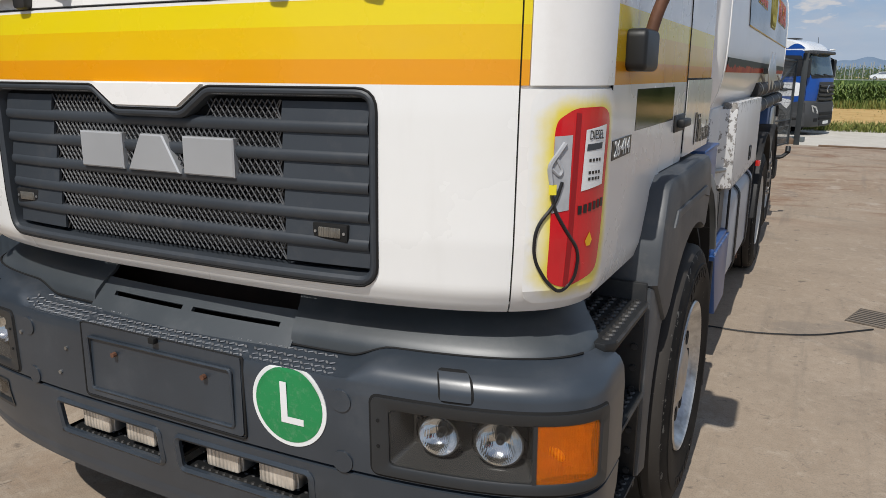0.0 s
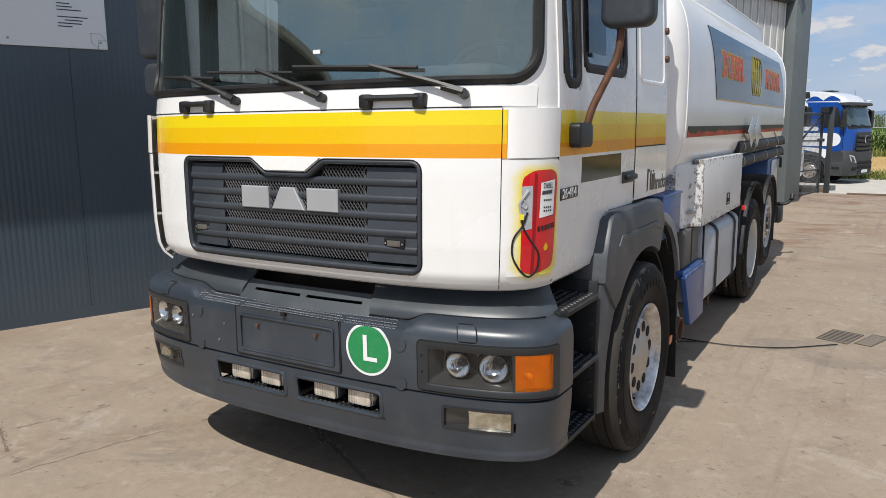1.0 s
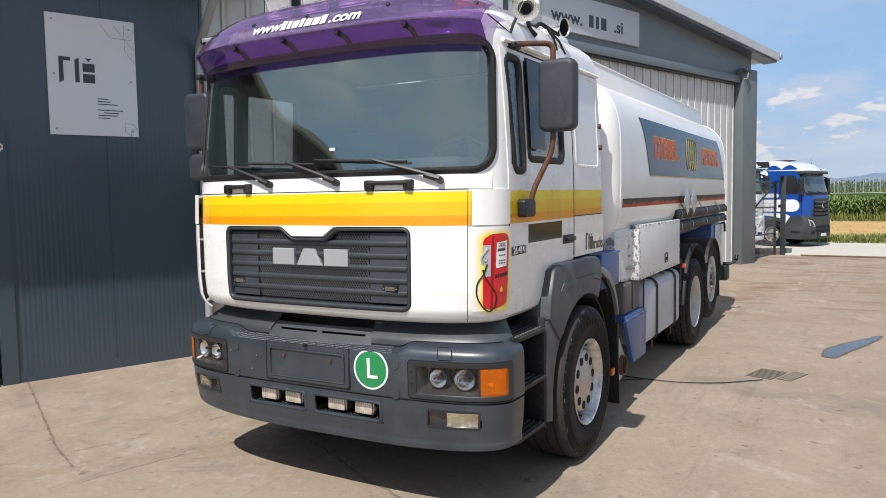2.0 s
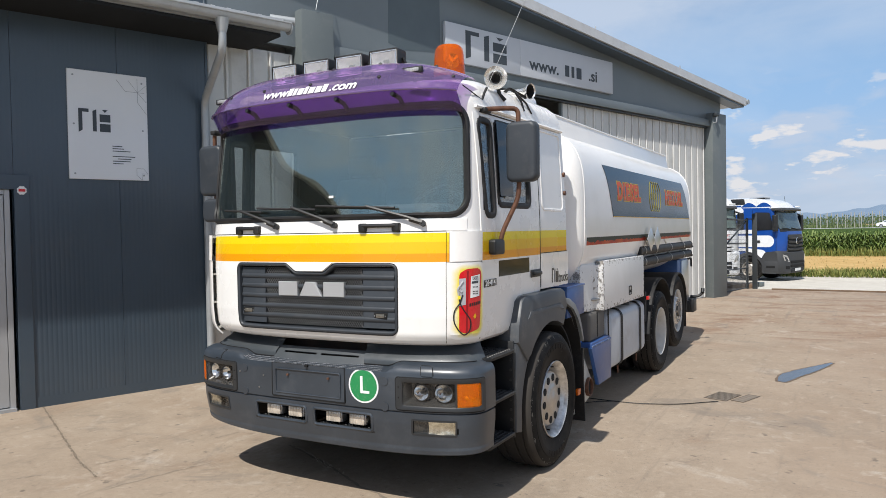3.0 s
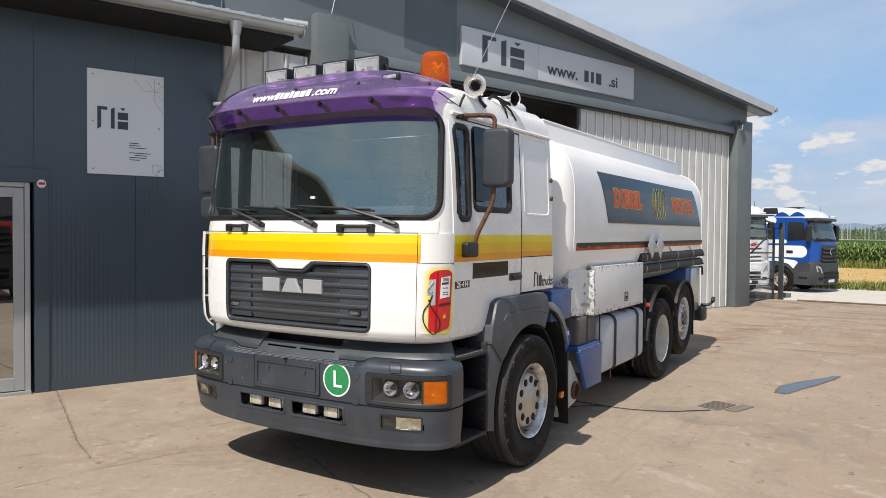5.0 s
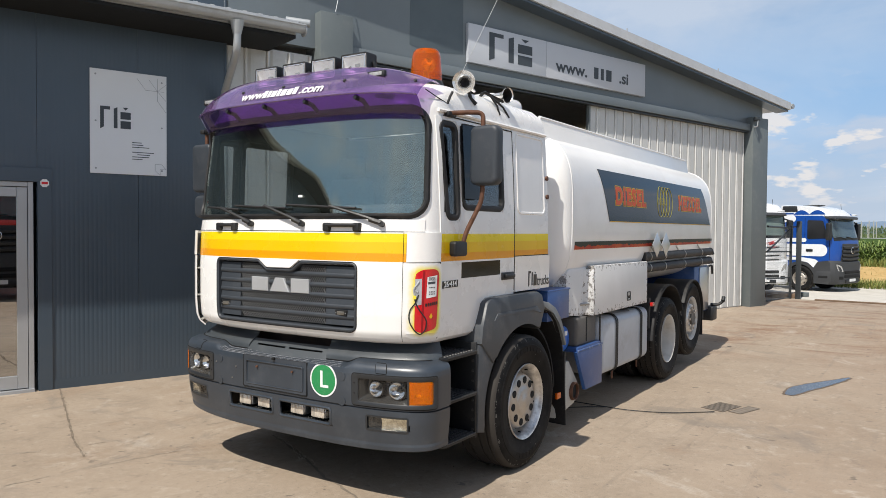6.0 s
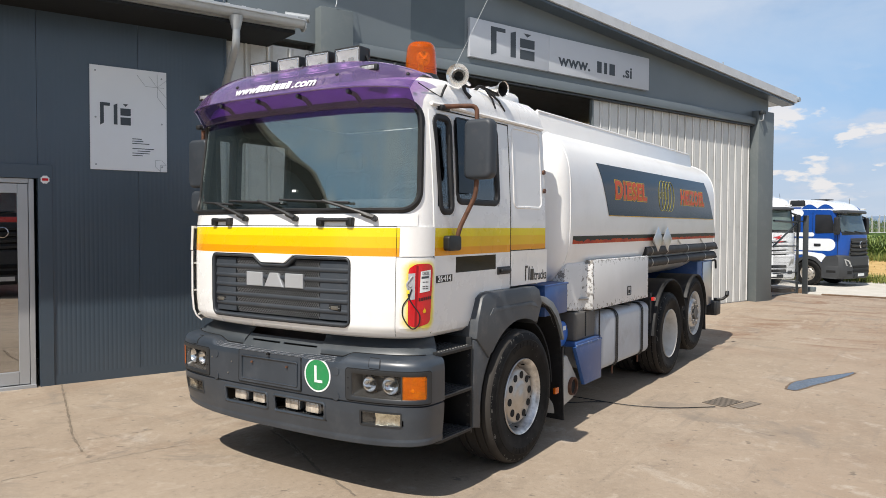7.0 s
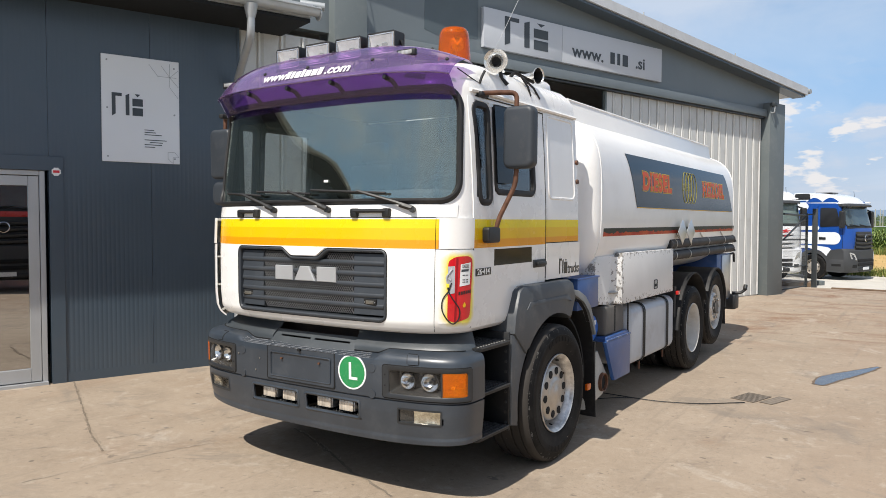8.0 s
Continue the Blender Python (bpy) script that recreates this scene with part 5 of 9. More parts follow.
# front flap with the stripe, corner panels, doors
S_SEAM = CAB.s_of_x(1.020)
bm = sheet(bmesh.new(), lambda s, k, l: CAB.at(s, k, 0.007 + l), steps(-S_SEAM, S_SEAM, 0.0135), steps(1.125, 1.858, 0.0125), lambda s, k: in_grille(CAB.raw(s, k).x, k), thick=0.012)
flap = part("front_flap", bm, "stripe", truck, "white front flap with yellow and orange stripe")
bm = sheet(bmesh.new(), lambda s, k, l: CAB.at(s, k, 0.005 + l), steps(-WS * 0.995, WS * 0.995, 0.025), steps(1.866, 1.945, 0.02), thick=0.010)
part("cowl", bm, "paint", truck)
for sg in (1, -1):
    part("flap_seam", tube(bmesh.new(), [CAB.at(sg * (S_SEAM + 0.002), k, 0.002) for k in steps(1.125, 1.858, 0.05)], 0.0020, 5), "hole", truck)
part("flap_seam", tube(bmesh.new(), [CAB.at(s, 1.862, 0.006) for s in steps(-S_SEAM, S_SEAM, 0.05)], 0.0022, 5), "hole", truck)
for sg in (1, -1):
    S1 = CAB.s_of_y(0.415, 1.5)
    for k0, k1, nm in ((1.125, 1.655, "lower_corner_panel"), (1.662, 1.858, "upper_corner_panel")):
        off = 0.007 if sg > 0 else 0.045
        start = S_SEAM + (0.004 if nm[0] == "l" else 0.024)
        bm = sheet(bmesh.new(), lambda s, k, l: CAB.at(sg * s, k, off + l + (0.005 * min(1.0, (s - start) / 0.02) if nm[0] == "u" else 0.0)), steps(start, S1, 0.02), steps(k0, k1, 0.02), thick=0.012)
        part(nm, bm, "paint", truck, "white rounded corner panel")
    part("flap_edge", sheet(bmesh.new(), lambda s, k, l: CAB.at(sg * s, k, 0.006 + l), steps(S_SEAM + 0.004, S_SEAM + 0.022, 0.009), steps(1.662, 1.858, 0.02), thick=0.010), "stripe", truck)
    if sg < 0:
        for z in (1.14, 1.33, 1.55, 1.84):
            part("flap_rib", sheet(bmesh.new(), lambda s, k, l: CAB.at(-s, k, 0.03 + l), steps(S_SEAM + 0.01, S1, 0.03), [z, z + 0.012], thick=0.03), "greybox", truck)

    def door_hole(y, z):
        return any(in_rrect(y, z, a - 0.02, b + 0.02, c - 0.02, d + 0.02, r) for a, b, c, d, r in WIN)

    # door panel: lower part follows the wheel arch
    def door_skip(y, z):
        return door_hole(y, z) or (y > 0.93 and z < 1.37 - max(0.0, 1.10 - y) * 1.3)

    bm = sheet(bmesh.new(), lambda y, z, l: CAB.side(y, z, 0.006 + l, sg), steps(0.424, 1.49, 0.02), steps(1.135, 2.66, 0.02), door_skip, thick=0.010)
    dr = part("door", bm, "stripe", truck, "white cab door with yellow and orange stripe")
    part("handle", box(bmesh.new(), 1.178 * sg, 1.205 * sg, 1.32, 1.46, 1.505, 1.535, 0.008), "black", dr, "black door handle")
    part("handle_recess", B(1.172 * sg, 1.180 * sg, 1.28, 1.48, 1.49, 1.55, 0.004), "black", dr)
    part("lower_trim", B(1.160 * sg, 1.1735 * sg, 0.69, 1.26, 1.535, 1.65, 0.002, 1), "gloss_black", dr, "glossy black rectangle on the door")
    bm = sheet(bmesh.new(), lambda y, z, l: CAB.side(y, z, 0.006 + l, sg), steps(1.498, 2.12, 0.03), steps(1.675, 2.68, 0.025), thick=0.010)
    part("sleeper_side", bm, "stripe", truck, "white sleeper side panel with stripe")
    bm = sheet(bmesh.new(), lambda y, z, l: CAB.side(y, z, 0.010 + l, sg), steps(1.505, 2.145, 0.03), steps(1.385, 1.668, 0.03), thick=0.014)
    part("locker_flap", bm, "paint", truck, "white locker flap with black lettering")
    # pressed frame in the sleeper side
    bm = tube(bmesh.new(), [CAB.side(y, z, 0.006, sg) for y, z in rrect(1.56, 2.05, 2.02, 2.66, 0.05)], 0.012, 6, True, 0.6)
    part("pressed_frame", bm, "paint", truck)
    for nm, pts in (("door_seam", [(1.494, z) for z in steps(1.40, 2.67, 0.08)]), ("door_seam", [(0.419, z) for z in steps(1.14, 1.86, 0.08)]), ("flap_seam", [(y, 1.6715) for y in steps(1.50, 2.12, 0.08)]), ("door_seam", [(y, 2.668) for y in steps(0.50, 1.49, 0.08)])):
        part(nm, tube(bmesh.new(), [CAB.side(y, z, 0.006, sg) for y, z in pts], 0.0036, 6), "hole", truck)
    part("drip_rail", tube(bmesh.new(), [CAB.side(y, 2.70, 0.012, sg) for y in steps(0.45, 2.11, 0.1)], 0.014, 6), "paint", truck)
    for z in (2.17, 2.33):
        part("hinge", C(CAB.side(2.10, z, 0.0, sg), CAB.side(2.10, z, 0.022, sg), 0.02, n=10), "rust", truck, "small rusty hinge")

# inside of the cab
part("dashboard", box(bmesh.new(), -1.05, 1.05, 0.32, 0.75, 1.72, 1.97, 0.06, 3), "dash", truck)
part("instrument_hood", box(bmesh.new(), 0.25, 0.85, 0.42, 0.72, 1.95, 2.06, 0.04, 3), "dash", truck)
bm = lathe(bmesh.new(), [(0.018 * math.cos(t), 0.225 + 0.018 * math.sin(t)) for t in [2 * math.pi * i / 8 for i in range(9)]], 36)
st = part("steering_wheel", bm, "rubber", truck, m=Matrix.Translation((0.58, 0.86, 2.02)) @ pose(0, 0, 0, 0, 0, 90) @ pose(0, 0, 0, 0, 35, 0))
part("spoke", B(-0.012, 0.012, -0.22, 0.22, -0.03, 0.03, 0.008), "rubber", st)
part("column", C((0.58, 0.80, 1.98), (0.58, 0.55, 1.78), 0.04), "dash", truck)
for x in (0.58, -0.58):
    seat = part("seat", box(bmesh.new(), x - 0.25, x + 0.25, 1.05, 1.55, 1.62, 1.80, 0.06, 3), "seat", truck, "dark cloth driver's seat")
    part("backrest", box(bmesh.new(), x - 0.25, x + 0.25, 1.48, 1.62, 1.75, 2.35, 0.06, 3), "seat", seat)
    part("headrest", box(bmesh.new(), x - 0.14, x + 0.14, 1.52, 1.62, 2.37, 2.55, 0.04, 3), "seat", seat)
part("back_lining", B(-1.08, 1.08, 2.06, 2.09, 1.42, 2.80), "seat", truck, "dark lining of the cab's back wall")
part("windscreen_sticker", disc_on(bmesh.new(), lambda x, z, l: CAB.at(CAB.s_of_x(abs(x)) * (1 if x > 0 else -1), z, l), [(0.150, 2.105), (0.190, 2.105), (0.190, 2.122), (0.150, 2.122)], 0.002), "white", truck, "tiny white sticker on the windscreen", smooth=0)

# grille on the flap: frame, louvres, expanded mesh
GX, GZ0, GZ1 = 0.70, 1.185, 1.645


def on_front(x, z, l=0.0):
    return CAB.at(CAB.s_of_x(abs(x)) * (1 if x >= 0 else -1), z, 0.007 + l)


def on_gr(x, z, l=0.0):
    return on_front(x, z, l - 0.050)


# backing sheet coloured near-black for the shade behind the louvres
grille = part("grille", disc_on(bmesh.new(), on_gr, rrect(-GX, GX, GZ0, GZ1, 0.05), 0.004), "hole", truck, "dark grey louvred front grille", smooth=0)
outline = [(-GX, GZ0), (GX, GZ0), (GX, GZ1), (0.215, GZ1), (0.125, GZ1 - 0.062), (-0.125, GZ1 - 0.062), (-0.215, GZ1), (-GX, GZ1)]
fine = []
for i, p_ in enumerate(outline):
    sharp = 0.018 if abs(p_[0]) < 0.3 else 0.045
    a_, c_ = Vector(outline[i - 1]), Vector(outline[(i + 1) % len(outline)])
    v_ = Vector(p_)
    k_ = min(sharp, (a_ - v_).length * 0.45, (c_ - v_).length * 0.45)
    s_, e_ = v_ + (a_ - v_).normalized() * k_, v_ + (c_ - v_).normalized() * k_
    fine += [tuple(s_ * (1 - t) ** 2 + v_ * 2 * t * (1 - t) + e_ * t * t) for t in (0, 0.2, 0.4, 0.6, 0.8, 1.0)]
fine = dense(fine, 0.03)
part("grille_frame", moulding(bmesh.new(), on_front, [(inset(fine, -0.006), -0.004), (inset(fine, -0.005), 0.003), (inset(fine, 0.0), 0.006), (inset(fine, 0.006), 0.005), (inset(fine, 0.013), -0.003)]), "grille", grille, "dark plastic grille frame")
part("grille_wall", moulding(bmesh.new(), on_front, [(inset(fine, 0.013), -0.003), (inset(fine, 0.015), -0.050)]), "grille", grille)
# white flap tongue that fills the notch
part("grille_seam", tube(bmesh.new(), [on_front(u, v, 0.002) for u, v in inset(fine, -0.008)], 0.0035, 5, True), "hole", grille)
part("notch_fill", disc_on(bmesh.new(), on_front, [(-0.205, GZ1 + 0.012), (-0.12, GZ1 - 0.045), (0.12, GZ1 - 0.045), (0.205, GZ1 + 0.012)], 0.012), "paint", grille, smooth=0)
PITCH = (GZ1 - GZ0 - 0.03) / 6.0
for i in range(6):
    zc = GZ0 + 0.018 + PITCH * (i + 0.5)
    top = i == 5
    # louvre above the opening
    if i > 0:
        zl = GZ0 + 0.018 + PITCH * i
        prof = [(-0.019, 0.022), (-0.016, 0.031), (-0.008, 0.036), (0.004, 0.036), (0.012, 0.031), (0.016, 0.022)]
        bm = bmesh.new()
        rows = [[bm.verts.new(on_gr(x, zl + dz, l)) for dz, l in prof] for x in steps(-GX + 0.022, GX - 0.022, 0.05)]
        for a, c in zip(rows, rows[1:]):
            for j in range(len(prof) - 1):
                bm.faces.new((a[j], c[j], c[j + 1], a[j + 1]))
        for r_ in (rows[0], rows[-1]):
            bm.faces.new(r_)
        part("louvre", bm, "grille", grille)
    for x0, x1 in ((0.435, GX - 0.022), (-GX + 0.022, -0.435)):
        prof = [(-PITCH / 2 + 0.012, 0.031), (PITCH / 2 - 0.012, 0.024)]
        bm = sheet(bmesh.new(), lambda x, q, l: on_gr(x, zc + prof[0][0] + (prof[1][0] - prof[0][0]) * q, prof[0][1] + (prof[1][1] - prof[0][1]) * q + l), steps(x0, x1, 0.06), [0.0, 0.5, 1.0], thick=0.008)
        part("side_slat", bm, "grille", grille)
    # expanded metal between the louvres
    bm = bmesh.new()
    h = PITCH / 2 - 0.010
    n = 46
    for j in range(n):
        x0 = -0.43 + 0.86 * j / n
        for sgn in (1, -1):
            a = (x0, zc - h * sgn)
            c = (min(0.433, x0 + 0.0374), zc + h * sgn)
            if top and abs((a[0] + c[0]) / 2) < 0.20:
                continue
            p, q = on_gr(a[0], a[1], 0.026), on_gr(c[0], c[1], 0.026)
            d = (q - p).normalized()
            w = Vector((d.z, 0, -d.x)) * 0.0019
            f_ = Vector((0, -0.003, 0))
            v = [bm.verts.new(t) for t in (p + w, p - w, q - w, q + w, p + f_, q + f_)]
            bm.faces.new((v[0], v[4], v[5], v[3]))
            bm.faces.new((v[4], v[1], v[2], v[5]))
    tagged(part("expanded_mesh", bm, "meshgrey", grille, smooth=0), "grey expanded metal mesh", kind="stuff")
# three plain raised silver shapes in the badge's place
for poly in ([(-0.292, 0), (-0.292, 0.102), (-0.118, 0.102), (-0.118, 0.0)],
             [(-0.100, 0), (-0.045, 0.102), (0.040, 0.102), (0.098, 0)],
             [(0.113, 0), (0.113, 0.102), (0.290, 0.102), (0.290, 0)]):
    bm = bmesh.new()
    fs = [bm.verts.new(on_gr(x, 1.4195 + z, 0.046)) for x, z in poly]
    bs = [bm.verts.new(on_gr(x, 1.4195 + z, 0.020)) for x, z in poly]
    bm.faces.new(fs)
    for j in range(len(poly)):
        bm.faces.new((fs[j], bs[j], bs[(j + 1) % len(poly)], fs[(j + 1) % len(poly)]))
    bmesh.ops.bevel(bm, geom=[e for e in bm.edges if e.verts[0] in fs and e.verts[1] in fs], offset=0.004, segments=1, affect="EDGES")
    part("badge_shape", bm, "silver", grille, "raised silver badge shape", smooth=25)
for x in (-0.612, 0.570):
    p = on_gr(x, 1.300, 0.030)
    led = part("marker_light", B(p.x - 0.052, p.x + 0.052, p.y - 0.004, p.y + 0.02, p.z - 0.022, p.z + 0.022, 0.004), "hole", grille, "small rectangular marker light")
    part("lens", B(p.x - 0.033, p.x + 0.033, p.y - 0.008, p.y - 0.002, p.z - 0.013, p.z + 0.013, 0.003), "markerglass", led)
    for dx in (-0.043, 0.043):
        part("screw", C((p.x + dx, p.y - 0.006, p.z), (p.x + dx, p.y - 0.003, p.z), 0.004, n=8), "alu", led)

# ---- bumper ----
BUM = Hull([(0.34, 0.362, 1.17, 0.16, 0.47), (0.352, 0.366, 1.205, 0.092, 0.47), (0.37, 0.378, 1.222, 0.068, 0.47), (0.41, 0.414, 1.224, 0.063, 0.47), (0.424, 0.428, 1.221, 0.066, 0.47), (0.47, 0.47, 1.224, 0.060, 0.47), (0.60, 0.60, 1.238, 0.043, 0.47), (0.672, 0.672, 1.24, 0.041, 0.47),
            (0.676, 0.676, 1.228, 0.053, 0.47), (0.682, 0.682, 1.228, 0.053, 0.47), (0.686, 0.686, 1.243, 0.038, 0.47), (0.90, 0.90, 1.243, 0.035, 0.47), (0.945, 0.945, 1.238, 0.041, 0.47),
            (0.968, 0.968, 1.225, 0.055, 0.47), (0.985, 0.985, 1.195, 0.085, 0.47), (0.995, 0.995, 1.15, 0.125, 0.47), (1.005, 1.005, 1.10, 0.18, 0.47)], 0.32, 1.243)


def bump_top(x):
    """How far the shoulder stands above the middle step."""
    return smooth01(0.58, 0.70, abs(x))


def bum(s, k, l=0.0):
    p = BUM.at(s, k, l)
    if k > 0.93:
        drop = 0.040 * (1 - bump_top(p.x)) * smooth01(0.93, 0.975, k)
        p.z -= drop
    elif k < 0.52:
        p.z += (0.016 + (0.018 if p.x > 0 else 0.048) * min(1.0, abs(p.x) / 1.22) ** 3) * (1 - smooth01(0.36, 0.52, k))
    return p


def on_bum(x, z, l=0.0):
    return bum(math.copysign(BUM.s_of_x(abs(x)), x), z, l)


HL0, HL1, HLZ0, HLZ1 = 0.704, 1.330, 0.694, 0.907
SLOTS = ((-0.515, -0.045), (0.025, 0.515))


def bum_hole(s, k):
    x = BUM.raw(s, k).x
    if in_rrect(abs(s), k, HL0 + 0.012, HL1 - 0.012, HLZ0 + 0.010, HLZ1 - 0.010, 0.02):
        return True
    if any(in_rrect(x, k, a, c, 0.525, 0.64, 0.02) for a, c in SLOTS):
        return True
    return in_rrect(abs(x), k, 0.815, 1.105, 0.535, 0.632, 0.015)


S_B = BUM.s_of_y(0.45, 0.8)
bm = sheet(bmesh.new(), bum, steps(-S_B, S_B, 0.0185), [0.34, 0.352, 0.361] + steps(0.37, 0.41, 0.0135) + steps(0.424, 0.672, 0.0145) + [0.676, 0.682] + steps(0.686, 0.90, 0.0145) + steps(0.905, 1.005, 0.0125), bum_hole, thick=0.014)
bumper = part("bumper", bm, "bumper", truck, "dark blue-grey plastic bumper, scuffed")
# added near-black block, gives the bumper's openings a shaded inside
part("bumper_shade_core", B(-1.16, 1.16, 0.36, 0.45, 0.42, 0.96), "hole", bumper)
# centre flap with plate recess
bm = bmesh.new()
disc_on(bm, on_bum, rrect(-0.336, 0.300, 0.705, 0.943, 0.012), 0.006)
flap2 = part("plate_panel", bm, "bumper", bumper, "blank number plate panel", smooth=30)
part("panel_seam", tube(bmesh.new(), [on_bum(x, z, 0.003) for x, z in rrect(-0.342, 0.306, 0.699, 0.949, 0.012)], 0.004, 6, True), "hole", bumper)
part("plate_frame", tube(bmesh.new(), [on_bum(x, z, 0.007) for x, z in rrect(-0.305, 0.268, 0.728, 0.898, 0.010)], 0.0045, 6, True), "bumper", flap2)
for x in (-0.19, 0.17):
    part("bolt", C(on_bum(x, 0.86, 0.004), on_bum(x, 0.86, 0.016), 0.008, n=8), "rust", flap2, "rusty plate bolt")
for x, z in ((-0.425, 0.835), (-0.47, 0.745), (-0.665, 0.845)):
    part("bolt", C(on_bum(x, z, -0.002), on_bum(x, z, 0.005), 0.0065, n=8), "worn", bumper)
part("latch", B(-0.030, -0.006, 0.018, 0.036, 0.926, 0.944, 0.003), "hole", flap2)
# tread studs on the step edge
bm = bmesh.new()
for i in range(72):
    for j in range(5):
        x = -0.66 + 1.26 * (i + 0.5 * (j % 2)) / 72
        if min(abs(x + 0.342), abs(x - 0.306)) < 0.012:
            continue
        y = 0.0 + 0.022 * j
        p = on_bum(x, 0.972 + 0.0072 * j, 0.0018)
        a = 1 if (i + j) % 2 else -1
        r = bmesh.ops.create_cube(bm, size=1.0, matrix=Matrix.Translation(p) @ pose(0, 0, 0, -20, 0, 45 * a) @ Matrix.Diagonal((0.0145, 0.0050, 0.003, 1)))
tagged(part("tread_relief", bm, "studgrey", bumper, "worn raised tread studs", smooth=0), kind="stuff")
# headlights
for sg in (1, -1):
    def hb(s, k, l=0.0):
        return bum(sg * s, k, l)

    BEZ = dense(rrect(HL0, HL1, HLZ0, HLZ1, 0.018, 4), 0.02)
    bu0, bu1, bv0, bv1 = 0.752, 1.292, 0.724, 0.877
    scale = lambda u0, u1, v0, v1: [(u0 + (u - HL0) / (HL1 - HL0) * (u1 - u0), v0 + (v - HLZ0) / (HLZ1 - HLZ0) * (v1 - v0)) for u, v in BEZ]
    hl = part("headlight", moulding(bmesh.new(), hb, [(scale(bu0, 1.118, bv0, bv1), -0.006), (scale(bu0 + 0.040, 1.100, bv0 + 0.035, bv1 - 0.008), -0.072), (scale(0.940, 0.946, 0.796, 0.802), -0.074)]), "lampwell", bumper, "rectangular headlight with amber indicator")
    part("back_shell", sheet(bmesh.new(), lambda s, k, l: hb(s, k, -0.085 + l), steps(HL0, HL1, 0.03), steps(HLZ0, HLZ1, 0.03), thick=0.01), "hole", hl)
    part("seam", moulding(bmesh.new(), hb, [(inset(BEZ, -0.006), 0.0005), (inset(BEZ, 0.002), 0.0025)]), "hole", hl)
    part("bezel", moulding(bmesh.new(), hb, [(inset(BEZ, 0.0), -0.004), (inset(BEZ, 0.002), 0.006), (scale(bu0 - 0.006, bu1 + 0.006, bv0 - 0.006, bv1 + 0.006), 0.006), (scale(bu0, bu1, bv0, bv1), 0.002), (scale(bu0, bu1, bv0, bv1), -0.012)]), "bezel", hl, "dark plastic headlight bezel")
    for z in (0.775, 0.845):
        part("screw", C(hb(0.725, z, 0.004), hb(0.725, z, 0.008), 0.005, n=8), "hole", hl)
    for s_, r_ in ((0.872, 0.050), (1.030, 0.057)):
        c = hb(s_, 0.806, -0.036)
        n = (hb(s_, 0.806, 0.0) - hb(s_, 0.806, -0.05)).normalized()
        n = (n + Vector((0, -0.22, 0.03))).normalized()
        q = n.to_track_quat("X", "Z").to_matrix().to_4x4()
        bm = lathe(bmesh.new(), [(-0.038, 0.006), (-0.036, r_ * 0.25), (-0.031, r_ * 0.45), (-0.024, r_ * 0.62), (-0.015, r_ * 0.79), (-0.006, r_ * 0.92), (0.0, r_ * 0.98), (0.002, r_)], 40, Matrix.Translation(c) @ q)
        rf = part("reflector", bm, "ribbowl", hl, "round chrome reflector behind ribbed glass")
        part("collar", lathe(bmesh.new(), [(0.002, r_), (0.001, r_ + 0.004), (-0.012, r_ + 0.007), (-0.030, r_ + 0.016), (-0.042, r_ + 0.034)], 40, Matrix.Translation(c) @ q), "lampwell", rf)
        part("bulb_shield", lathe(bmesh.new(), [(-0.036, 0.012), (-0.014, 0.011), (-0.009, 0.008), (-0.008, 0.0)], 14, Matrix.Translation(c) @ q), "bezel", rf)
    ln = part("lens", sheet(bmesh.new(), lambda s, k, l: hb(s, k, 0.0 + l), steps(bu0, 1.116, 0.02), steps(bv0, bv1, 0.03)), "ribglass", hl, "clear headlight lens")
    ln.visible_shadow = False
    part("lens_bar", sheet(bmesh.new(), lambda s, k, l: hb(s, k, 0.004 + l), [1.114, 1.119, 1.124], steps(bv0, bv1, 0.03), thick=0.015), "bezel", hl)
    part("indicator_mirror", sheet(bmesh.new(), lambda s, k, l: hb(s, k, -0.050 + 0.026 * (abs(s - 1.205) / 0.082) ** 2 + 0.014 * (abs(k - 0.80) / 0.076) ** 2 + l), steps(1.126, bu1 - 0.002, 0.010), steps(bv0, bv1, 0.012)), "ribbowl", hl)
    part("indicator_bulb", lathe(bmesh.new(), [(-0.03, 0.010), (0.0, 0.011), (0.012, 0.009), (0.018, 0.0)], 14, Matrix.Translation(hb(1.195, 0.775, -0.040)) @ (hb(1.195, 0.775, 0.0) - hb(1.195, 0.775, -0.05)).to_track_quat("X", "Z").to_matrix().to_4x4()), "white", hl)
    ind = part("indicator", sheet(bmesh.new(), lambda s, k, l: hb(s, k, 0.001 + l), steps(1.124, bu1, 0.012), steps(bv0, bv1, 0.03), thick=0.003), "amber", hl, "amber indicator lens")
    bm = bmesh.new()
    for s in steps(1.134, bu1 - 0.008, 0.0075):
        tube(bm, [hb(s, bv0 + 0.004, 0.001), hb(s, (bv0 + bv1) / 2, 0.0012), hb(s, bv1 - 0.004, 0.001)], 0.0013, 4)
    part("lens_ribbing", bm, "amber", ind, smooth=0)
    # fog lamp in the lower bumper
    F0, F1 = BUM.s_of_x(0.815), BUM.s_of_x(1.105)
    fg = part("fog_lamp", sheet(bmesh.new(), lambda s, k, l: bum(sg * s, k, -0.050 + l), steps(F0 - 0.01, F1 + 0.01, 0.03), steps(0.525, 0.642, 0.03), thick=0.008), "lampwell", bumper, "rectangular fog lamp")
    FO = dense(rrect(F0 - 0.006, F1 + 0.006, 0.530, 0.637, 0.012, 3), 0.02)
    part("surround", moulding(bmesh.new(), hb, [(FO, 0.003), (inset(FO, 0.012), 0.002), (inset(FO, 0.014), -0.045)]), "bezel", fg)
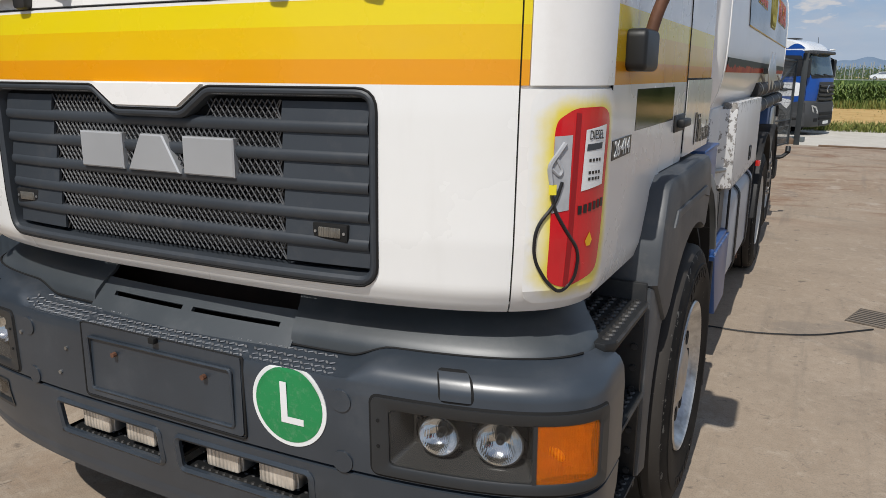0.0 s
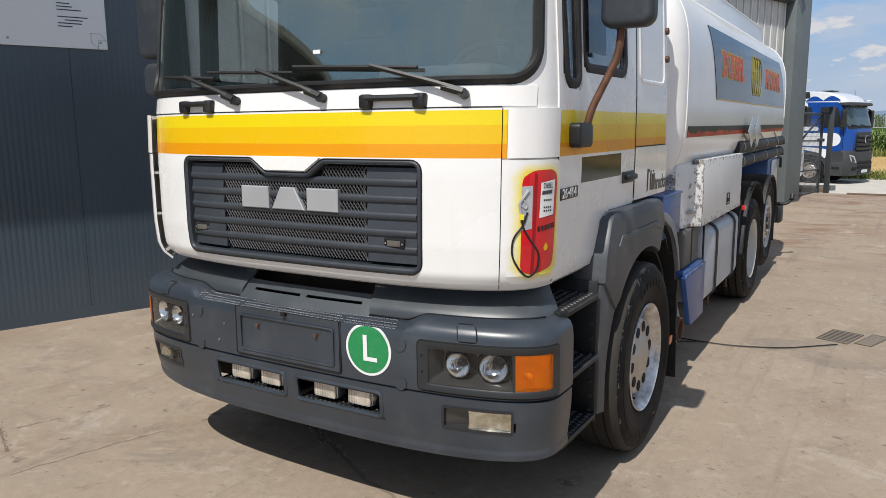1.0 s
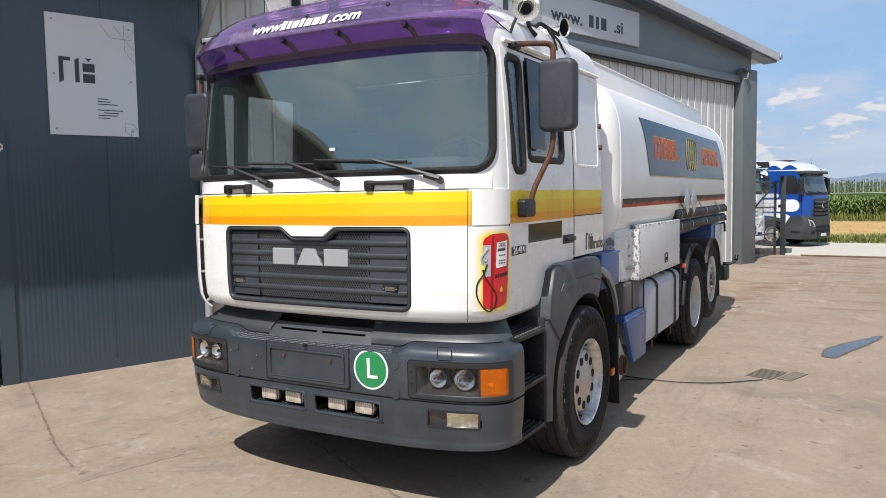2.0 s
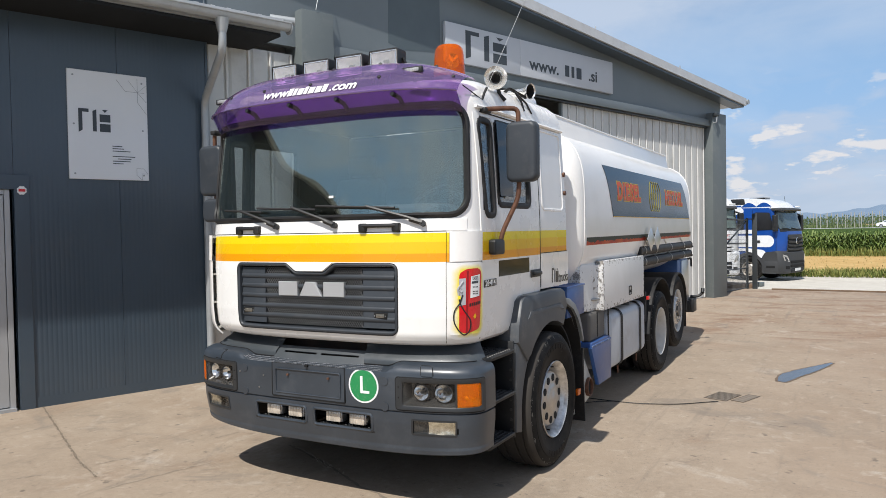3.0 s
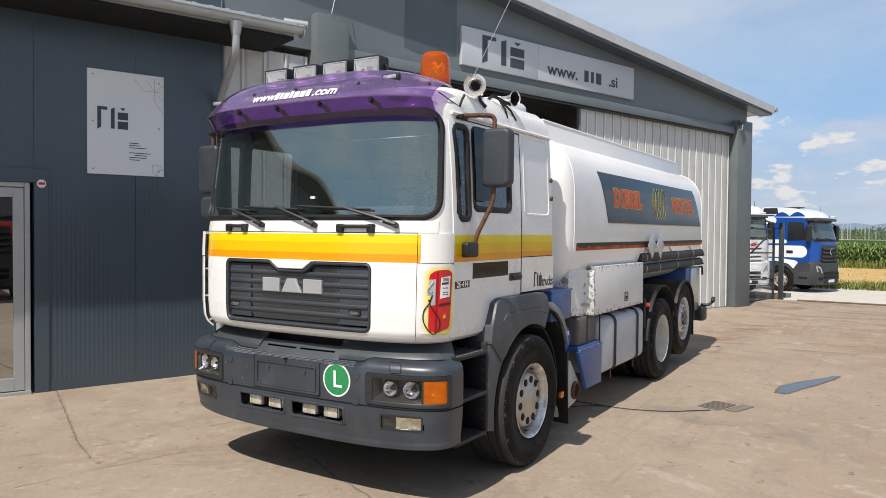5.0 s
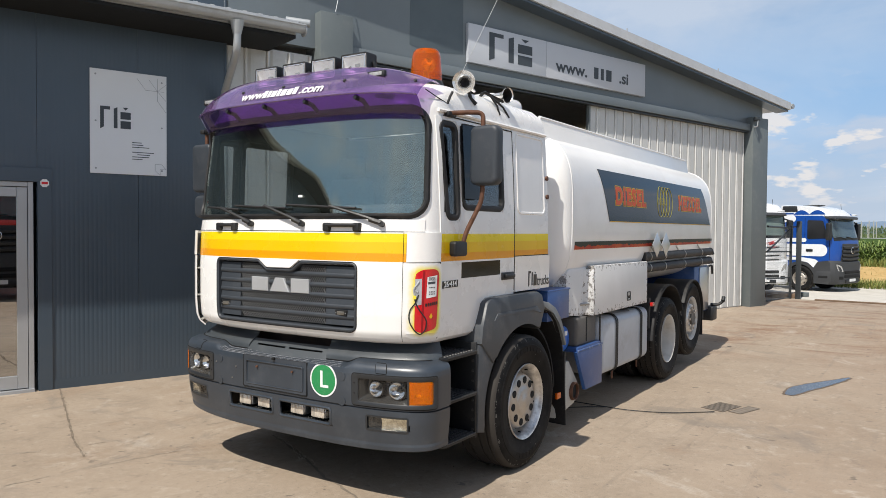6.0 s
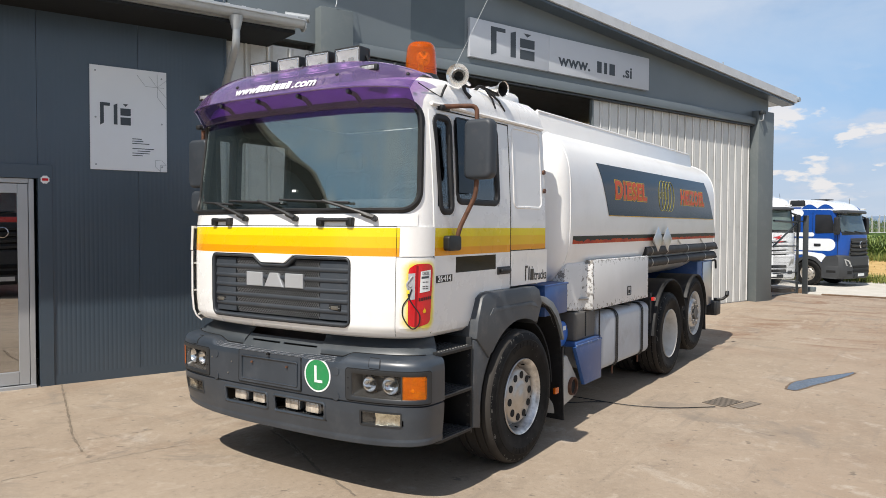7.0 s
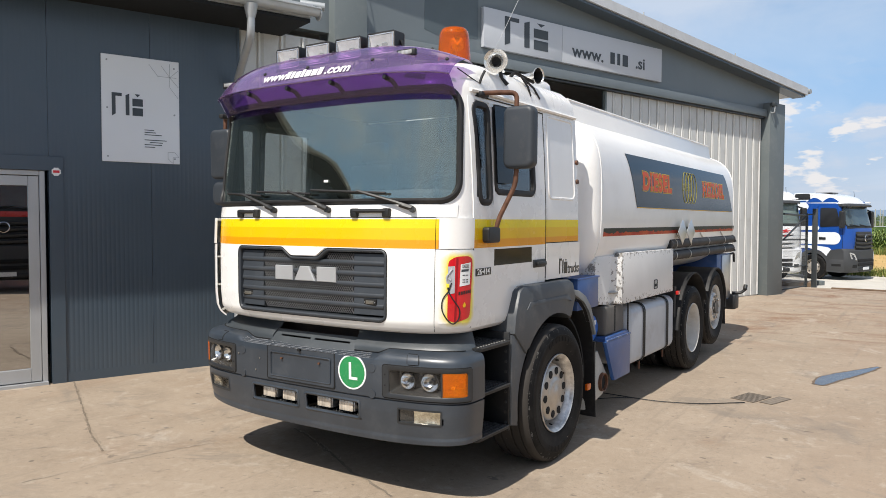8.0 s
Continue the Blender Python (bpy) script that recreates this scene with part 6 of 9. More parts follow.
    cf = bum(sg * (F0 * 0.36 + F1 * 0.64), 0.584, -0.016)
    nf = (bum(sg * F1 * 0.96, 0.584, 0.0) - bum(sg * F1 * 0.96, 0.584, -0.05)).normalized()
    qf = (nf + Vector((0, -0.6, 0))).normalized().to_track_quat("X", "Z").to_matrix().to_4x4()
    FM = F0 * 0.62 + F1 * 0.38
    part("fog_well", sheet(bmesh.new(), lambda s, k, l: bum(sg * s, k, -0.014 - 0.020 * (s - F0) / (FM - F0) + l), steps(F0 + 0.004, FM, 0.012), [0.543, 0.583, 0.624], thick=0.003), "lampwell", fg)
    part("reflector", sheet(bmesh.new(), lambda s, k, l: bum(sg * s, k, -0.030 + 0.018 * ((s - (FM + F1) / 2) / (F1 - FM) * 2) ** 2 + 0.6 * abs(k - 0.583) ** 1.3 + l), steps(FM, F1 - 0.004, 0.008), steps(0.543, 0.624, 0.009), thick=0.003), "warmbowl", fg, "ribbed chrome fog reflector")
    part("bulb", C(cf - nf * 0.03, cf - nf * 0.014, 0.006, n=10), "bezel", fg)
    fl = part("lens", sheet(bmesh.new(), lambda s, k, l: bum(sg * s, k, -0.006 + l), steps(F0 + 0.004, F1 - 0.004, 0.012), [0.543, 0.583, 0.624]), "ribglass", fg, "clear fog lens")
    fl.visible_shadow = False
    # cover caps and the small square lid
    for x, z in ((0.617, 0.876), (0.617, 0.705)):
        part("cap", C(on_bum(sg * x, z, -0.002), on_bum(sg * x, z, 0.004), 0.030, n=20), "bumper", bumper, "round cover cap")
    LID = dense(rrect(0.889, 0.966, 0.922, 0.978, 0.010, 3), 0.012)
    part("lid_seam", moulding(bmesh.new(), hb, [(inset(LID, -0.006), 0.0006), (inset(LID, 0.001), 0.0030)]), "hole", bumper)
    part("small_lid", sheet(bmesh.new(), lambda s, k, l: hb(s, k, 0.0045 + l), steps(0.889, 0.966, 0.013), steps(0.922, 0.978, 0.007), thick=0.006), "bumper", bumper, "small square cover lid")
    # slots with auxiliary lamps
for a, c in SLOTS:
    tray = part("lamp_tray", box(bmesh.new(), a - 0.01, c + 0.01, 0.06, 0.34, 0.515, 0.527, 0.002), "black", bumper, "black perforated lamp tray")
    # back and roof of the slot, with its inner shade as their colour
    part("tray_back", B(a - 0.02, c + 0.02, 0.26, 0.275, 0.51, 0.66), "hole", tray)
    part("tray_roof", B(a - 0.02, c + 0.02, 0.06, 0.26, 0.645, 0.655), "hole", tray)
    bm = bmesh.new()
    for i in range(16):
        for j in range(4):
            cyl(bm, (a + 0.03 + 0.0275 * i, 0.085 + 0.035 * j, 0.526), (a + 0.03 + 0.0275 * i, 0.085 + 0.035 * j, 0.531), 0.008, 0.005, 6)
    tagged(part("tread_relief", bm, "collar", tray, smooth=0), kind="stuff")
    for x in ((a + 0.145), (a + 0.345)):
        lp = part("aux_lamp", box(bmesh.new(), x - 0.068, x + 0.068, 0.090, 0.165, 0.545, 0.628, 0.012, 2), "alu", bumper, "rectangular clear auxiliary lamp")
        part("lens", box(bmesh.new(), x - 0.062, x + 0.062, 0.074, 0.095, 0.549, 0.624, 0.008, 2), "auxglass", lp)
    pts = [on_bum(x, z, -0.004) for x, z in rrect(a, c, 0.525, 0.64, 0.02)]
    part("slot_lip", tube(bmesh.new(), pts, 0.012, 6, True), "bumper", bumper)
# green disc with a white ring and the letter
plate = part("noise_disc", disc_on(bmesh.new(), on_bum, [(0.457 + 0.118 * math.cos(t), 0.833 + 0.118 * math.sin(t)) for t in [2 * math.pi * i / 48 for i in range(48)]], 0.003), "white", bumper, "round green sticker with white ring and letter", smooth=0)
part("disc_face", disc_on(bmesh.new(), lambda u, v, l: on_bum(u, v, 0.003 + l), [(0.457 + 0.106 * math.cos(t), 0.833 + 0.106 * math.sin(t)) for t in [2 * math.pi * i / 48 for i in range(48)]], 0.001), "green", plate, smooth=0)
writing("letter", "L", 0.165, "white", plate, lambda u, v, l: on_bum(0.463 + u, 0.833 + v, 0.0042 + l), depth=0.001, bold=0.002)

# grey filler panels between bumper and cab
for sg in (1, -1):
    F = Hull([(0.93, 0.93, 1.17, 0.132, 0.5), (0.995, 0.995, 1.17, 0.135, 0.5), (1.03, 1.03, 1.145, 0.168, 0.5), (1.06, 1.06, 1.11, 0.205, 0.5), (1.14, 1.14, 1.06, 0.25, 0.5)], 0.34, 1.2)
    bm = sheet(bmesh.new(), lambda s, k, l: F.at(sg * s, k, l), steps(F.s_of_x(0.405), F.s_of_y(0.46, 1.0), 0.025), [0.93, 0.96, 0.985, 1.0, 1.015, 1.03, 1.045, 1.06, 1.10, 1.14], thick=0.01)
    fp = part("filler_panel", bm, "filler", truck, "grey filler panel under the cab")
    seam_pts = []
    for s in steps(F.s_of_x(0.41), F.s_of_y(0.36, 1.0), 0.02):
        x_ = F.raw(s, 1.0).x
        seam_pts.append(F.at(sg * s, 0.962 + 0.034 * bump_top(x_), 0.002))
    part("seam", tube(bmesh.new(), seam_pts, 0.0035, 5), "hole", fp)
# block that fills the gap with shaded rust colour
part("gap_shade", B(-0.98, 0.98, 0.36, 0.42, 0.94, 1.20), "gap", truck)
bm = sheet(bmesh.new(), lambda x, q, l: Vector((x, 0.105 + 0.075 * q + 0.10 * x * x - l * 0.8, 0.952 + 0.088 * q + l * 0.6)), steps(-0.40, 0.40, 0.02), [-0.25, 0.0, 0.50, 0.63, 1.0],
           lambda x, q: 0.50 < q < 0.63 and 0.03 < abs(x) < 0.33, thick=0.012)
part("vent_panel", bm, "filler", truck, "grey slotted vent panel")

# ---- wheels ----
TYRE = [(-0.125, 0.288), (-0.148, 0.33), (-0.158, 0.40), (-0.155, 0.455), (-0.142, 0.495), (-0.125, 0.513), (-0.105, 0.518),
        (-0.078, 0.520), (-0.076, 0.508), (-0.066, 0.508), (-0.064, 0.520), (-0.007, 0.520), (-0.005, 0.508), (0.005, 0.508), (0.007, 0.520),
        (0.064, 0.520), (0.066, 0.508), (0.076, 0.508), (0.078, 0.520), (0.105, 0.518), (0.125, 0.513), (0.142, 0.495), (0.155, 0.455),
        (0.1555, 0.450), (0.160, 0.446), (0.1605, 0.405), (0.158, 0.40), (0.148, 0.33), (0.136, 0.305), (0.125, 0.288)]
TYRE_WIDE = [(a if a > 0 else a * 1.42, 0.288 + (r - 0.288) * 1.07) for a, r in TYRE]


def wheel(name, x, y, z, kind, sg, label):
    """One wheel on its hub, its outer face towards +x before the turn for the far side."""
    m = Matrix.Translation((x, y, z)) @ (pose(0, 0, 0) if sg > 0 else pose(0, 0, 0, 0, 0, 180))
    w = part(name, lathe(bmesh.new(), [(-0.10, 0.05), (-0.10, 0.20), (-0.06, 0.26), (0.02, 0.26)], 32), "black", truck, label, m=m)
    part("tyre", lathe(bmesh.new(), TYRE_WIDE if kind == "front" else TYRE, 72), "tyre", w, "worn black truck tyre")
    # raised plain bars where the maker's lettering runs
    bm = bmesh.new()
    for a0, a1 in ((62, 118), (242, 298)):
        for i in range(7):
            a = radians(a0 + (a1 - a0) * (i + 0.5) / 7)
            bmesh.ops.create_cube(bm, size=1.0, matrix=Matrix.Rotation(a, 4, "X") @ Matrix.Translation((0.160, 0.425, 0)) @ Matrix.Diagonal((0.005, 0.034, 0.040, 1)))
    tagged(part("sidewall_relief", bm, "tyre", w, smooth=0), kind="stuff")
    if kind == "front":
        rim = part("rim", lathe(bmesh.new(), [(0.02, 0.262), (0.118, 0.275), (0.128, 0.284), (0.146, 0.296), (0.150, 0.302), (0.144, 0.306), (0.13, 0.30), (0.10, 0.29)], 60), "polish", w, "worn aluminium rim")
        disc = part("disc", lathe(bmesh.new(), [(0.018, 0.262), (0.020, 0.236), (0.030, 0.229), (0.084, 0.222), (0.106, 0.211), (0.114, 0.195), (0.116, 0.128), (0.119, 0.118), (0.128, 0.108), (0.132, 0.09), (0.134, 0.045), (0.138, 0.040), (0.139, 0.0)], 60), "rim", w, "domed aluminium wheel disc")
        # disc is uncut: flush black plugs give the hand holes their shade
        hole = None
        for i in range(10):
            r_ = Matrix.Rotation(radians(36 * i + 8), 4, "X")
            if hole is None:
                hole = part("hand_hole", C((0.06, 0.168, 0), (0.1185, 0.168, 0), 0.030, n=20), "hole", w, "black plug standing in for a shaded round hand hole", m=r_)
            else:
                again(hole, r_)
        slot = None
        for i in range(10):
            r_ = Matrix.Rotation(radians(36 * i + 26), 4, "X")
            if slot is None:
                slot = part("rim_slot", C((0.06, 0.2655, -0.012), (0.085, 0.2685, -0.012), 0.007, n=8), "hole", rim, m=r_)
            else:
                again(slot, r_)
    elif kind == "drive":
        part("rim", lathe(bmesh.new(), [(0.10, 0.29), (0.13, 0.30), (0.144, 0.306), (0.150, 0.302), (0.146, 0.294), (0.128, 0.283), (0.06, 0.262), (-0.05, 0.25), (-0.07, 0.24), (-0.075, 0.17), (-0.06, 0.135), (0.0, 0.125), (0.02, 0.10), (0.025, 0.0)], 56), "rim_white", w, "dusty white deep rim")
        nut = None
        for i in range(10):
            r_ = Matrix.Rotation(radians(36 * i), 4, "X")
            if nut is None:
                nut = part("wheel_nut", C((-0.075, 0.168, 0), (-0.045, 0.168, 0), 0.017, n=6), "rim_white", w, m=r_)
            else:
                again(nut, r_)
        part("inner_tyre", lathe(bmesh.new(), [(a - 0.345, r) for a, r in TYRE], 48), "tyre", w)
    else:
        part("rim", lathe(bmesh.new(), [(0.0, 0.255), (0.118, 0.272), (0.128, 0.284), (0.146, 0.296), (0.150, 0.302), (0.144, 0.306), (0.13, 0.30), (0.10, 0.29)], 56), "rim_white", w, "dusty pale rim")
        part("disc", lathe(bmesh.new(), [(0.0, 0.255), (0.02, 0.23), (0.09, 0.215), (0.13, 0.195), (0.145, 0.18), (0.146, 0.12), (0.13, 0.115), (0.10, 0.11), (0.10, 0.0)], 56), "polish", w, "aluminium wheel disc")
        nut = None
        for i in range(10):
            r_ = Matrix.Rotation(radians(36 * i), 4, "X")
            if nut is None:
                nut = part("wheel_nut", C((0.14, 0.15, 0), (0.168, 0.15, 0), 0.018, n=6), "rim", w, m=r_)
            else:
                again(nut, r_)
        part("hub", C((0.05, 0, 0), (0.17, 0, 0), 0.085, n=24), "darkbox", w)
    return w


W1, W2, W3 = (1.57, 0.498), (5.66, 0.516), (6.83, 0.66)
for sg in (1, -1):
    wheel("front_wheel", sg * 1.108, *W1, "front", sg, "front wheel with ten-hole aluminium disc")
    wheel("drive_wheel", sg * 1.06, *W2, "drive", sg, "twin rear wheel with white rim")
    wheel("lift_wheel", sg * 1.045, *W3, "lift", sg, "raised third-axle wheel")

# ---- chassis ----
for sg in (1, -1):
    part("frame_rail", box(bmesh.new(), sg * 0.36, sg * 0.44, 0.45, 8.15, 0.78, 1.02, 0.008), "black", truck, "dark steel frame rail")
for (y, z) in (W1, W2, W3):
    part("axle", C((-0.95, y, z), (0.95, y, z), 0.075, n=14), "black", truck)
part("engine_block", box(bmesh.new(), -0.35, 0.35, 0.55, 1.9, 0.50, 1.30, 0.05), "black", truck)
# near-black panel, its colour stands in for shade behind the bumper
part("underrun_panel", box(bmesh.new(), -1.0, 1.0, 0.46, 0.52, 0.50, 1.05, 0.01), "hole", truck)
for y in (2.3, 3.2, 4.4, 5.2, 7.6):
    part("cross_member", B(-0.36, 0.36, y, y + 0.10, 0.80, 1.0), "black", truck)
part("far_tank", box(bmesh.new(), -1.18, -0.62, 2.6, 4.8, 0.40, 0.98, 0.08, 3), "fuel", truck)
part("spring_pack", box(bmesh.new(), 0.50, 0.60, 5.0, 7.3, 0.62, 0.72, 0.02), "black", truck)

# ---- front mudguards, steps ----


def arc(cy, cz, r, a0, a1, n):
    return [(cy + r * math.cos(radians(a0 + (a1 - a0) * i / n)), cz + r * math.sin(radians(a0 + (a1 - a0) * i / n))) for i in range(n + 1)]


for sg in (1, -1):
    X0, X1 = sg * 0.92, sg * 1.236
    top = [(0.885, 1.045), (0.90, 1.16), (0.965, 1.335), (1.03, 1.372), (1.83, 1.368), (1.90, 1.34), (1.955, 1.22)] + arc(*W1, 0.625, 62, 143, 14)
    bm = prism(bmesh.new(), top, X0, X1, "x", 0.022)
    mg = part("front_mudguard", bm, "mud", truck, "grey plastic front mudguard")
    bm = prism(bmesh.new(), [(1.06, 1.20), (1.11, 1.25), (1.78, 1.25), (1.86, 1.19), (1.70, 1.225), (1.16, 1.225)], X1 - sg * 0.002, X1 + sg * 0.008, "x", 0.003)
    part("mudguard_crease", bm, "mud", mg)
    skirt = [(0.868, 0.395), (0.868, 1.035), (1.085, 1.04)] + arc(*W1, 0.612, 132, 192, 10)
    part("mudguard_skirt", prism(bmesh.new(), skirt, sg * 1.0, sg * 1.218, "x", 0.012), "mud", mg, "grey lower mudguard skirt")
    outer = [(1.90, 1.285), (2.04, 1.262), (2.18, 1.205), (2.29, 1.11), (2.365, 0.99), (2.415, 0.85)]
    inner = [(2.395, 0.845), (2.325, 0.965), (2.25, 1.075), (2.14, 1.165), (1.95, 1.225)]
    part("rear_guard", prism(bmesh.new(), outer + inner, sg * 1.17, sg * 1.228, "x", 0.008), "fin", mg, "dusty rear fin of the mudguard, sun glare in its pale grey")
    lin = [(2.435, 0.60), (2.40, 0.82), (2.335, 0.98), (2.25, 1.095), (2.12, 1.185), (1.95, 1.225)]
    part("rear_liner", prism(bmesh.new(), lin + [(y - 0.012, z - 0.012) for y, z in lin[::-1]], sg * 0.62, sg * 1.20, "x"), "rubber", mg)
    # liner and inner disc in near-black carry the shade inside the arch
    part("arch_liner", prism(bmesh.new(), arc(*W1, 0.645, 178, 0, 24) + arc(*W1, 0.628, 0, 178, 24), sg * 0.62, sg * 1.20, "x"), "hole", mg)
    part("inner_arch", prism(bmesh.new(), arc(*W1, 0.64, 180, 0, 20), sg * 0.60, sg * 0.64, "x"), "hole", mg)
    bm = sheet(bmesh.new(), lambda x, z, l: Vector((sg * x, 2.425 + 0.10 * (0.62 - z) ** 2 + 0.012 * math.sin(x * 9) + l, z)), steps(0.86, 1.222, 0.05), steps(0.11, 0.78, 0.06), thick=0.012)
    part("mud_flap", bm, "rubber", mg, "black rubber mud flap")
    # boarding steps
    case = part("step_case", B(sg * 0.80, sg * 0.82, 0.44, 0.87, 0.36, 1.08, 0.004), "black", truck, "black boarding step frame")
    part("step_cheek", B(sg * 0.82, sg * 1.205, 0.85, 0.868, 0.36, 1.06, 0.004), "black", case)
    rv = None
    for i in range(9):
        mm = Matrix.Translation((sg * 1.18, 0.848, 0.42 + 0.072 * i))
        if rv is None:
            rv = part("rivet", C((0, -0.004, 0), (0, 0.004, 0), 0.011, n=8), "collar", case, m=mm)
        else:
            again(rv, mm)
    for z, x1 in ((1.005, 1.212), (0.705, 1.215), (0.405, 1.205)):
        st_ = part("step_tread", prism(bmesh.new(), [(0.84, 0.44), (x1 - 0.02, 0.42), (x1, 0.45), (x1, 0.85), (0.84, 0.85)] if sg > 0 else [(-0.84, 0.44), (-x1 + 0.02, 0.42), (-x1, 0.45), (-x1, 0.85), (-0.84, 0.85)], z - 0.028, z, "z", 0.004), "black", case, "black punched steel step tread")
        bm = bmesh.new()
        for i in range(9):
            for j in range(11):
                x = sg * (0.88 + 0.038 * i + 0.0 * j)
                y = 0.465 + 0.036 * (j + 0.5 * (i % 2))
                if y < 0.84:
                    lathe(bm, [(0.0, 0.0135), (0.005, 0.010), (0.005, 0.006), (-0.002, 0.005)], 8, Matrix.Translation((x, y, z)) @ pose(0, 0, 0, 0, -90, 0))
        tagged(part("tread_relief", bm, "collar", st_, smooth=0), kind="stuff")
        part("tread_edge", tube(bmesh.new(), [(sg * (x1 + 0.001), 0.46, z - 0.004), (sg * (x1 + 0.001), 0.848, z - 0.004)], 0.005, 6), "collar", st_)
    part("scraped_plate", sheet(bmesh.new(), lambda y, z, l: Vector((sg * (0.835 + l), y, z)), [0.50, 0.84], [0.44, 0.62], thick=0.004), "scrape", case)

# ---- visor, roof lamps, beacon, horns ----
VP = [(0.30, 3.03), (0.22, 3.02), (0.13, 2.965), (0.06, 2.895), (0.02, 2.82), (0.012, 2.79), (0.027, 2.77), (0.065, 2.715), (0.10, 2.665)]
VS = CAB.s_of_x(1.128)


def visor_pt(s, q, l=0.0):
    i = min(int(q), len(VP) - 2)
    t = q - i
    p0, p1, p2, p3 = (VP[max(0, min(len(VP) - 1, i + j))] for j in (-1, 0, 1, 2))
    y, z = (0.5 * (2 * b + (c - a) * t + (2 * a - 5 * b + 4 * c - d) * t * t + (3 * b - a - 3 * c + d) * t ** 3) for a, b, c, d in zip(p0, p1, p2, p3))
    p = CAB.raw(s, 2.72)
    side = (abs(p.x) / 1.128) ** 4
    return Vector((p.x * (1.01 if p.x > 0 else 0.97), p.y - 0.17 + y - l, z - side * (0.15 * max(0.0, 1 - q / 5) + 0.02) + l * 0.4))


bm = sheet(bmesh.new(), visor_pt, steps(-VS, VS, 0.02), steps(0, 5, 0.25), thick=0.006)
visor = part("sun_visor", bm, "visor", truck, "purple translucent acrylic sun visor")
bm = sheet(bmesh.new(), visor_pt, steps(-VS, VS, 0.02), steps(5, len(VP) - 1, 0.25), thick=0.005)
part("lower_strip", bm, "visor_clear", visor, "clearer purple lower strip")
part("visor_lip", tube(bmesh.new(), [visor_pt(s_, 5.0, 0.002) for s_ in steps(-VS, VS, 0.04)], 0.008, 6), "visor", visor, "rolled lower lip of the visor")
for x, q in ((-0.98, 1.3), (-0.62, 0.5), (-0.30, 0.5), (0.10, 0.5), (0.50, 0.5), (0.92, 0.6), (-0.80, 2.8), (-0.40, 3.0), (0.05, 3.0), (0.62, 3.0), (1.08, 2.2)):
    s = math.copysign(CAB.s_of_x(abs(x)), x)
    p = visor_pt(s, q)
    part("stud", lathe(bmesh.new(), [(-0.004, 0.014), (0.006, 0.012), (0.009, 0.0)], 12, Matrix.Translation(p) @ Vector((0, -0.75, 0.65)).to_track_quat("X", "Z").to_matrix().to_4x4()), "black", visor)
for x in (-0.55, -0.12, 0.30, 0.74):
    s = math.copysign(CAB.s_of_x(abs(x)), x)
    a, c = visor_pt(s, 6.2, 0.012), CAB.at(s, 2.71, 0.01)
    part("clip", tube(bmesh.new(), [a + Vector((0, -0.01, 0)), a.lerp(c, 0.5) + Vector((0.01, 0, 0.01)), c], 0.016, 6), "black", visor, "black visor clip")
VT = lambda u, v, l: visor_pt(math.copysign(CAB.s_of_x(min(1.1, abs(u))), u), 3.6 - v * 9.5, l + 0.004)
writing("lettering", "www.", 0.118, "white", visor, lambda u, v, l: VT(-0.25 + u, v, l), shear=0.25, bold=0.003, wide=0.95)
for a, c, h in ((-0.135, -0.095, 0.045), (-0.085, -0.055, 0.040), (-0.045, 0.005, 0.034), (0.015, 0.045, 0.045), (0.055, 0.105, 0.034), (0.115, 0.165, 0.034), (0.175, 0.215, 0.045)):
    part("word_bar", disc_on(bmesh.new(), VT, [(a, -0.034), (c, -0.034), (c + 0.012, h - 0.005), (a + 0.012, h - 0.005)], 0.002), "white", visor, smooth=0)
writing("lettering", ".com", 0.118, "white", visor, lambda u, v, l: VT(0.35 + u, v, l), shear=0.25, bold=0.003, wide=0.95)
for x, q in ((0.83, 2.2), (-0.97, 2.4)):
    s = math.copysign(CAB.s_of_x(abs(x)), x)
    p = visor_pt(s, q)
    mk = part("visor_light", box(bmesh.new(), p.x - 0.075, p.x + 0.075, p.y - 0.010, p.y + 0.02, p.z - 0.022, p.z + 0.022, 0.008), "black", visor, "small white marker light")
    part("lens", box(bmesh.new(), p.x - 0.052, p.x + 0.052, p.y - 0.016, p.y - 0.006, p.z - 0.013, p.z + 0.013, 0.004), "lampglass", mk)
bar_y = 0.42
part("lamp_bar", tube(bmesh.new(), [(-0.62, bar_y, 3.0), (0.70, bar_y, 3.0)], 0.014, 8), "black", truck, "black roof lamp bar")
for x in (-0.60, -0.25, 0.04, 0.34, 0.68):
    part("bar_foot", C((x, bar_y, 2.88), (x, bar_y, 3.0), 0.014, n=8), "black", truck)
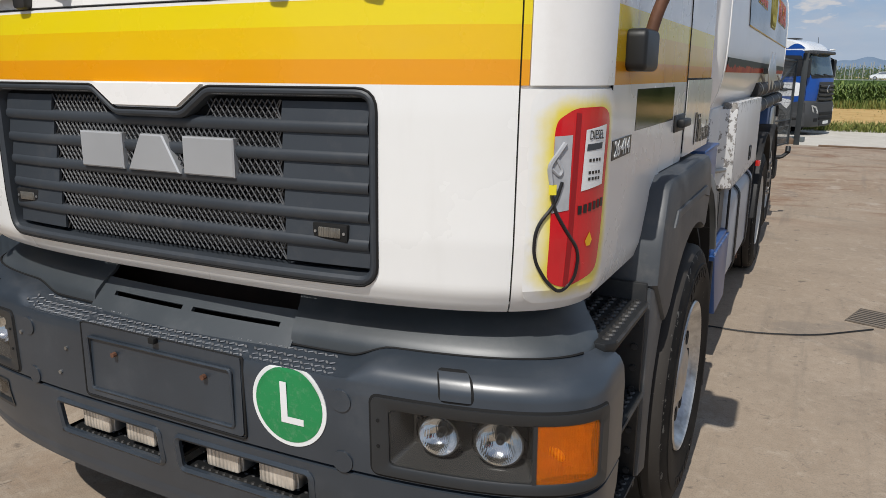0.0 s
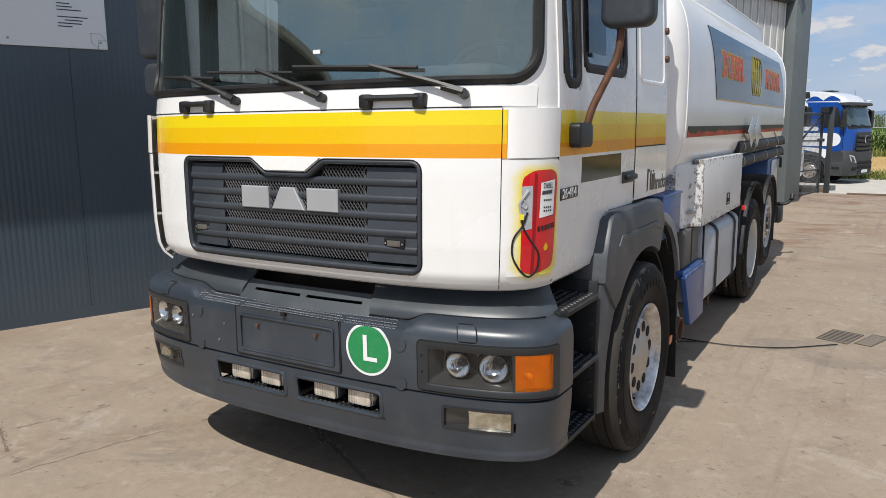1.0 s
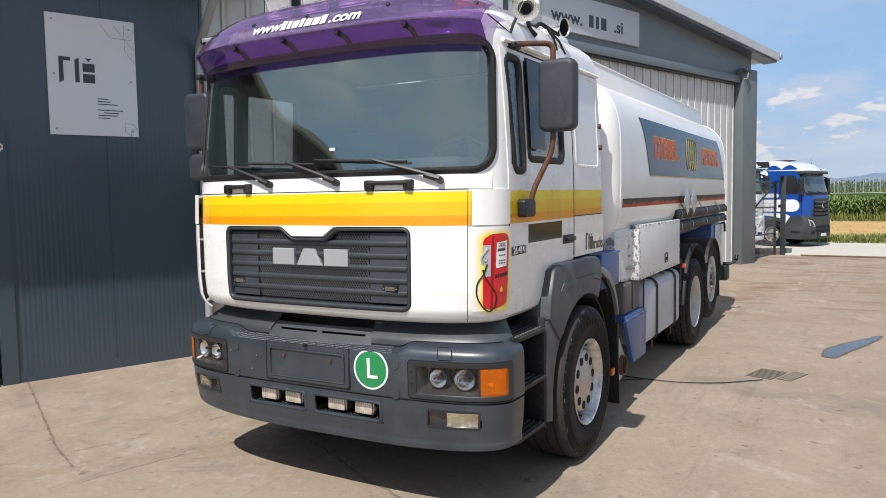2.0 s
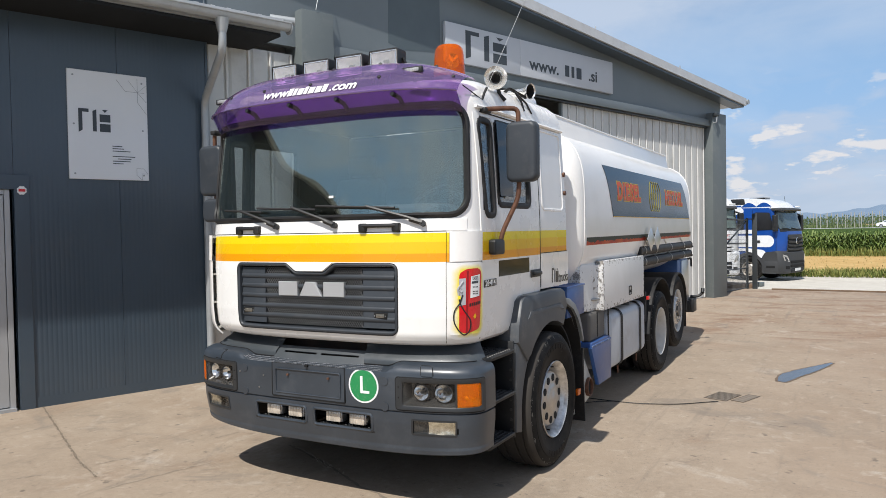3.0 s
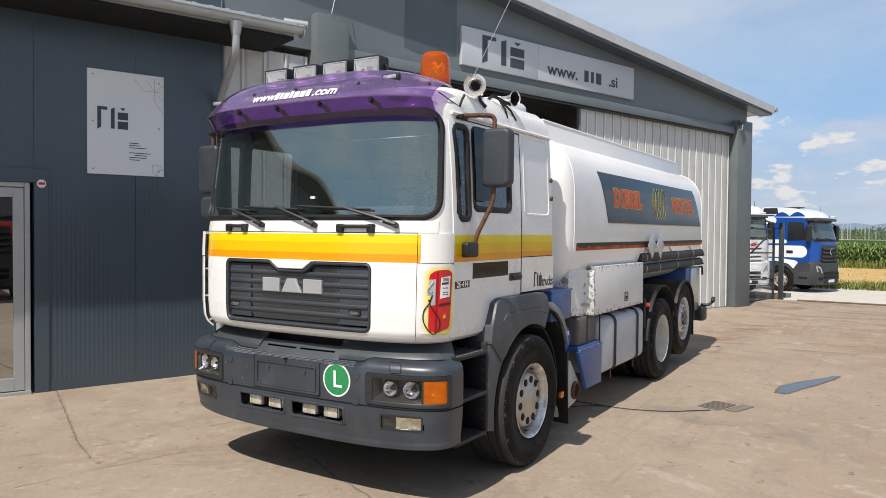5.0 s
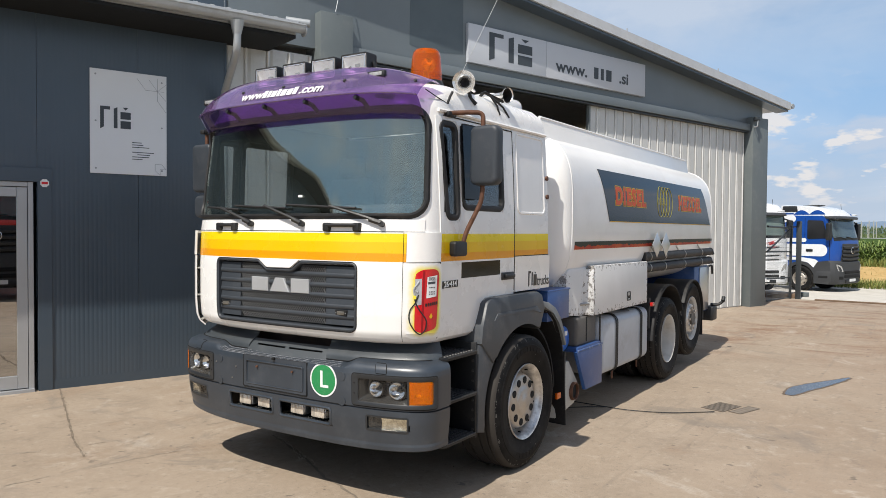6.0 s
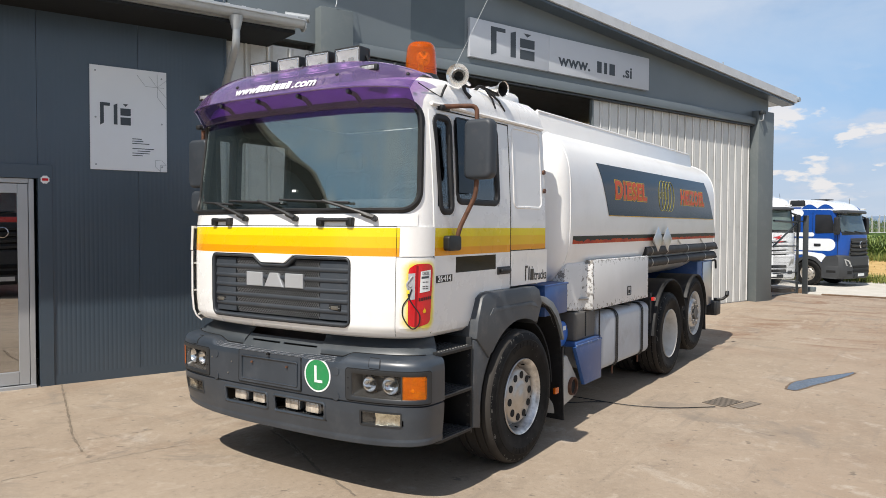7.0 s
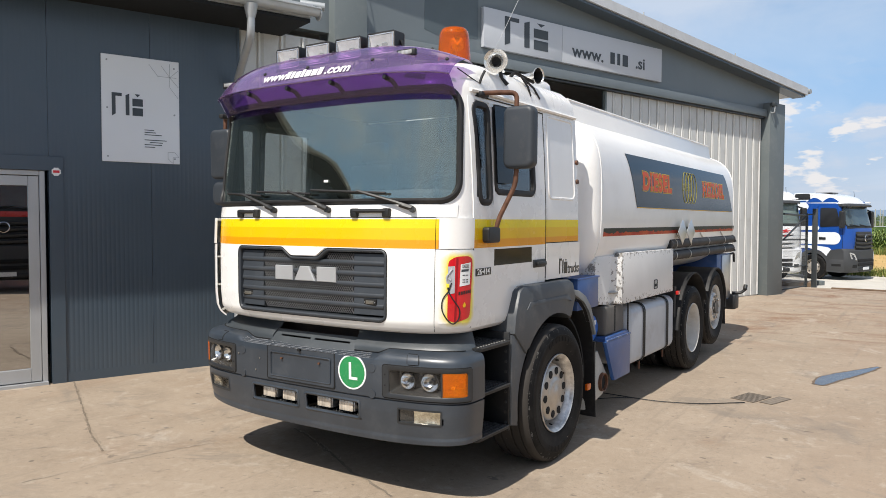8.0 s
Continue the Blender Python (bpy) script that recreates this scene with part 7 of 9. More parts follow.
for x in (-0.405, -0.105, 0.19, 0.485):
    lp = part("roof_lamp", pillow(bmesh.new(), x - 0.120, x + 0.120, 2.980, 3.136, 0.016, 0.398, 0.440, 0.014, lambda u, v, w: (u, w, v)), "black", truck, "rectangular black roof lamp with clear lens")
    part("lens_rim", moulding(bmesh.new(), lambda u, v, l: Vector((u, 0.330 - l, v)), [(rrect(x - 0.120, x + 0.120, 2.980, 3.136, 0.014), -0.085), (rrect(x - 0.120, x + 0.120, 2.980, 3.136, 0.014), 0.010), (rrect(x - 0.114, x + 0.114, 2.986, 3.130, 0.012), 0.012), (rrect(x - 0.113, x + 0.113, 2.987, 3.129, 0.012), -0.026)]), "black", lp)
    part("reflector", sheet(bmesh.new(), lambda u, v, l: Vector((x + u, 0.395 - 0.048 * (abs(u) / 0.109) ** 2 - 0.030 * (abs(v) / 0.067) ** 2 - l, 3.058 + v)), steps(-0.109, 0.109, 0.012), steps(-0.067, 0.067, 0.010)), "lampbowl", lp, "polished reflector")
    part("bulb_hood", box(bmesh.new(), x - 0.022, x + 0.022, 0.352, 0.372, 3.046, 3.070, 0.005, 1), "bezel", lp)
    ln = part("lens", sheet(bmesh.new(), lambda u, v, l: Vector((u, 0.322 - l - 0.004 * math.cos((u - x) * 14), v)), steps(x - 0.109, x + 0.109, 0.02), [2.991, 3.03, 3.08, 3.125]), "rooflens", lp, "clear lamp lens")
    ln.visible_shadow = False
    part("lens_bead", tube(bmesh.new(), [(u, 0.3185, v) for u, v in rrect(x - 0.103, x + 0.103, 2.997, 3.119, 0.010)], 0.0035, 5, True), "horn", lp)
    part("stalk", C((x, 0.39, 2.92), (x, 0.39, 2.99), 0.012, n=8), "black", lp)
    part("side_bracket", tube(bmesh.new(), [(x + 0.124, 0.385, 3.075), (x + 0.142, 0.40, 3.02), (x + 0.140, 0.41, 2.95)], 0.010, 6), "black", lp)
BX, BY = 0.645, 1.0
bc = part("beacon", lathe(bmesh.new(), [(2.92, 0.0), (2.92, 0.15), (2.96, 0.145), (3.02, 0.135), (3.035, 0.122), (3.035, 0.0)], 32, Matrix.Translation((BX, BY, 0)) @ pose(0, 0, 0, 0, -90, 0)), "black", truck, "amber rotating beacon on a black base")
part("dome", lathe(bmesh.new(), [(3.03, 0.124), (3.08, 0.122), (3.22, 0.112), (3.255, 0.104), (3.275, 0.085), (3.280, 0.0)], 36, Matrix.Translation((BX, BY, 0)) @ pose(0, 0, 0, 0, -90, 0)), "beacon", bc, "translucent amber dome")
part("reflector", lathe(bmesh.new(), [(0.0, 0.012), (0.012, 0.035), (0.045, 0.058), (0.047, 0.058), (0.010, 0.030), (-0.003, 0.0)], 24, Matrix.Translation((BX + 0.02, BY + 0.01, 3.15)) @ Vector((0.5, -0.85, 0.1)).to_track_quat("X", "Z").to_matrix().to_4x4()), "chrome", bc)
part("lamp_core", C((BX, BY, 3.03), (BX, BY, 3.16), 0.022, n=12), "silver", bc)
for (a, c, r, mt) in (((1.15, 0.74, 2.935), (0.90, 1.30, 2.985), 0.078, "chrome"), ((1.14, 1.42, 2.945), (0.74, 1.52, 2.985), 0.058, "black")):
    a, c = Vector(a), Vector(c)
    L = (c - a).length
    bm = lathe(bmesh.new(), [(0.012, r * (0.84 if mt == "chrome" else 0.93)), (0.0, r), (-0.004, r + 0.004), (0.01, r + 0.002), (0.03, r * 0.72), (0.08, r * 0.45), (0.18, r * 0.30), (L * 0.75, r * 0.18), (L, r * 0.16)], 32, Matrix.Translation(a) @ (c - a).to_track_quat("X", "Z").to_matrix().to_4x4())
    hn = part("air_horn", bm, "horn", truck, "chrome trumpet air horn")
    part("throat", lathe(bmesh.new(), [(0.11, 0.0), (0.11, r * 0.32), (0.05, r * 0.5), (0.025, r * 0.66), (0.006, r * 0.93)], 24, Matrix.Translation(a) @ (c - a).to_track_quat("X", "Z").to_matrix().to_4x4()), "horn" if mt == "chrome" else "hole", hn)
    part("throat_core", lathe(bmesh.new(), [(0.070, 0.0), (0.060, r * 0.30), (0.052, r * 0.42)], 20, Matrix.Translation(a) @ (c - a).to_track_quat("X", "Z").to_matrix().to_4x4()), "hole", hn)
    mid = a.lerp(c, 0.3)
    part("horn_foot", tube(bmesh.new(), [mid, mid + Vector((0.02, 0.02, -0.10)), mid + Vector((0.05, 0.05, -0.14))], 0.014, 6), "black", hn)
part("horn_saddle", tube(bmesh.new(), rounded([(1.00, 1.22, 2.915), (1.05, 1.20, 2.945), (1.08, 1.34, 2.915), (1.10, 1.42, 2.90)], 0.04), 0.016, 6, False, 0.7), "black", truck, "black horn bracket")
for dy in (0.0, 0.10):
    part("horn_stay", tube(bmesh.new(), [(1.08, 1.25, 2.92), (1.11, 1.30 + dy, 2.85), (1.12, 1.33 + dy * 1.5, 2.78)], 0.008, 6), "black", truck)
part("aerial", tube(bmesh.new(), [(1.135, 0.585, 2.80), (1.15, 0.60, 2.85), (1.42, 0.97, 3.77)], 0.0017, 6), "silver", truck, "thin pale roof aerial")
part("aerial_foot", tube(bmesh.new(), [(1.12, 0.575, 2.76), (1.135, 0.585, 2.81), (1.148, 0.598, 2.845)], 0.009, 8), "black", truck)
part("aerial_wire", tube(bmesh.new(), rounded([(1.08, 0.36, 2.83), (1.11, 0.45, 2.79), (1.12, 0.57, 2.76)], 0.05), 0.004, 5), "cable", truck)
part("roof_step", box(bmesh.new(), -0.95, 0.95, 1.55, 2.08, 2.80, 3.02, 0.06, 3), "paint", truck, "white roof fairing at the back of the cab")

# ---- mirrors ----
for sg in (1, -1):
    ax = lambda x: sg * x
    MX0, MX1 = (1.25, 1.475) if sg > 0 else (1.205, 1.455)
    y = 0.72 if sg > 0 else 0.50
    mr = part("mirror", pillow(bmesh.new(), MX0, MX1, 2.19, 2.605, 0.050, y - 0.065, y + 0.035, 0.030, lambda u, v, w: (ax(u + 0.006 * (v - 2.4)), w, v)), "grille", truck, "large black plastic rear-view mirror")
    part("mirror_glass", prism(bmesh.new(), [(ax(u), v) for u, v in rrect(MX0 + 0.02, MX1 - 0.02, 2.215, 2.58, 0.03)], y + 0.034, y + 0.040, "y"), "mirror", mr)
    arm = [(ax(1.15), y - 0.16, 2.690), (ax(1.25), y - 0.06, 2.700), (ax(1.325), y, 2.700), (ax(1.325), y, 2.18), (ax(1.315), y, 2.08), (ax(1.22), y - 0.05, 1.86), (ax(1.20), y - 0.06, 1.77)]
    part("mirror_arm", tube(bmesh.new(), rounded(arm, 0.06), 0.0165, 10), "rust", mr, "rusty brown mirror arm")
    part("arm_base", pillow(bmesh.new(), y - 0.19, y - 0.03, 1.695, 1.80, 0.022, 1.168, 1.225, 0.012, lambda u, v, w: (ax(w), u, v)), "black", mr, "black mirror arm foot")
    part("arm_bracket", box(bmesh.new(), ax(1.12), ax(1.17), y - 0.20, y - 0.10, 2.665, 2.70, 0.008), "black", mr)
    if sg < 0:
        part("wide_mirror", pillow(bmesh.new(), 1.20, 1.44, 1.97, 2.165, 0.055, y - 0.055, y + 0.03, 0.030, lambda u, v, w: (ax(u), w, v)), "grille", mr, "small wide-angle mirror")

# ---- wipers and grab handles ----
for (px, tip, l, r) in ((-0.30, (-0.655, 2.035), (-0.86, 2.045), (-0.44, 2.02)), (0.22, (-0.15, 2.045), (-0.49, 2.05), (0.06, 2.025)), (0.88, (0.48, 2.035), (0.06, 2.05), (0.69, 2.02))):
    a = on_front(px, 1.917, 0.022)
    t_ = on_front(tip[0], tip[1], 0.035)
    wp = part("wiper", tube(bmesh.new(), [a, a.lerp(t_, 0.25) + Vector((0, -0.012, 0.008)), t_], 0.011, 6), "black", truck, "black windscreen wiper")
    part("pivot", C(on_front(px, 1.912, 0.0), on_front(px, 1.912, 0.034), 0.020, n=12), "black", wp)
    part("spring_arm", tube(bmesh.new(), [a, a.lerp(t_, 0.22)], 0.019, 6), "black", wp)
    part("blade", tube(bmesh.new(), [on_front(l[0] + (r[0] - l[0]) * i / 6, l[1] + (r[1] - l[1]) * i / 6, 0.022) for i in range(7)], 0.009, 6), "rubber", wp)
for x0, x1 in ((-0.68, -0.49), (0.45, 0.70)):
    g0 = part("grab_handle", tube(bmesh.new(), [on_front(x0 + (x1 - x0) * i / 4, 1.902, 0.022) for i in range(5)], 0.013, 8), "black", truck, "black grab handle below the windscreen")
    for x in (x0, x1):
        p = on_front(x, 1.896, 0.0)
        part("foot", box(bmesh.new(), p.x - 0.028, p.x + 0.028, p.y - 0.030, p.y + 0.03, p.z - 0.034, p.z + 0.026, 0.012), "black", g0)

# ---- lettering and painted pump on the cab ----
for poly in ([(0.0, 0.0), (0.018, 0.012), (0.018, 0.11), (0.045, 0.11), (0.045, 0.128), (0.0, 0.128)], [(0.062, 0.008), (0.080, 0.008), (0.080, 0.12), (0.062, 0.11)], [(0.098, 0.004), (0.155, 0.004), (0.155, 0.098), (0.098, 0.098)], [(0.115, 0.118), (0.140, 0.118), (0.128, 0.104)]):
    part("logo_shape", disc_on(bmesh.new(), lambda u, v, l: CAB.side(1.74 + u, 1.412 + v, 0.011 + l), poly, 0.002), "ink", truck, smooth=0)
writing("lettering", "trucks", 0.118, "ink", truck, lambda u, v, l: CAB.side(2.022 + u, 1.450 + v, 0.0112 + l), depth=0.001, bold=0.0014, wide=0.78)
mp = part("model_plate", disc_on(bmesh.new(), lambda u, v, l: CAB.side(0.545 + u, 1.502 + v, 0.007 + l), [(-0.100, -0.025), (0.100, -0.022), (0.100, 0.027), (-0.100, 0.024)], 0.002), "ink", truck, "black model plate with white numerals", smooth=0)
writing("numerals", "26·414", 0.056, "white", mp, lambda u, v, l: CAB.side(0.545 + u, 1.502 + v, 0.0096 + l), depth=0.001, bold=0.001, wide=1.05)
SP0 = CAB.s_of_x(1.072)
PUMP_W, PUMP_Z0, PUMP_H = 0.235, 1.186, 0.405


def on_pump(u, v, l=0.0):
    return CAB.at(SP0 + u, PUMP_Z0 + v * 1.04, 0.0095 + l)


def lay(name, poly, mat, lift, parent, label=""):
    bm = bmesh.new()
    fine_ = []
    for a, c in zip(poly, poly[1:] + poly[:1]):
        n = max(1, int(math.hypot(c[0] - a[0], c[1] - a[1]) / 0.02))
        fine_ += [(a[0] + (c[0] - a[0]) * i / n, a[1] + (c[1] - a[1]) * i / n) for i in range(n)]
    # strips by height keep the plate on the curve
    vs_ = [bm.verts.new((u, v, 0)) for u, v in fine_]
    bm.faces.new(vs_)
    u0, u1 = min(p[0] for p in poly), max(p[0] for p in poly)
    for u in steps(u0, u1, 0.015)[1:-1]:
        bmesh.ops.bisect_plane(bm, geom=bm.verts[:] + bm.edges[:] + bm.faces[:], plane_co=(u, 0, 0), plane_no=(1, 0, 0))
    v0, v1 = min(p[1] for p in poly), max(p[1] for p in poly)
    for v in steps(v0, v1, 0.03)[1:-1]:
        bmesh.ops.bisect_plane(bm, geom=bm.verts[:] + bm.edges[:] + bm.faces[:], plane_co=(0, v, 0), plane_no=(0, 1, 0))
    for v in bm.verts:
        v.co = on_pump(v.co.x, v.co.y, lift)
    return part(name, bm, mat, parent, label, smooth=0)


PYA, PYB = on_pump(-0.035, 0.2).y, on_pump(PUMP_W + 0.002, 0.2).y
M["glow"] = glow_mat((PYA + PYB) / 2, (PYB - PYA) / 2)
glow = lay("painted_pump", rrect(-0.035, PUMP_W + 0.002, -0.032, PUMP_H + 0.045, 0.04), "glow", 0.0010, truck, "airbrushed red fuel pump picture with yellow glow")
lay("pump_body", round_poly([(0.022, 0.02), (0.07, 0.0), (0.185, 0.028), (0.205, 0.36), (0.20, 0.395), (0.165, 0.412), (0.07, 0.41), (0.028, 0.385), (0.022, 0.36)], 0.028, 4), "lred", 0.0022, glow)
lay("pump_side", [(0.022, 0.18), (0.066, 0.185), (0.066, 0.352), (0.022, 0.35)], "lsilver", 0.0034, glow)
lay("pump_shadow", [(0.066, 0.004), (0.080, 0.004), (0.088, 0.398), (0.074, 0.40)], "lred_dark", 0.0028, glow)
lay("pump_face", [(0.098, 0.225), (0.178, 0.235), (0.184, 0.372), (0.104, 0.362)], "white", 0.0034, glow)
lay("dial", [(0.108, 0.315), (0.165, 0.318), (0.167, 0.332), (0.110, 0.330)], "signdark", 0.0042, glow)
for v in (0.29, 0.262, 0.248):
    for i in range(4):
        lay("counter_bar", [(0.118 + 0.012 * i, v), (0.126 + 0.012 * i, v), (0.126 + 0.012 * i, v + 0.007), (0.118 + 0.012 * i, v + 0.007)], "ink", 0.0042, glow)
writing("lettering", "DIESEL", 0.030, "ink", glow, lambda u, v, l: on_pump(0.142 + u, 0.349 + v, 0.0044 + l), depth=0.0004, wide=0.62)
for i in range(6):
    lay("name_bar", [(0.092 + 0.017 * i, 0.172 + 0.002 * i), (0.104 + 0.017 * i, 0.172 + 0.002 * i), (0.104 + 0.017 * i, 0.192 + 0.002 * i), (0.092 + 0.017 * i, 0.192 + 0.002 * i)], "ink", 0.0034, glow)
lay("flame", [(0.128, 0.095), (0.142, 0.095), (0.148, 0.108), (0.137, 0.128), (0.122, 0.108)], "letter_gold", 0.0034, glow)
hose = rounded([on_pump(u, v, 0.0042) for u, v in ((0.020, 0.24), (0.028, 0.19), (0.060, 0.14), (0.105, 0.085), (0.098, 0.02), (0.06, -0.008), (0.022, 0.02), (-0.015, 0.08), (-0.012, 0.15), (0.03, 0.20), (0.045, 0.25))], 0.05, 6)
part("pump_hose", tube(bmesh.new(), hose, 0.0045, 6), "ink", glow)
part("pump_nozzle", tube(bmesh.new(), rounded([on_pump(u, v, 0.0042) for u, v in ((0.020, 0.245), (0.012, 0.285), (0.030, 0.31), (0.048, 0.335))], 0.02), 0.006, 6), "lsilver", glow)
part("nozzle_grip", tube(bmesh.new(), rounded([on_pump(u, v, 0.0042) for u, v in ((0.012, 0.285), (0.038, 0.262), (0.045, 0.275), (0.03, 0.30))], 0.01), 0.004, 6), "lsilver", glow)
lay("nozzle_collar", [(0.012, 0.222), (0.030, 0.222), (0.030, 0.245), (0.012, 0.245)], "lyellow", 0.0088, glow)

# ---- tank ----
TH, TV, TZ, TP = 1.172, 0.805, 1.985, 3.3
TVU, TPU = 0.868, 4.0  # the upper half is taller and squarer


def section(a):
    c, s = math.cos(a), math.sin(a)
    p, v = (TPU, TVU) if s > 0 else (TP, TV)
    return math.copysign(abs(c) ** (2 / p), c) * TH, math.copysign(abs(s) ** (2 / p), s) * v


RINGS = [(2.30, 0.04), (2.305, 0.25), (2.325, 0.5), (2.36, 0.70), (2.41, 0.84), (2.47, 0.93), (2.54, 0.98), (2.62, 1.0), (2.70, 1.0)] + [(2.70 + 0.4 * i, 1.0) for i in range(1, 14)] + [(7.96, 1.0), (8.02, 0.98), (8.08, 0.93), (8.13, 0.84), (8.17, 0.70), (8.195, 0.5), (8.21, 0.25), (8.215, 0.04)]
bm = bmesh.new()
rows = []
NS = 96
for y, k in RINGS:
    rows.append([bm.verts.new((x * k, y, TZ + z * k)) for x, z in [section(2 * math.pi * (i + 0.5) / NS) for i in range(NS)]])
for a, c in zip(rows, rows[1:]):
    for i in range(NS):
        bm.faces.new((a[i], a[(i + 1) % NS], c[(i + 1) % NS], c[i]))
bm.faces.new(rows[0])
bm.faces.new(rows[-1])
tank = part("tank", bm, "tank", truck, "white steel tank of rounded box section")


def on_tank(y, z, l=0.0):
    p, v = (TPU, TVU) if z > TZ else (TP, TV)
    x = TH * max(0.0, 1 - (abs(z - TZ) / v) ** p) ** (1 / p)
    return Vector((x + l, y, z))


for y in (2.645, 7.94):
    part("weld_seam", tube(bmesh.new(), [(x, y, TZ + z) for x, z in [section(2 * math.pi * (i + 0.5) / NS) for i in range(NS)]], 0.006, 5, True), "tank", tank)
for sg in (1, -1):
    bm = prism(bmesh.new(), [(sg * 0.945, 2.66), (sg * 0.915, 2.66), (sg * 0.872, 2.94), (sg * 0.897, 2.94)], 2.50, 7.52, "y", 0.006)
    part("coaming", bm, "tank", tank, "white coaming along the tank's top")
    part("coaming_lip", tube(bmesh.new(), [(sg * 0.890, 2.51, 2.937), (sg * 0.890, 7.51, 2.937)], 0.014, 8), "tank", tank)
part("coaming_end", B(-0.885, 0.885, 7.46, 7.52, 2.66, 2.90, 0.01), "tank", tank)
for y in (3.4, 5.0, 6.6):
    part("manhole", C((0, y, 2.82), (0, y, 2.90), 0.26, n=24), "alu", tank)
bm = sheet(bmesh.new(), lambda y, z, l: on_tank(y, z, 0.004 + l), steps(2.72, 8.0, 0.1), steps(1.70, 1.775, 0.025), thick=0.003)
part("flame_strip", bm, "flame", tank, "dark strip with red flame pattern")
bm = bmesh.new()
bq = lambda q, r: (3.34 + 0.27 * (1 - r) + q * (4.09 + 0.15 * (1 - r)), 1.975 + 0.53 * r)
bm = sheet(bmesh.new(), lambda q, r, l: on_tank(*bq(q, r), 0.005 + l), steps(0, 1, 0.05), steps(0, 1, 0.125), thick=0.004)
board = part("tank_board", bm, "board", tank, "glossy dark blue advertising panel")
part("board_edge", sheet(bmesh.new(), lambda q, r, l: on_tank(*bq(q, r * 0.012), 0.0065 + l), steps(0, 1, 0.05), [0, 1], thick=0.002), "letter_gold", board)
for word, y, wd in (("DIESEL", 4.27, 1.20), ("HEIZOEL", 6.72, 1.14)):
    for mat, b_, lift in (("letter_gold", 0.022, 0.0062), ("ink", 0.014, 0.0070), ("letter_red", 0.010, 0.0078)):
        writing("lettering", word, 0.25, mat, board, lambda u, v, l: on_tank(y + u, 2.245 + v, lift + l), "red lettering with gold outline", depth=0.0006, bold=b_, wide=wd * (1.0 if word == "DIESEL" else 0.92), gap=1.16)
for i in range(4):
    yc = 5.36 + 0.12 * i
    part("painted_ring", tube(bmesh.new(), [on_tank(yc + 0.13 * math.cos(t), 2.245 + 0.185 * math.sin(t), 0.006) for t in [2 * math.pi * k / 36 for k in range(36)]], 0.0045, 4, True), "ringgold", board, smooth=0)
for i, word in enumerate("OEL"):
    writing("ring_letter", word, 0.12, "ringgold", board, lambda u, v, l: on_tank(5.28 + 0.125 * i + u, 2.245 + v, 0.006 + l), depth=0.0006, bold=0.004, wide=0.9)
for y in (5.07, 5.43):
    dp = part("placard", prism(bmesh.new(), [(0.155, 0), (0, 0.15), (-0.155, 0), (0, -0.15)], -0.003, 0.003, "x", 0.001), "alu", truck, "blank silver diamond placard", m=Matrix.Translation((1.225, y, 1.715)) @ pose(0, 0, 0, 0, 0, -3))
    part("placard_bracket", B(-0.05, -0.003, -0.02, 0.02, -0.02, 0.02), "black", dp)
for z, y1 in ((1.575, 8.02), (1.44, 7.97)):
    hz = part("hose_tube", C((1.13, 4.83, z), (1.13, y1, z), 0.056, n=24), "mudblack", truck, "dark grey hose storage tube")
    for y in (5.0, 5.6, 6.5, 7.4):
        part("clamp", lathe(bmesh.new(), [(-0.012, 0.0585), (-0.012, 0.062), (0.012, 0.062), (0.012, 0.0585)], 24, Matrix.Translation((1.13, y, z)) @ pose(0, 0, 0, 0, 0, 90)), "worn", hz)
    part("end_cap", C((1.13, y1, z), (1.13, y1 + 0.03, z), 0.060, n=24), "black", hz)
    part("tap", tube(bmesh.new(), rounded([(1.13, y1 + 0.02, z), (1.15, y1 + 0.10, z), (1.17, y1 + 0.10, z - 0.05)], 0.03), 0.022, 8), "black", hz)
for y in (5.05, 6.1, 7.2):
    part("hook", tube(bmesh.new(), rounded([(1.10, y, 1.68), (1.16, y, 1.70), (1.18, y + 0.05, 1.64)], 0.03), 0.012, 6), "greybox", truck)
# tank feet and front saddle plates
for y in (2.55, 4.2, 5.9, 7.4):
    bm = prism(bmesh.new(), [(-0.95, 1.50), (0.95, 1.50), (0.55, 1.02), (-0.55, 1.02)], y, y + 0.08, "y", 0.006)
    part("tank_saddle", bm, "tank", truck, "white tank saddle plate")
part("saddle_side", prism(bmesh.new(), [(2.60, 1.10), (2.60, 1.62), (3.00, 1.55), (4.85, 1.48), (5.1, 1.30), (4.6, 1.05)], 0.78, 0.80, "x", 0.003), "tank", truck)
for y in (3.45, 3.75):
    # black discs stand in for the shaded vent openings
    part("vent_hole", C((0.80, y, 1.62), (0.815, y, 1.62), 0.07, n=20), "hole", truck)
part("saddle_wing", prism(bmesh.new(), [(3.42, 1.50), (4.62, 1.50), (4.40, 1.60), (4.05, 1.66), (3.46, 1.62)], 1.00, 1.012, "x", 0.003), "tank", truck, "white folded plate under the tank")
# solid black box drawn in place of the shaded gap under the tank
part("saddle_gap_shade", box(bmesh.new(), 0.80, 0.96, 2.96, 3.40, 1.46, 1.60, 0.01), "hole", truck)
for y, z in ((2.46, 1.60), (2.58, 1.53), (3.10, 1.56)):
    part("stay_bracket", prism(bmesh.new(), [(y, z), (y + 0.09, z + 0.02), (y + 0.08, z - 0.10), (y + 0.01, z - 0.06)], 0.93, 1.02, "x", 0.004), "tank", truck)
part("pump_pipe", tube(bmesh.new(), rounded([(0.98, 2.40, 1.66), (1.03, 2.36, 1.55), (1.02, 2.38, 1.50)], 0.03), 0.012, 6), "greybox", truck)

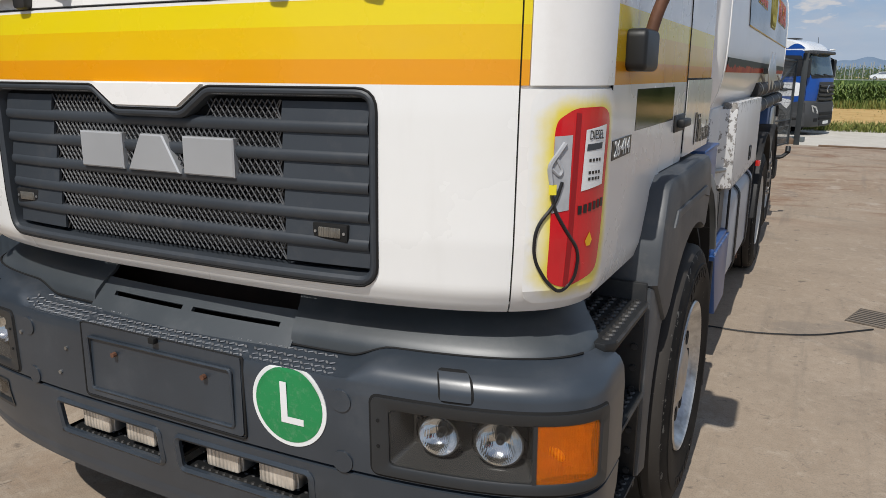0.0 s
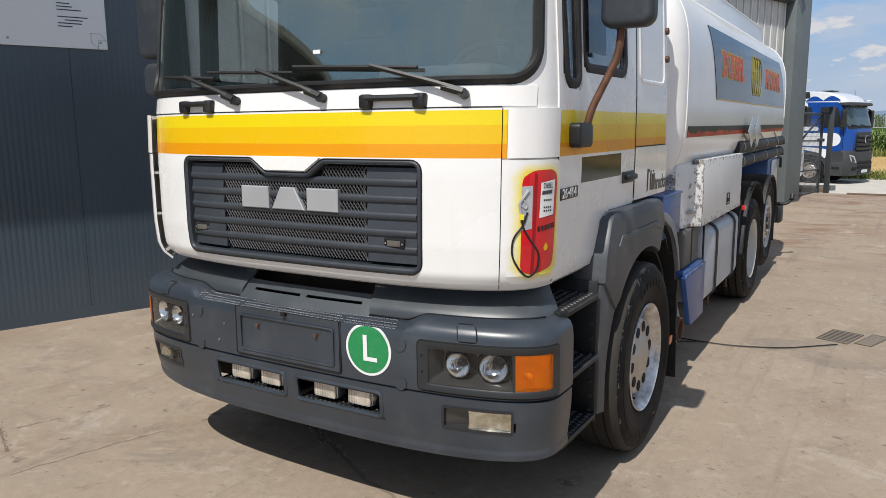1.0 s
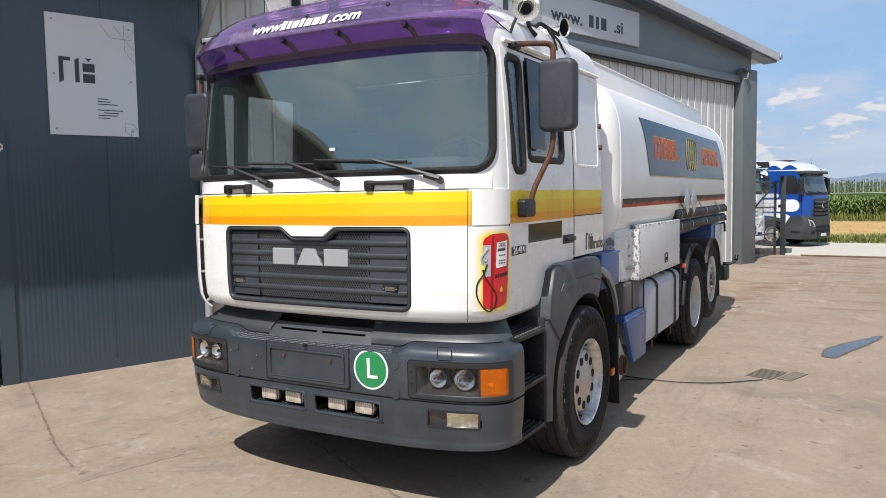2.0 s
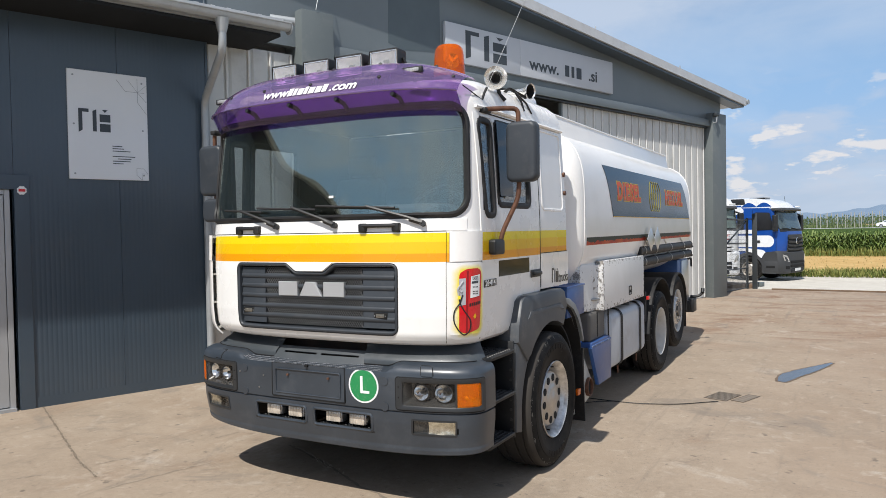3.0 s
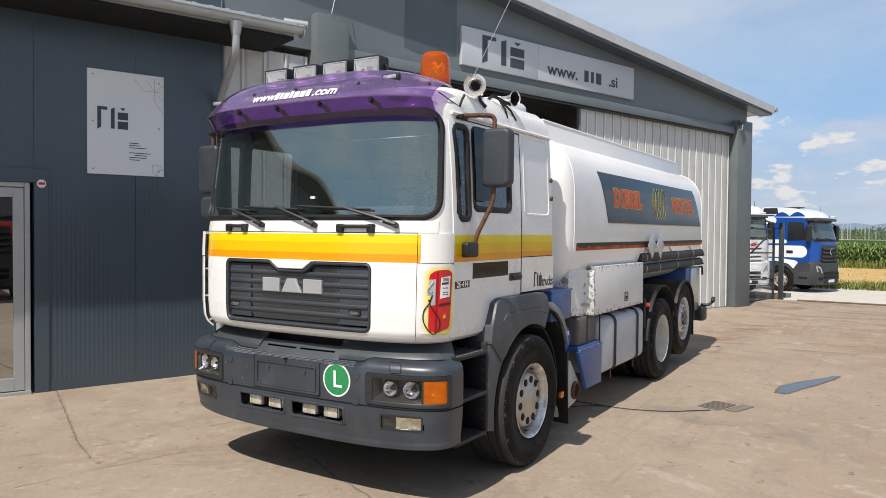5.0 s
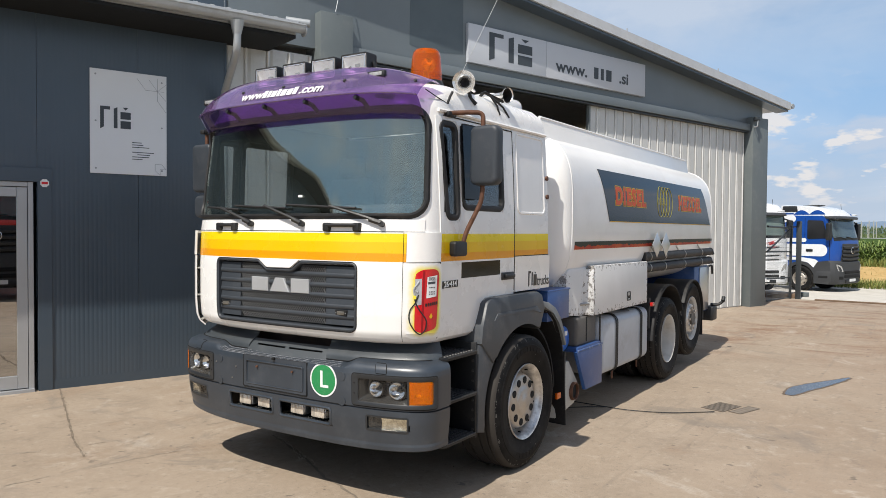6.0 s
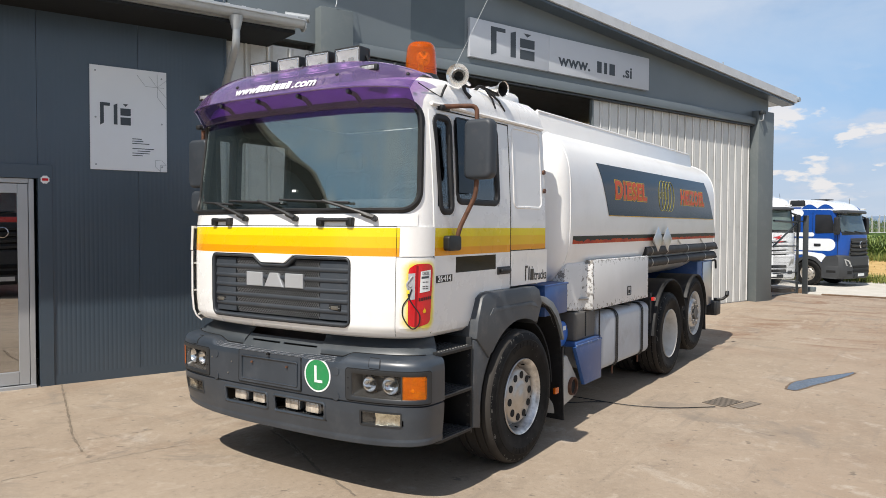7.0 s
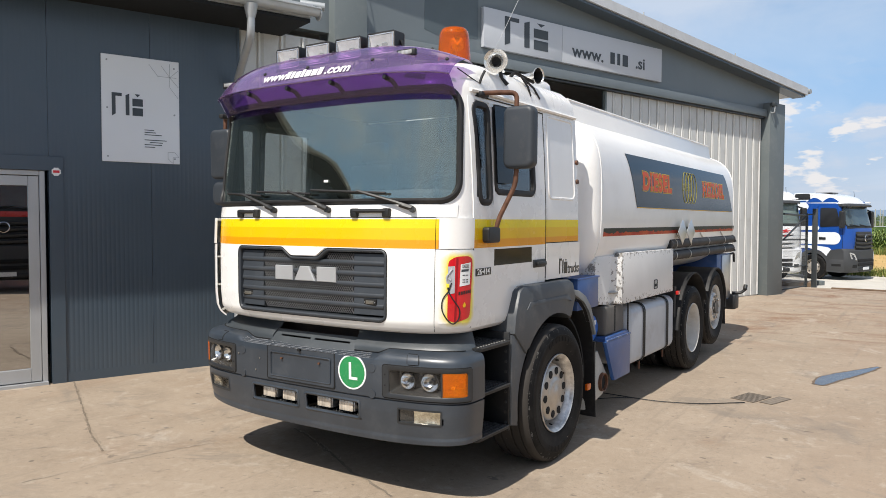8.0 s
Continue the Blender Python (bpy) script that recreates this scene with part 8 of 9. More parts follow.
# ---- equipment along the side ----
cb = part("side_cabinet", prism(bmesh.new(), [(2.66, 1.075), (2.63, 1.46), (2.70, 1.515), (4.79, 1.515), (4.79, 1.055), (3.10, 1.035)], 0.72, 1.12, "x", 0.008), "chipnose", truck, "chipped white metal side cabinet")
part("cabinet_lid", prism(bmesh.new(), [(3.14, 1.04), (3.14, 1.535), (4.80, 1.525), (4.80, 1.04)], 1.121, 1.20, "x", 0.010), "cabinet", cb, "white lid with chipped edges")
part("cabinet_nose", prism(bmesh.new(), [(0.74, 2.66), (1.20, 3.13), (1.12, 3.13), (0.74, 2.75)], 1.05, 1.50, "z", 0.004), "chipnose", cb)
part("lock", tube(bmesh.new(), [(1.203, y, z) for y, z in rrect(4.10, 4.20, 1.12, 1.21, 0.008)], 0.006, 5, True), "black", cb)
part("lock_plate", box(bmesh.new(), 1.199, 1.204, 4.105, 4.195, 1.125, 1.205, 0.002, 1), "silver", cb)
part("lock_slot", B(1.203, 1.207, 4.125, 4.175, 1.14, 1.17), "hole", cb)
part("grip", tube(bmesh.new(), [(1.10, 2.95, 1.16), (1.16, 3.10, 1.16)], 0.014, 6), "worn", cb)
bb = part("blue_box", box(bmesh.new(), 0.78, 1.17, 2.13, 2.60, 1.075, 1.345, 0.008), "blue", truck, "blue painted steel box")
part("lid_lip", box(bmesh.new(), 0.77, 1.178, 2.12, 2.61, 1.335, 1.352, 0.004), "blue", bb)
part("air_tank", lathe(bmesh.new(), [(0.0, 0.0), (0.0, 0.08), (0.02, 0.115), (0.05, 0.122), (0.40, 0.122), (0.41, 0.0)], 28, Matrix.Translation((1.10, 2.69, 0.856)) @ pose(0, 0, 0, 0, 0, 180)), "airblue", truck, "bright blue round air tank")
part("air_label", B(1.098, 1.103, 2.66, 2.72, 0.89, 0.93), "white", truck)
bt = part("battery_box", box(bmesh.new(), 0.74, 1.15, 2.83, 3.33, 0.76, 1.045, 0.03, 3), "darkbox", truck, "dusty grey battery cover")
part("cover_groove", B(1.147, 1.153, 3.06, 3.085, 0.79, 1.03), "hole", bt)
part("battery_tray", box(bmesh.new(), 0.72, 1.18, 2.80, 3.40, 0.715, 0.765, 0.006), "blue", bt, "blue battery tray with chipped edge")
part("tray_lip", B(1.178, 1.192, 2.78, 3.41, 0.722, 0.742, 0.003, 1), M["chiplip"], bt, "worn pale lip of the tray")
part("blue_bracket", prism(bmesh.new(), [(2.75, 0.722), (3.40, 0.722), (3.40, 0.335), (2.98, 0.332)], 1.15, 1.19, "x", 0.006), "blue", truck, "blue painted bracket plate")
ex = part("silencer_box", prism(bmesh.new(), [(2.42, 0.655), (2.70, 0.65), (2.93, 0.40), (2.93, 0.30), (2.84, 0.225), (2.46, 0.155), (2.42, 0.16)], 0.55, 1.13, "x", 0.012), "greybox", truck, "pale grey silencer box")
for z in (0.56, 0.50, 0.44):
    part("pressing", box(bmesh.new(), 1.128, 1.136, 2.46, 2.66, z - 0.010, z + 0.010, 0.003), "greybox", ex)
part("tail_pipe", lathe(bmesh.new(), [(0.0, 0.088), (0.040, 0.086), (0.043, 0.080), (0.040, 0.074), (0.012, 0.072), (0.010, 0.0)], 28, Matrix.Translation((1.12, 2.80, 0.345))), "rust", ex, "rusty tail pipe")
part("pipe_dark", C((1.10, 2.80, 0.345), (1.136, 2.80, 0.345), 0.071, n=24), "hole", ex)
part("side_marker", box(bmesh.new(), 1.19, 1.215, 2.26, 2.34, 0.375, 0.43, 0.006), "ambersolid", truck, "small amber side marker")
ft = part("fuel_tank", box(bmesh.new(), 0.62, 1.185, 3.39, 4.93, 0.385, 0.985, 0.085, 5), "fuel", truck, "dull grey fuel tank")
for y in (3.82, 4.62):
    bm = bmesh.new()
    for dy in (-0.020, 0.020):
        tube(bm, [(x, y + dy, z) for x, z in rrect(0.612, 1.194, 0.377, 0.993, 0.09, 6)], 0.012, 6, True, 0.45)
    stp = part("strap", bm, "black", ft, "black double tank strap")
    part("strap_bolt", C((1.14, y, 0.30), (1.14, y, 0.39), 0.010, n=8), "rust", stp)
part("filler_cap", lathe(bmesh.new(), [(0.975, 0.075), (1.005, 0.072), (1.012, 0.062), (1.016, 0.0)], 24, Matrix.Translation((1.06, 4.36, 0)) @ pose(0, 0, 0, 0, -90, 0)), "black", ft, "black filler cap")
part("hold_down", C((1.175, 3.37, 0.74), (1.175, 3.37, 1.05), 0.008, n=6), "black", bt)
for sg in (1, -1):
    for (cy, cz), r, a0, a1 in ((W2, 0.690, 176, 26), (W3, 0.545, 152, -6)):
        part("rear_mudguard", prism(bmesh.new(), arc(cy, cz, r, a0, a1, 26) + arc(cy, cz, r - 0.022, a1, a0, 26), sg * 0.72, sg * 1.215, "x", 0.004), "mudblack", truck, "black rear mudguard")
        # added black bead that darkens the guard's edge, which has no lip
        part("mudguard_edge_shade", tube(bmesh.new(), [(sg * 1.213, y, z) for y, z in arc(cy, cz, r - 0.012, a0, a1, 26)], 0.010, 6), "hole", truck)
    part("rear_flap", sheet(bmesh.new(), lambda x, z, l: Vector((sg * x, 7.38 + l + 0.1 * (0.66 - z), z)), [0.75, 1.0, 1.2], [0.36, 0.5, 0.68], thick=0.012), "rubber", truck, "black rubber mud flap")
    part("mudguard_link", B(sg * 0.75, sg * 1.18, 4.93, 4.99, 0.72, 1.08), "mudblack", truck)
part("side_reflector", box(bmesh.new(), 1.19, 1.225, 4.93, 5.01, 0.985, 1.03, 0.006), "red", truck)
rc = part("rear_cabinet", box(bmesh.new(), -1.10, 1.10, 7.30, 8.10, 0.66, 1.36, 0.015), "blue", truck, "blue rear equipment cabinet")
part("cabinet_door", box(bmesh.new(), 1.10, 1.118, 7.55, 8.08, 0.68, 1.34, 0.006), "alu", rc, "dull aluminium cabinet door")
part("cabinet_grip", tube(bmesh.new(), rounded([(1.10, 8.10, 1.34), (1.14, 8.18, 1.36), (1.14, 8.20, 1.22)], 0.05), 0.016, 8), "black", rc)
part("rear_bumper", box(bmesh.new(), -1.2, 1.2, 8.05, 8.30, 0.50, 0.72, 0.02), "black", truck, "black rear underrun bar")
part("rear_lamp", box(bmesh.new(), 0.80, 1.15, 8.30, 8.36, 0.55, 0.68, 0.01), "red", truck)
part("lamp_horn", tube(bmesh.new(), rounded([(1.12, 8.20, 0.74), (1.24, 8.24, 0.74), (1.30, 8.26, 0.80)], 0.05), 0.022, 8), "black", truck, "black rubber outline lamp stalk")
part("lamp_head", C((1.30, 8.24, 0.80), (1.30, 8.28, 0.86), 0.03, n=12), "black", truck)


# ---- parked trucks beyond the yard and the one mirrored in the door ----
def parked_truck(name, label, m, paint, roof, accents=(), group="parked trucks", bumper_mat="wgrey", grille_mat="wgrey", mark="", visor_mat="wgrey"):
    """A forward-control tractor cab on its wheels; the front looks along local -y."""
    t = thing(name, label, "truck", group, m=m)

    def bent(poly, half, b=0.0, round_=0.30):
        """A side outline pushed across the width, its front rounded in plan."""
        bm = bmesh.new()
        rows = []
        for x in steps(-half, half, half / 12):
            q = (abs(x) / half) ** 5.5
            shrink = 1 - 0.03 * q
            rows.append([bm.verts.new((x, y + round_ * q * max(0.0, 1 - max(0.0, y) / 1.0), 1.9 + (z - 1.9) * (shrink if z > 3.0 else 1.0))) for y, z in poly])
        n = len(poly)
        for a, c in zip(rows, rows[1:]):
            for i in range(n):
                bm.faces.new((a[i], a[(i + 1) % n], c[(i + 1) % n], c[i]))
        bm.faces.new(rows[0][::-1])
        bm.faces.new(rows[-1])
        return bm

    def on_nose(x, z, l=0.0):
        """A point on the front, l ahead of it."""
        y = 0.0 if z < 2.02 else 0.02 + (z - 2.02) * 0.27
        return Vector((x, y + 0.30 * (abs(x) / 1.21) ** 5.5 * (1 - max(0.0, y)) - l, z))

    side = [(0.10, 0.95), (0.02, 1.10), (-0.01, 1.50), (0.0, 2.02), (0.03, 2.10), (0.27, 2.98), (0.40, 3.06), (2.22, 3.10), (2.26, 1.00), (2.05, 0.98)] + arc(1.42, 0.50, 0.62, 52, 148, 10) + [(0.75, 0.92)]
    part("cab", bent(side, 1.21), paint, t, smooth=30)
    top = [(0.30, 3.02), (0.40, 3.16), (0.62, 3.30), (0.95, 3.40), (1.45, 3.47), (2.24, 3.50), (2.25, 3.09), (0.45, 3.04)]
    part("roof", bent(top, 1.185), roof, t, smooth=45)
    low = [(0.02, 0.32), (-0.07, 0.40), (-0.09, 0.75), (-0.07, 1.18), (0.03, 1.26), (0.60, 1.20), (0.78, 1.02), (0.82, 0.90), (0.80, 0.34)]
    b_ = part("bumper", bent(low, 1.235), bumper_mat, t, smooth=40)
    part("valance", box(bmesh.new(), -0.55, 0.55, -0.105, -0.05, 0.36, 0.50, 0.02), "black", b_)
    for z in (0.58, 0.74):
        part("air_intake", box(bmesh.new(), -0.66, 0.66, -0.110, -0.05, z, z + 0.11, 0.02), "hole", b_)
    part("number_plate", B(-0.26, 0.26, -0.122, -0.106, 0.42, 0.53), "white", b_)
    for x0, x1 in ((-0.96, -0.74), (0.74, 0.96)):
        part("fog_recess", sheet(bmesh.new(), lambda x, z, l: on_nose(x, z, 0.094 + l), steps(x0, x1, 0.06), [0.52, 0.58, 0.64], thick=0.01), "hole", b_)
    part("windscreen", sheet(bmesh.new(), lambda x, z, l: on_nose(x, z, 0.014 + l), steps(-1.10, 1.10, 0.055), steps(2.14, 2.92, 0.13)), "cabglass", t, smooth=50)
    part("screen_seal", tube(bmesh.new(), [on_nose(x, z, 0.016) for x, z in dense(rrect(-1.10, 1.10, 2.14, 2.92, 0.08), 0.08)], 0.02, 6, True), "black", t)
    part("scuttle", sheet(bmesh.new(), lambda x, z, l: on_nose(x, z, 0.016 + l), steps(-1.08, 1.08, 0.06), [2.04, 2.09, 2.13], thick=0.012), "black", t)
    for x0 in (-0.35, 0.35):
        part("wiper", tube(bmesh.new(), [on_nose(x0, 2.11, 0.05), on_nose(x0 - 0.25, 2.16, 0.04), on_nose(x0 - 0.62, 2.20, 0.03)], 0.016, 5), "black", t)
    part("shade_visor", bent([(0.34, 3.04), (0.06, 3.00), (0.02, 2.93), (0.06, 2.90), (0.36, 2.95)], 1.20), visor_mat, t)
    part("ramp_mirror", box(bmesh.new(), -1.22, -0.98, 0.04, 0.20, 2.84, 2.95, 0.04, 3), "black", t)
    part("roof_marker", box(bmesh.new(), 0.80, 1.02, 0.16, 0.30, 3.06, 3.11, 0.015), "white", t)
    part("roof_hatch", box(bmesh.new(), -0.35, 0.35, 1.15, 1.75, 3.46, 3.50, 0.012), "wgrey", t)
    part("aerial", C((0.9, 0.75, 3.30), (0.9, 0.78, 3.55), 0.008, n=6), "black", t)
    for sg in (1, -1):
        part("side_window", prism(bmesh.new(), round_poly([(0.34, 2.14), (0.54, 2.84), (1.15, 2.86), (1.15, 2.10)], 0.06, 4), sg * 1.211, sg * 1.222, "x", 0.003), "ink", t)
        mr = part("mirror", pillow(bmesh.new(), sg * 1.20, sg * 1.42, 2.06, 2.74, 0.06, 0.18, 0.36, 0.045, lambda u, v, w: (u, w, v)) if sg > 0 else pillow(bmesh.new(), -1.42, -1.20, 2.06, 2.74, 0.06, 0.18, 0.36, 0.045, lambda u, v, w: (u, w, v)), "black", t, "tall black mirror")
        part("mirror_stay", C((sg * 1.10, 0.36, 2.80), (sg * 1.30, 0.27, 2.72), 0.03, n=8), "black", mr)
        part("headlight", disc_on(bmesh.new(), lambda x, z, l: on_nose(x, z, 0.082 + l), [(sg * u, v) for u, v in round_poly([(0.74, 0.80), (1.02, 0.86), (1.08, 1.12), (0.88, 1.05)], 0.03, 3)], 0.02), "lampglass", t)
        part("door_line", B(sg * 1.2105, sg * 1.2135, 1.24, 1.256, 1.15, 2.95), "hole", t)
        part("door_line", B(sg * 1.2105, sg * 1.2135, 0.27, 0.286, 1.28, 2.05), "hole", t)
        part("door_handle", box(bmesh.new(), sg * 1.217, sg * 1.240, 0.92, 1.18, 1.60, 1.70, 0.02), "black", t)
        part("side_step", box(bmesh.new(), sg * 0.95, sg * 1.238, 0.20, 0.80, 0.36, 0.86, 0.03), "wgrey", t)
        part("step_hole", box(bmesh.new(), sg * 1.225, sg * 1.241, 0.32, 0.68, 0.56, 0.66, 0.01), "hole", t)
        part("wheel_arch", prism(bmesh.new(), arc(1.42, 0.50, 0.70, 165, 15, 18) + arc(1.42, 0.50, 0.575, 15, 165, 18), sg * 0.95, sg * 1.228, "x", 0.012), "wgrey", t)
        part("arch_inside", prism(bmesh.new(), arc(1.42, 0.50, 0.60, 180, 0, 16), sg * 0.60, sg * 0.72, "x"), "hole", t)
        part("side_skirt", box(bmesh.new(), sg * 1.05, sg * 1.20, 2.30, 4.0, 0.36, 0.95, 0.03), paint, t)
        part("roof_vent", prism(bmesh.new(), round_poly([(1.56, 3.20), (1.60, 3.44), (2.18, 3.44), (2.20, 3.20)], 0.05, 4), sg * 1.13, sg * 1.196, "x", 0.006), "black", t)
        for y, kx in ((1.42, 1.06), (4.6, 1.04)):
            w = part("wheel", lathe(bmesh.new(), [(-0.1, 0.05), (-0.1, 0.25), (0.0, 0.26)], 20), "black", t, m=Matrix.Translation((sg * kx, y, 0.505)) @ (pose(0, 0, 0) if sg > 0 else pose(0, 0, 0, 0, 0, 180)))
            part("tyre", lathe(bmesh.new(), TYRE, 40), "tyre", w)
            part("rim", lathe(bmesh.new(), [(0.10, 0.29), (0.146, 0.30), (0.128, 0.283), (0.05, 0.26), (0.09, 0.20), (0.11, 0.17), (0.11, 0.10), (0.14, 0.09), (0.14, 0.0)], 30), "rim", w)
            for i in range(8):
                part("hand_hole", C((0.075, 0.222, 0), (0.098, 0.215, 0), 0.024, n=10), "hole", w, m=Matrix.Rotation(radians(45 * i), 4, "X"))
    gp = part("grille", sheet(bmesh.new(), lambda x, z, l: on_nose(x * (0.86 + 0.16 * (1.95 - z)), z, 0.020 + l), steps(-0.80, 0.80, 0.08), steps(1.20, 1.92, 0.12), thick=0.03), grille_mat, t)
    for i in range(4):
        z = 1.28 + 0.155 * i
        bm = bmesh.new()
        rows = [[bm.verts.new(on_nose(x, z + dz - 0.03 * (1 - abs(x) / 0.8), l)) for dz, l in ((0.0, 0.02), (0.01, 0.065), (0.065, 0.075), (0.09, 0.02))] for x in steps(-0.72 - 0.02 * (3 - i), 0.72 + 0.02 * (3 - i), 0.08)]
        for a, c in zip(rows, rows[1:]):
            for j in range(3):
                bm.faces.new((a[j], c[j], c[j + 1], a[j + 1]))
        part("slat", bm, "wgrey" if grille_mat != "wwhite" else "wwhite", gp)
        part("slot", sheet(bmesh.new(), lambda x, q, l: on_nose(x, z - 0.045 + 0.04 * q - 0.03 * (1 - abs(x) / 0.8), 0.028 + l), steps(-0.70, 0.70, 0.10), [0, 1]), "hole", gp)
    part("badge_ring", lathe(bmesh.new(), [(-0.01, 0.12), (0.0, 0.14), (0.012, 0.12)], 28, Matrix.Translation((0, -0.10, 1.66)) @ pose(0, 0, 0, 0, 0, 90)), "chrome", gp)
    part("chassis", box(bmesh.new(), -0.45, 0.45, 0.8, 5.4, 0.55, 0.90, 0.02), "black", t)
    part("fairing", box(bmesh.new(), -1.15, 1.15, 2.27, 2.30, 1.0, 3.0, 0.01), paint, t)
    if mark:
        for poly in ([(0.10, 1.86), (0.52, 1.98), (0.40, 1.90), (0.62, 1.90), (0.22, 1.78), (0.34, 1.86)], [(0.16, 1.72), (0.50, 1.84), (0.44, 1.76), (0.60, 1.74), (0.30, 1.66), (0.38, 1.73)]):
            part("front_mark", disc_on(bmesh.new(), lambda x, z, l: on_nose(x, z, 0.055 + l), poly, 0.004), mark, t, "red zigzag mark", smooth=0)
    for mat, poly, x in accents:
        for sg in (1, -1):
            part("painted_shape", prism(bmesh.new(), poly, sg * (x - 0.01), sg * x, "x"), mat, t, smooth=0)
    return t


def scallop(y0, z0, y1, z1, n, dip, top):
    """A white shape with a straight top and a scalloped lower edge."""
    pts = []
    for i in range(n):
        for j in range(7):
            t = (i + j / 7) / n
            pts.append((y0 + (y1 - y0) * t, z0 + (z1 - z0) * t - dip * math.sin(math.pi * j / 7)))
    return pts + [(y1, z1), (y1, top), (y0, top)]


def blob(y0, y1, z0, z1, r):
    return rrect(y0, y1, z0, z1, min(r, (z1 - z0) / 2 - 0.001, (y1 - y0) / 2 - 0.001), 6)


parked_truck("parked_truck", "blue and white tractor truck parked on gravel", Matrix.Translation((1.60, 27.2, -0.30)) @ pose(0, 0, 0, 0, 0, 72) @ Matrix.Scale(0.92, 4), "wblue", "wwhite",
             (("wwhite", blob(0.36, 2.25, 1.42, 1.90, 0.24), 1.2165), ("wwhite", blob(1.18, 2.25, 1.98, 2.14, 0.08), 1.2165), ("wwhite", blob(1.62, 2.25, 2.78, 3.06, 0.14), 1.2165),
              ("wblue", scallop(0.46, 3.09, 1.72, 3.10, 2, -0.17, 3.08), 1.19), ("wblue", blob(1.72, 2.24, 3.10, 3.16, 0.028), 1.19),
              ("wwhite", round_poly([(0.66, 1.00), (0.62, 1.14), (0.80, 1.30), (1.30, 1.36), (2.24, 1.38), (2.24, 1.20), (1.60, 1.26), (1.10, 1.16), (0.88, 0.96)], 0.07, 4), 1.232)))
WX, WY = -0.50, 21.8
parked_truck("parked_truck", "white tractor truck with a red mark behind wire fence", Matrix.Translation((WX, WY, ground_z(WX, WY))) @ pose(0, 0, 0, 0, 0, 42) @ Matrix.Scale(0.86, 4), "wwhite", "wwhite",
             (), bumper_mat="wwhite", grille_mat="wwhite", mark="lred")
parked_truck("parked_truck", "red truck standing opposite the glass door", BLD @ Matrix.Translation((7.6, -0.1, 0.0)) @ pose(0, 0, 0, 0, 0, -90), "redpaint", "redpaint", visor_mat="redpaint")

# ---- fence beside the hall ----
fz = 0.10
fence = thing("fence", "dark steel gate post with wire mesh panel beside the hall", "fence")
p0, p1, p2 = Vector((0.66, 15.85, fz)), Vector((0.95, 17.54, fz - 0.03)), Vector((1.134, 17.60, fz - 0.03))
part("post", box(bmesh.new(), -0.03, 0.03, -0.03, 0.03, -0.05, 1.98, 0.005), "fence", fence, m=Matrix.Translation(p1))
part("gate_post", box(bmesh.new(), -0.06, 0.06, -0.06, 0.06, -0.05, 2.10, 0.008), "fence", fence, "thick dark gate post", m=Matrix.Translation(p2))
for z in (0.08, 0.62, 1.30, 1.92):
    part("rail", C(p0 + Vector((0, 0, z)), p1 + Vector((0, 0, z)), 0.016 if z != 1.92 else 0.026, n=8), "fence", fence)
part("brace", C(p0 + Vector((0, 0, 1.30)), p1 + Vector((0, 0, 1.92)), 0.022, n=8), "fence", fence)
part("brace", C(p1 + Vector((0, 0, 1.95)), p2 + Vector((0, 0, 1.95)), 0.016, n=8), "fence", fence)
wire = part("wire", C((0, 0, 0.02), (0, 0, 1.92), 0.0035, n=5), "wire", fence, m=Matrix.Translation(p0))
for i in range(1, 24):
    again(wire, Matrix.Translation(p0.lerp(p1, i / 24)))
for i in range(14):
    z = 0.10 + 0.13 * i
    part("cross_wire", C(p0 + Vector((0, 0, z)), p1 + Vector((0, 0, z)), 0.003, n=5), "wire", fence)
pal = tagged(part("pallet", box(bmesh.new(), -0.5, 0.5, -0.4, 0.4, 0, 0.13, 0.01), "plank", m=Matrix.Translation((0.55, 18.0, 0.10)) @ pose(0, 0, 0, 0, 0, 10)), "weathered wooden pallet behind the fence", "pallet")
tagged(part("kerb_block", box(bmesh.new(), -0.22, 0.10, -0.10, 0.10, 0, 0.12, 0.01), "pillar", m=Matrix.Translation((1.16, 18.5, ground_z(1.16, 18.5))) @ pose(0, 0, 0, 0, 0, -20)), "grey concrete block on the gravel", "concrete block")

# ---- fields and distance ----
rnd = random.Random(11)


verts, faces = [], []


def add_leaf(base, tip, w, bend):
    d = tip - base
    s = Vector((-d.y, d.x, 0))
    s = s.normalized() * w if s.length > 1e-4 else Vector((w, 0, 0))
    mid = base.lerp(tip, 0.5) + Vector((0, 0, bend))
    k = len(verts)
    verts.extend(tuple(q) for q in (base - s * 0.4, base + s * 0.4, mid + s, mid - s, tip))
    faces.extend(((k, k + 1, k + 2, k + 3), (k + 3, k + 2, k + 4)))


def stuff(name, mat, label, category):
    me = bpy.data.meshes.new(name)
    me.from_pydata(verts, [], faces)
    me.materials.append(M[mat])
    verts.clear()
    faces.clear()
    return tagged(new(name, me), label, category, kind="stuff")


def maize(x, y):
    h = rnd.uniform(1.25, 1.68)
    z0 = ground_z(x, y)
    b = Vector((x, y, z0))
    add_leaf(b, b + Vector((0.02, 0.01, h)), 0.03, 0)
    for i in range(9):
        z = h * (0.15 + 0.085 * i)
        a = rnd.uniform(0, 6.28)
        L = rnd.uniform(0.35, 0.6) * (1.1 - 0.05 * i)
        p = b + Vector((0, 0, z))
        add_leaf(p, p + Vector((L * math.cos(a), L * math.sin(a), rnd.uniform(-0.15, 0.25))), 0.045, 0.22)


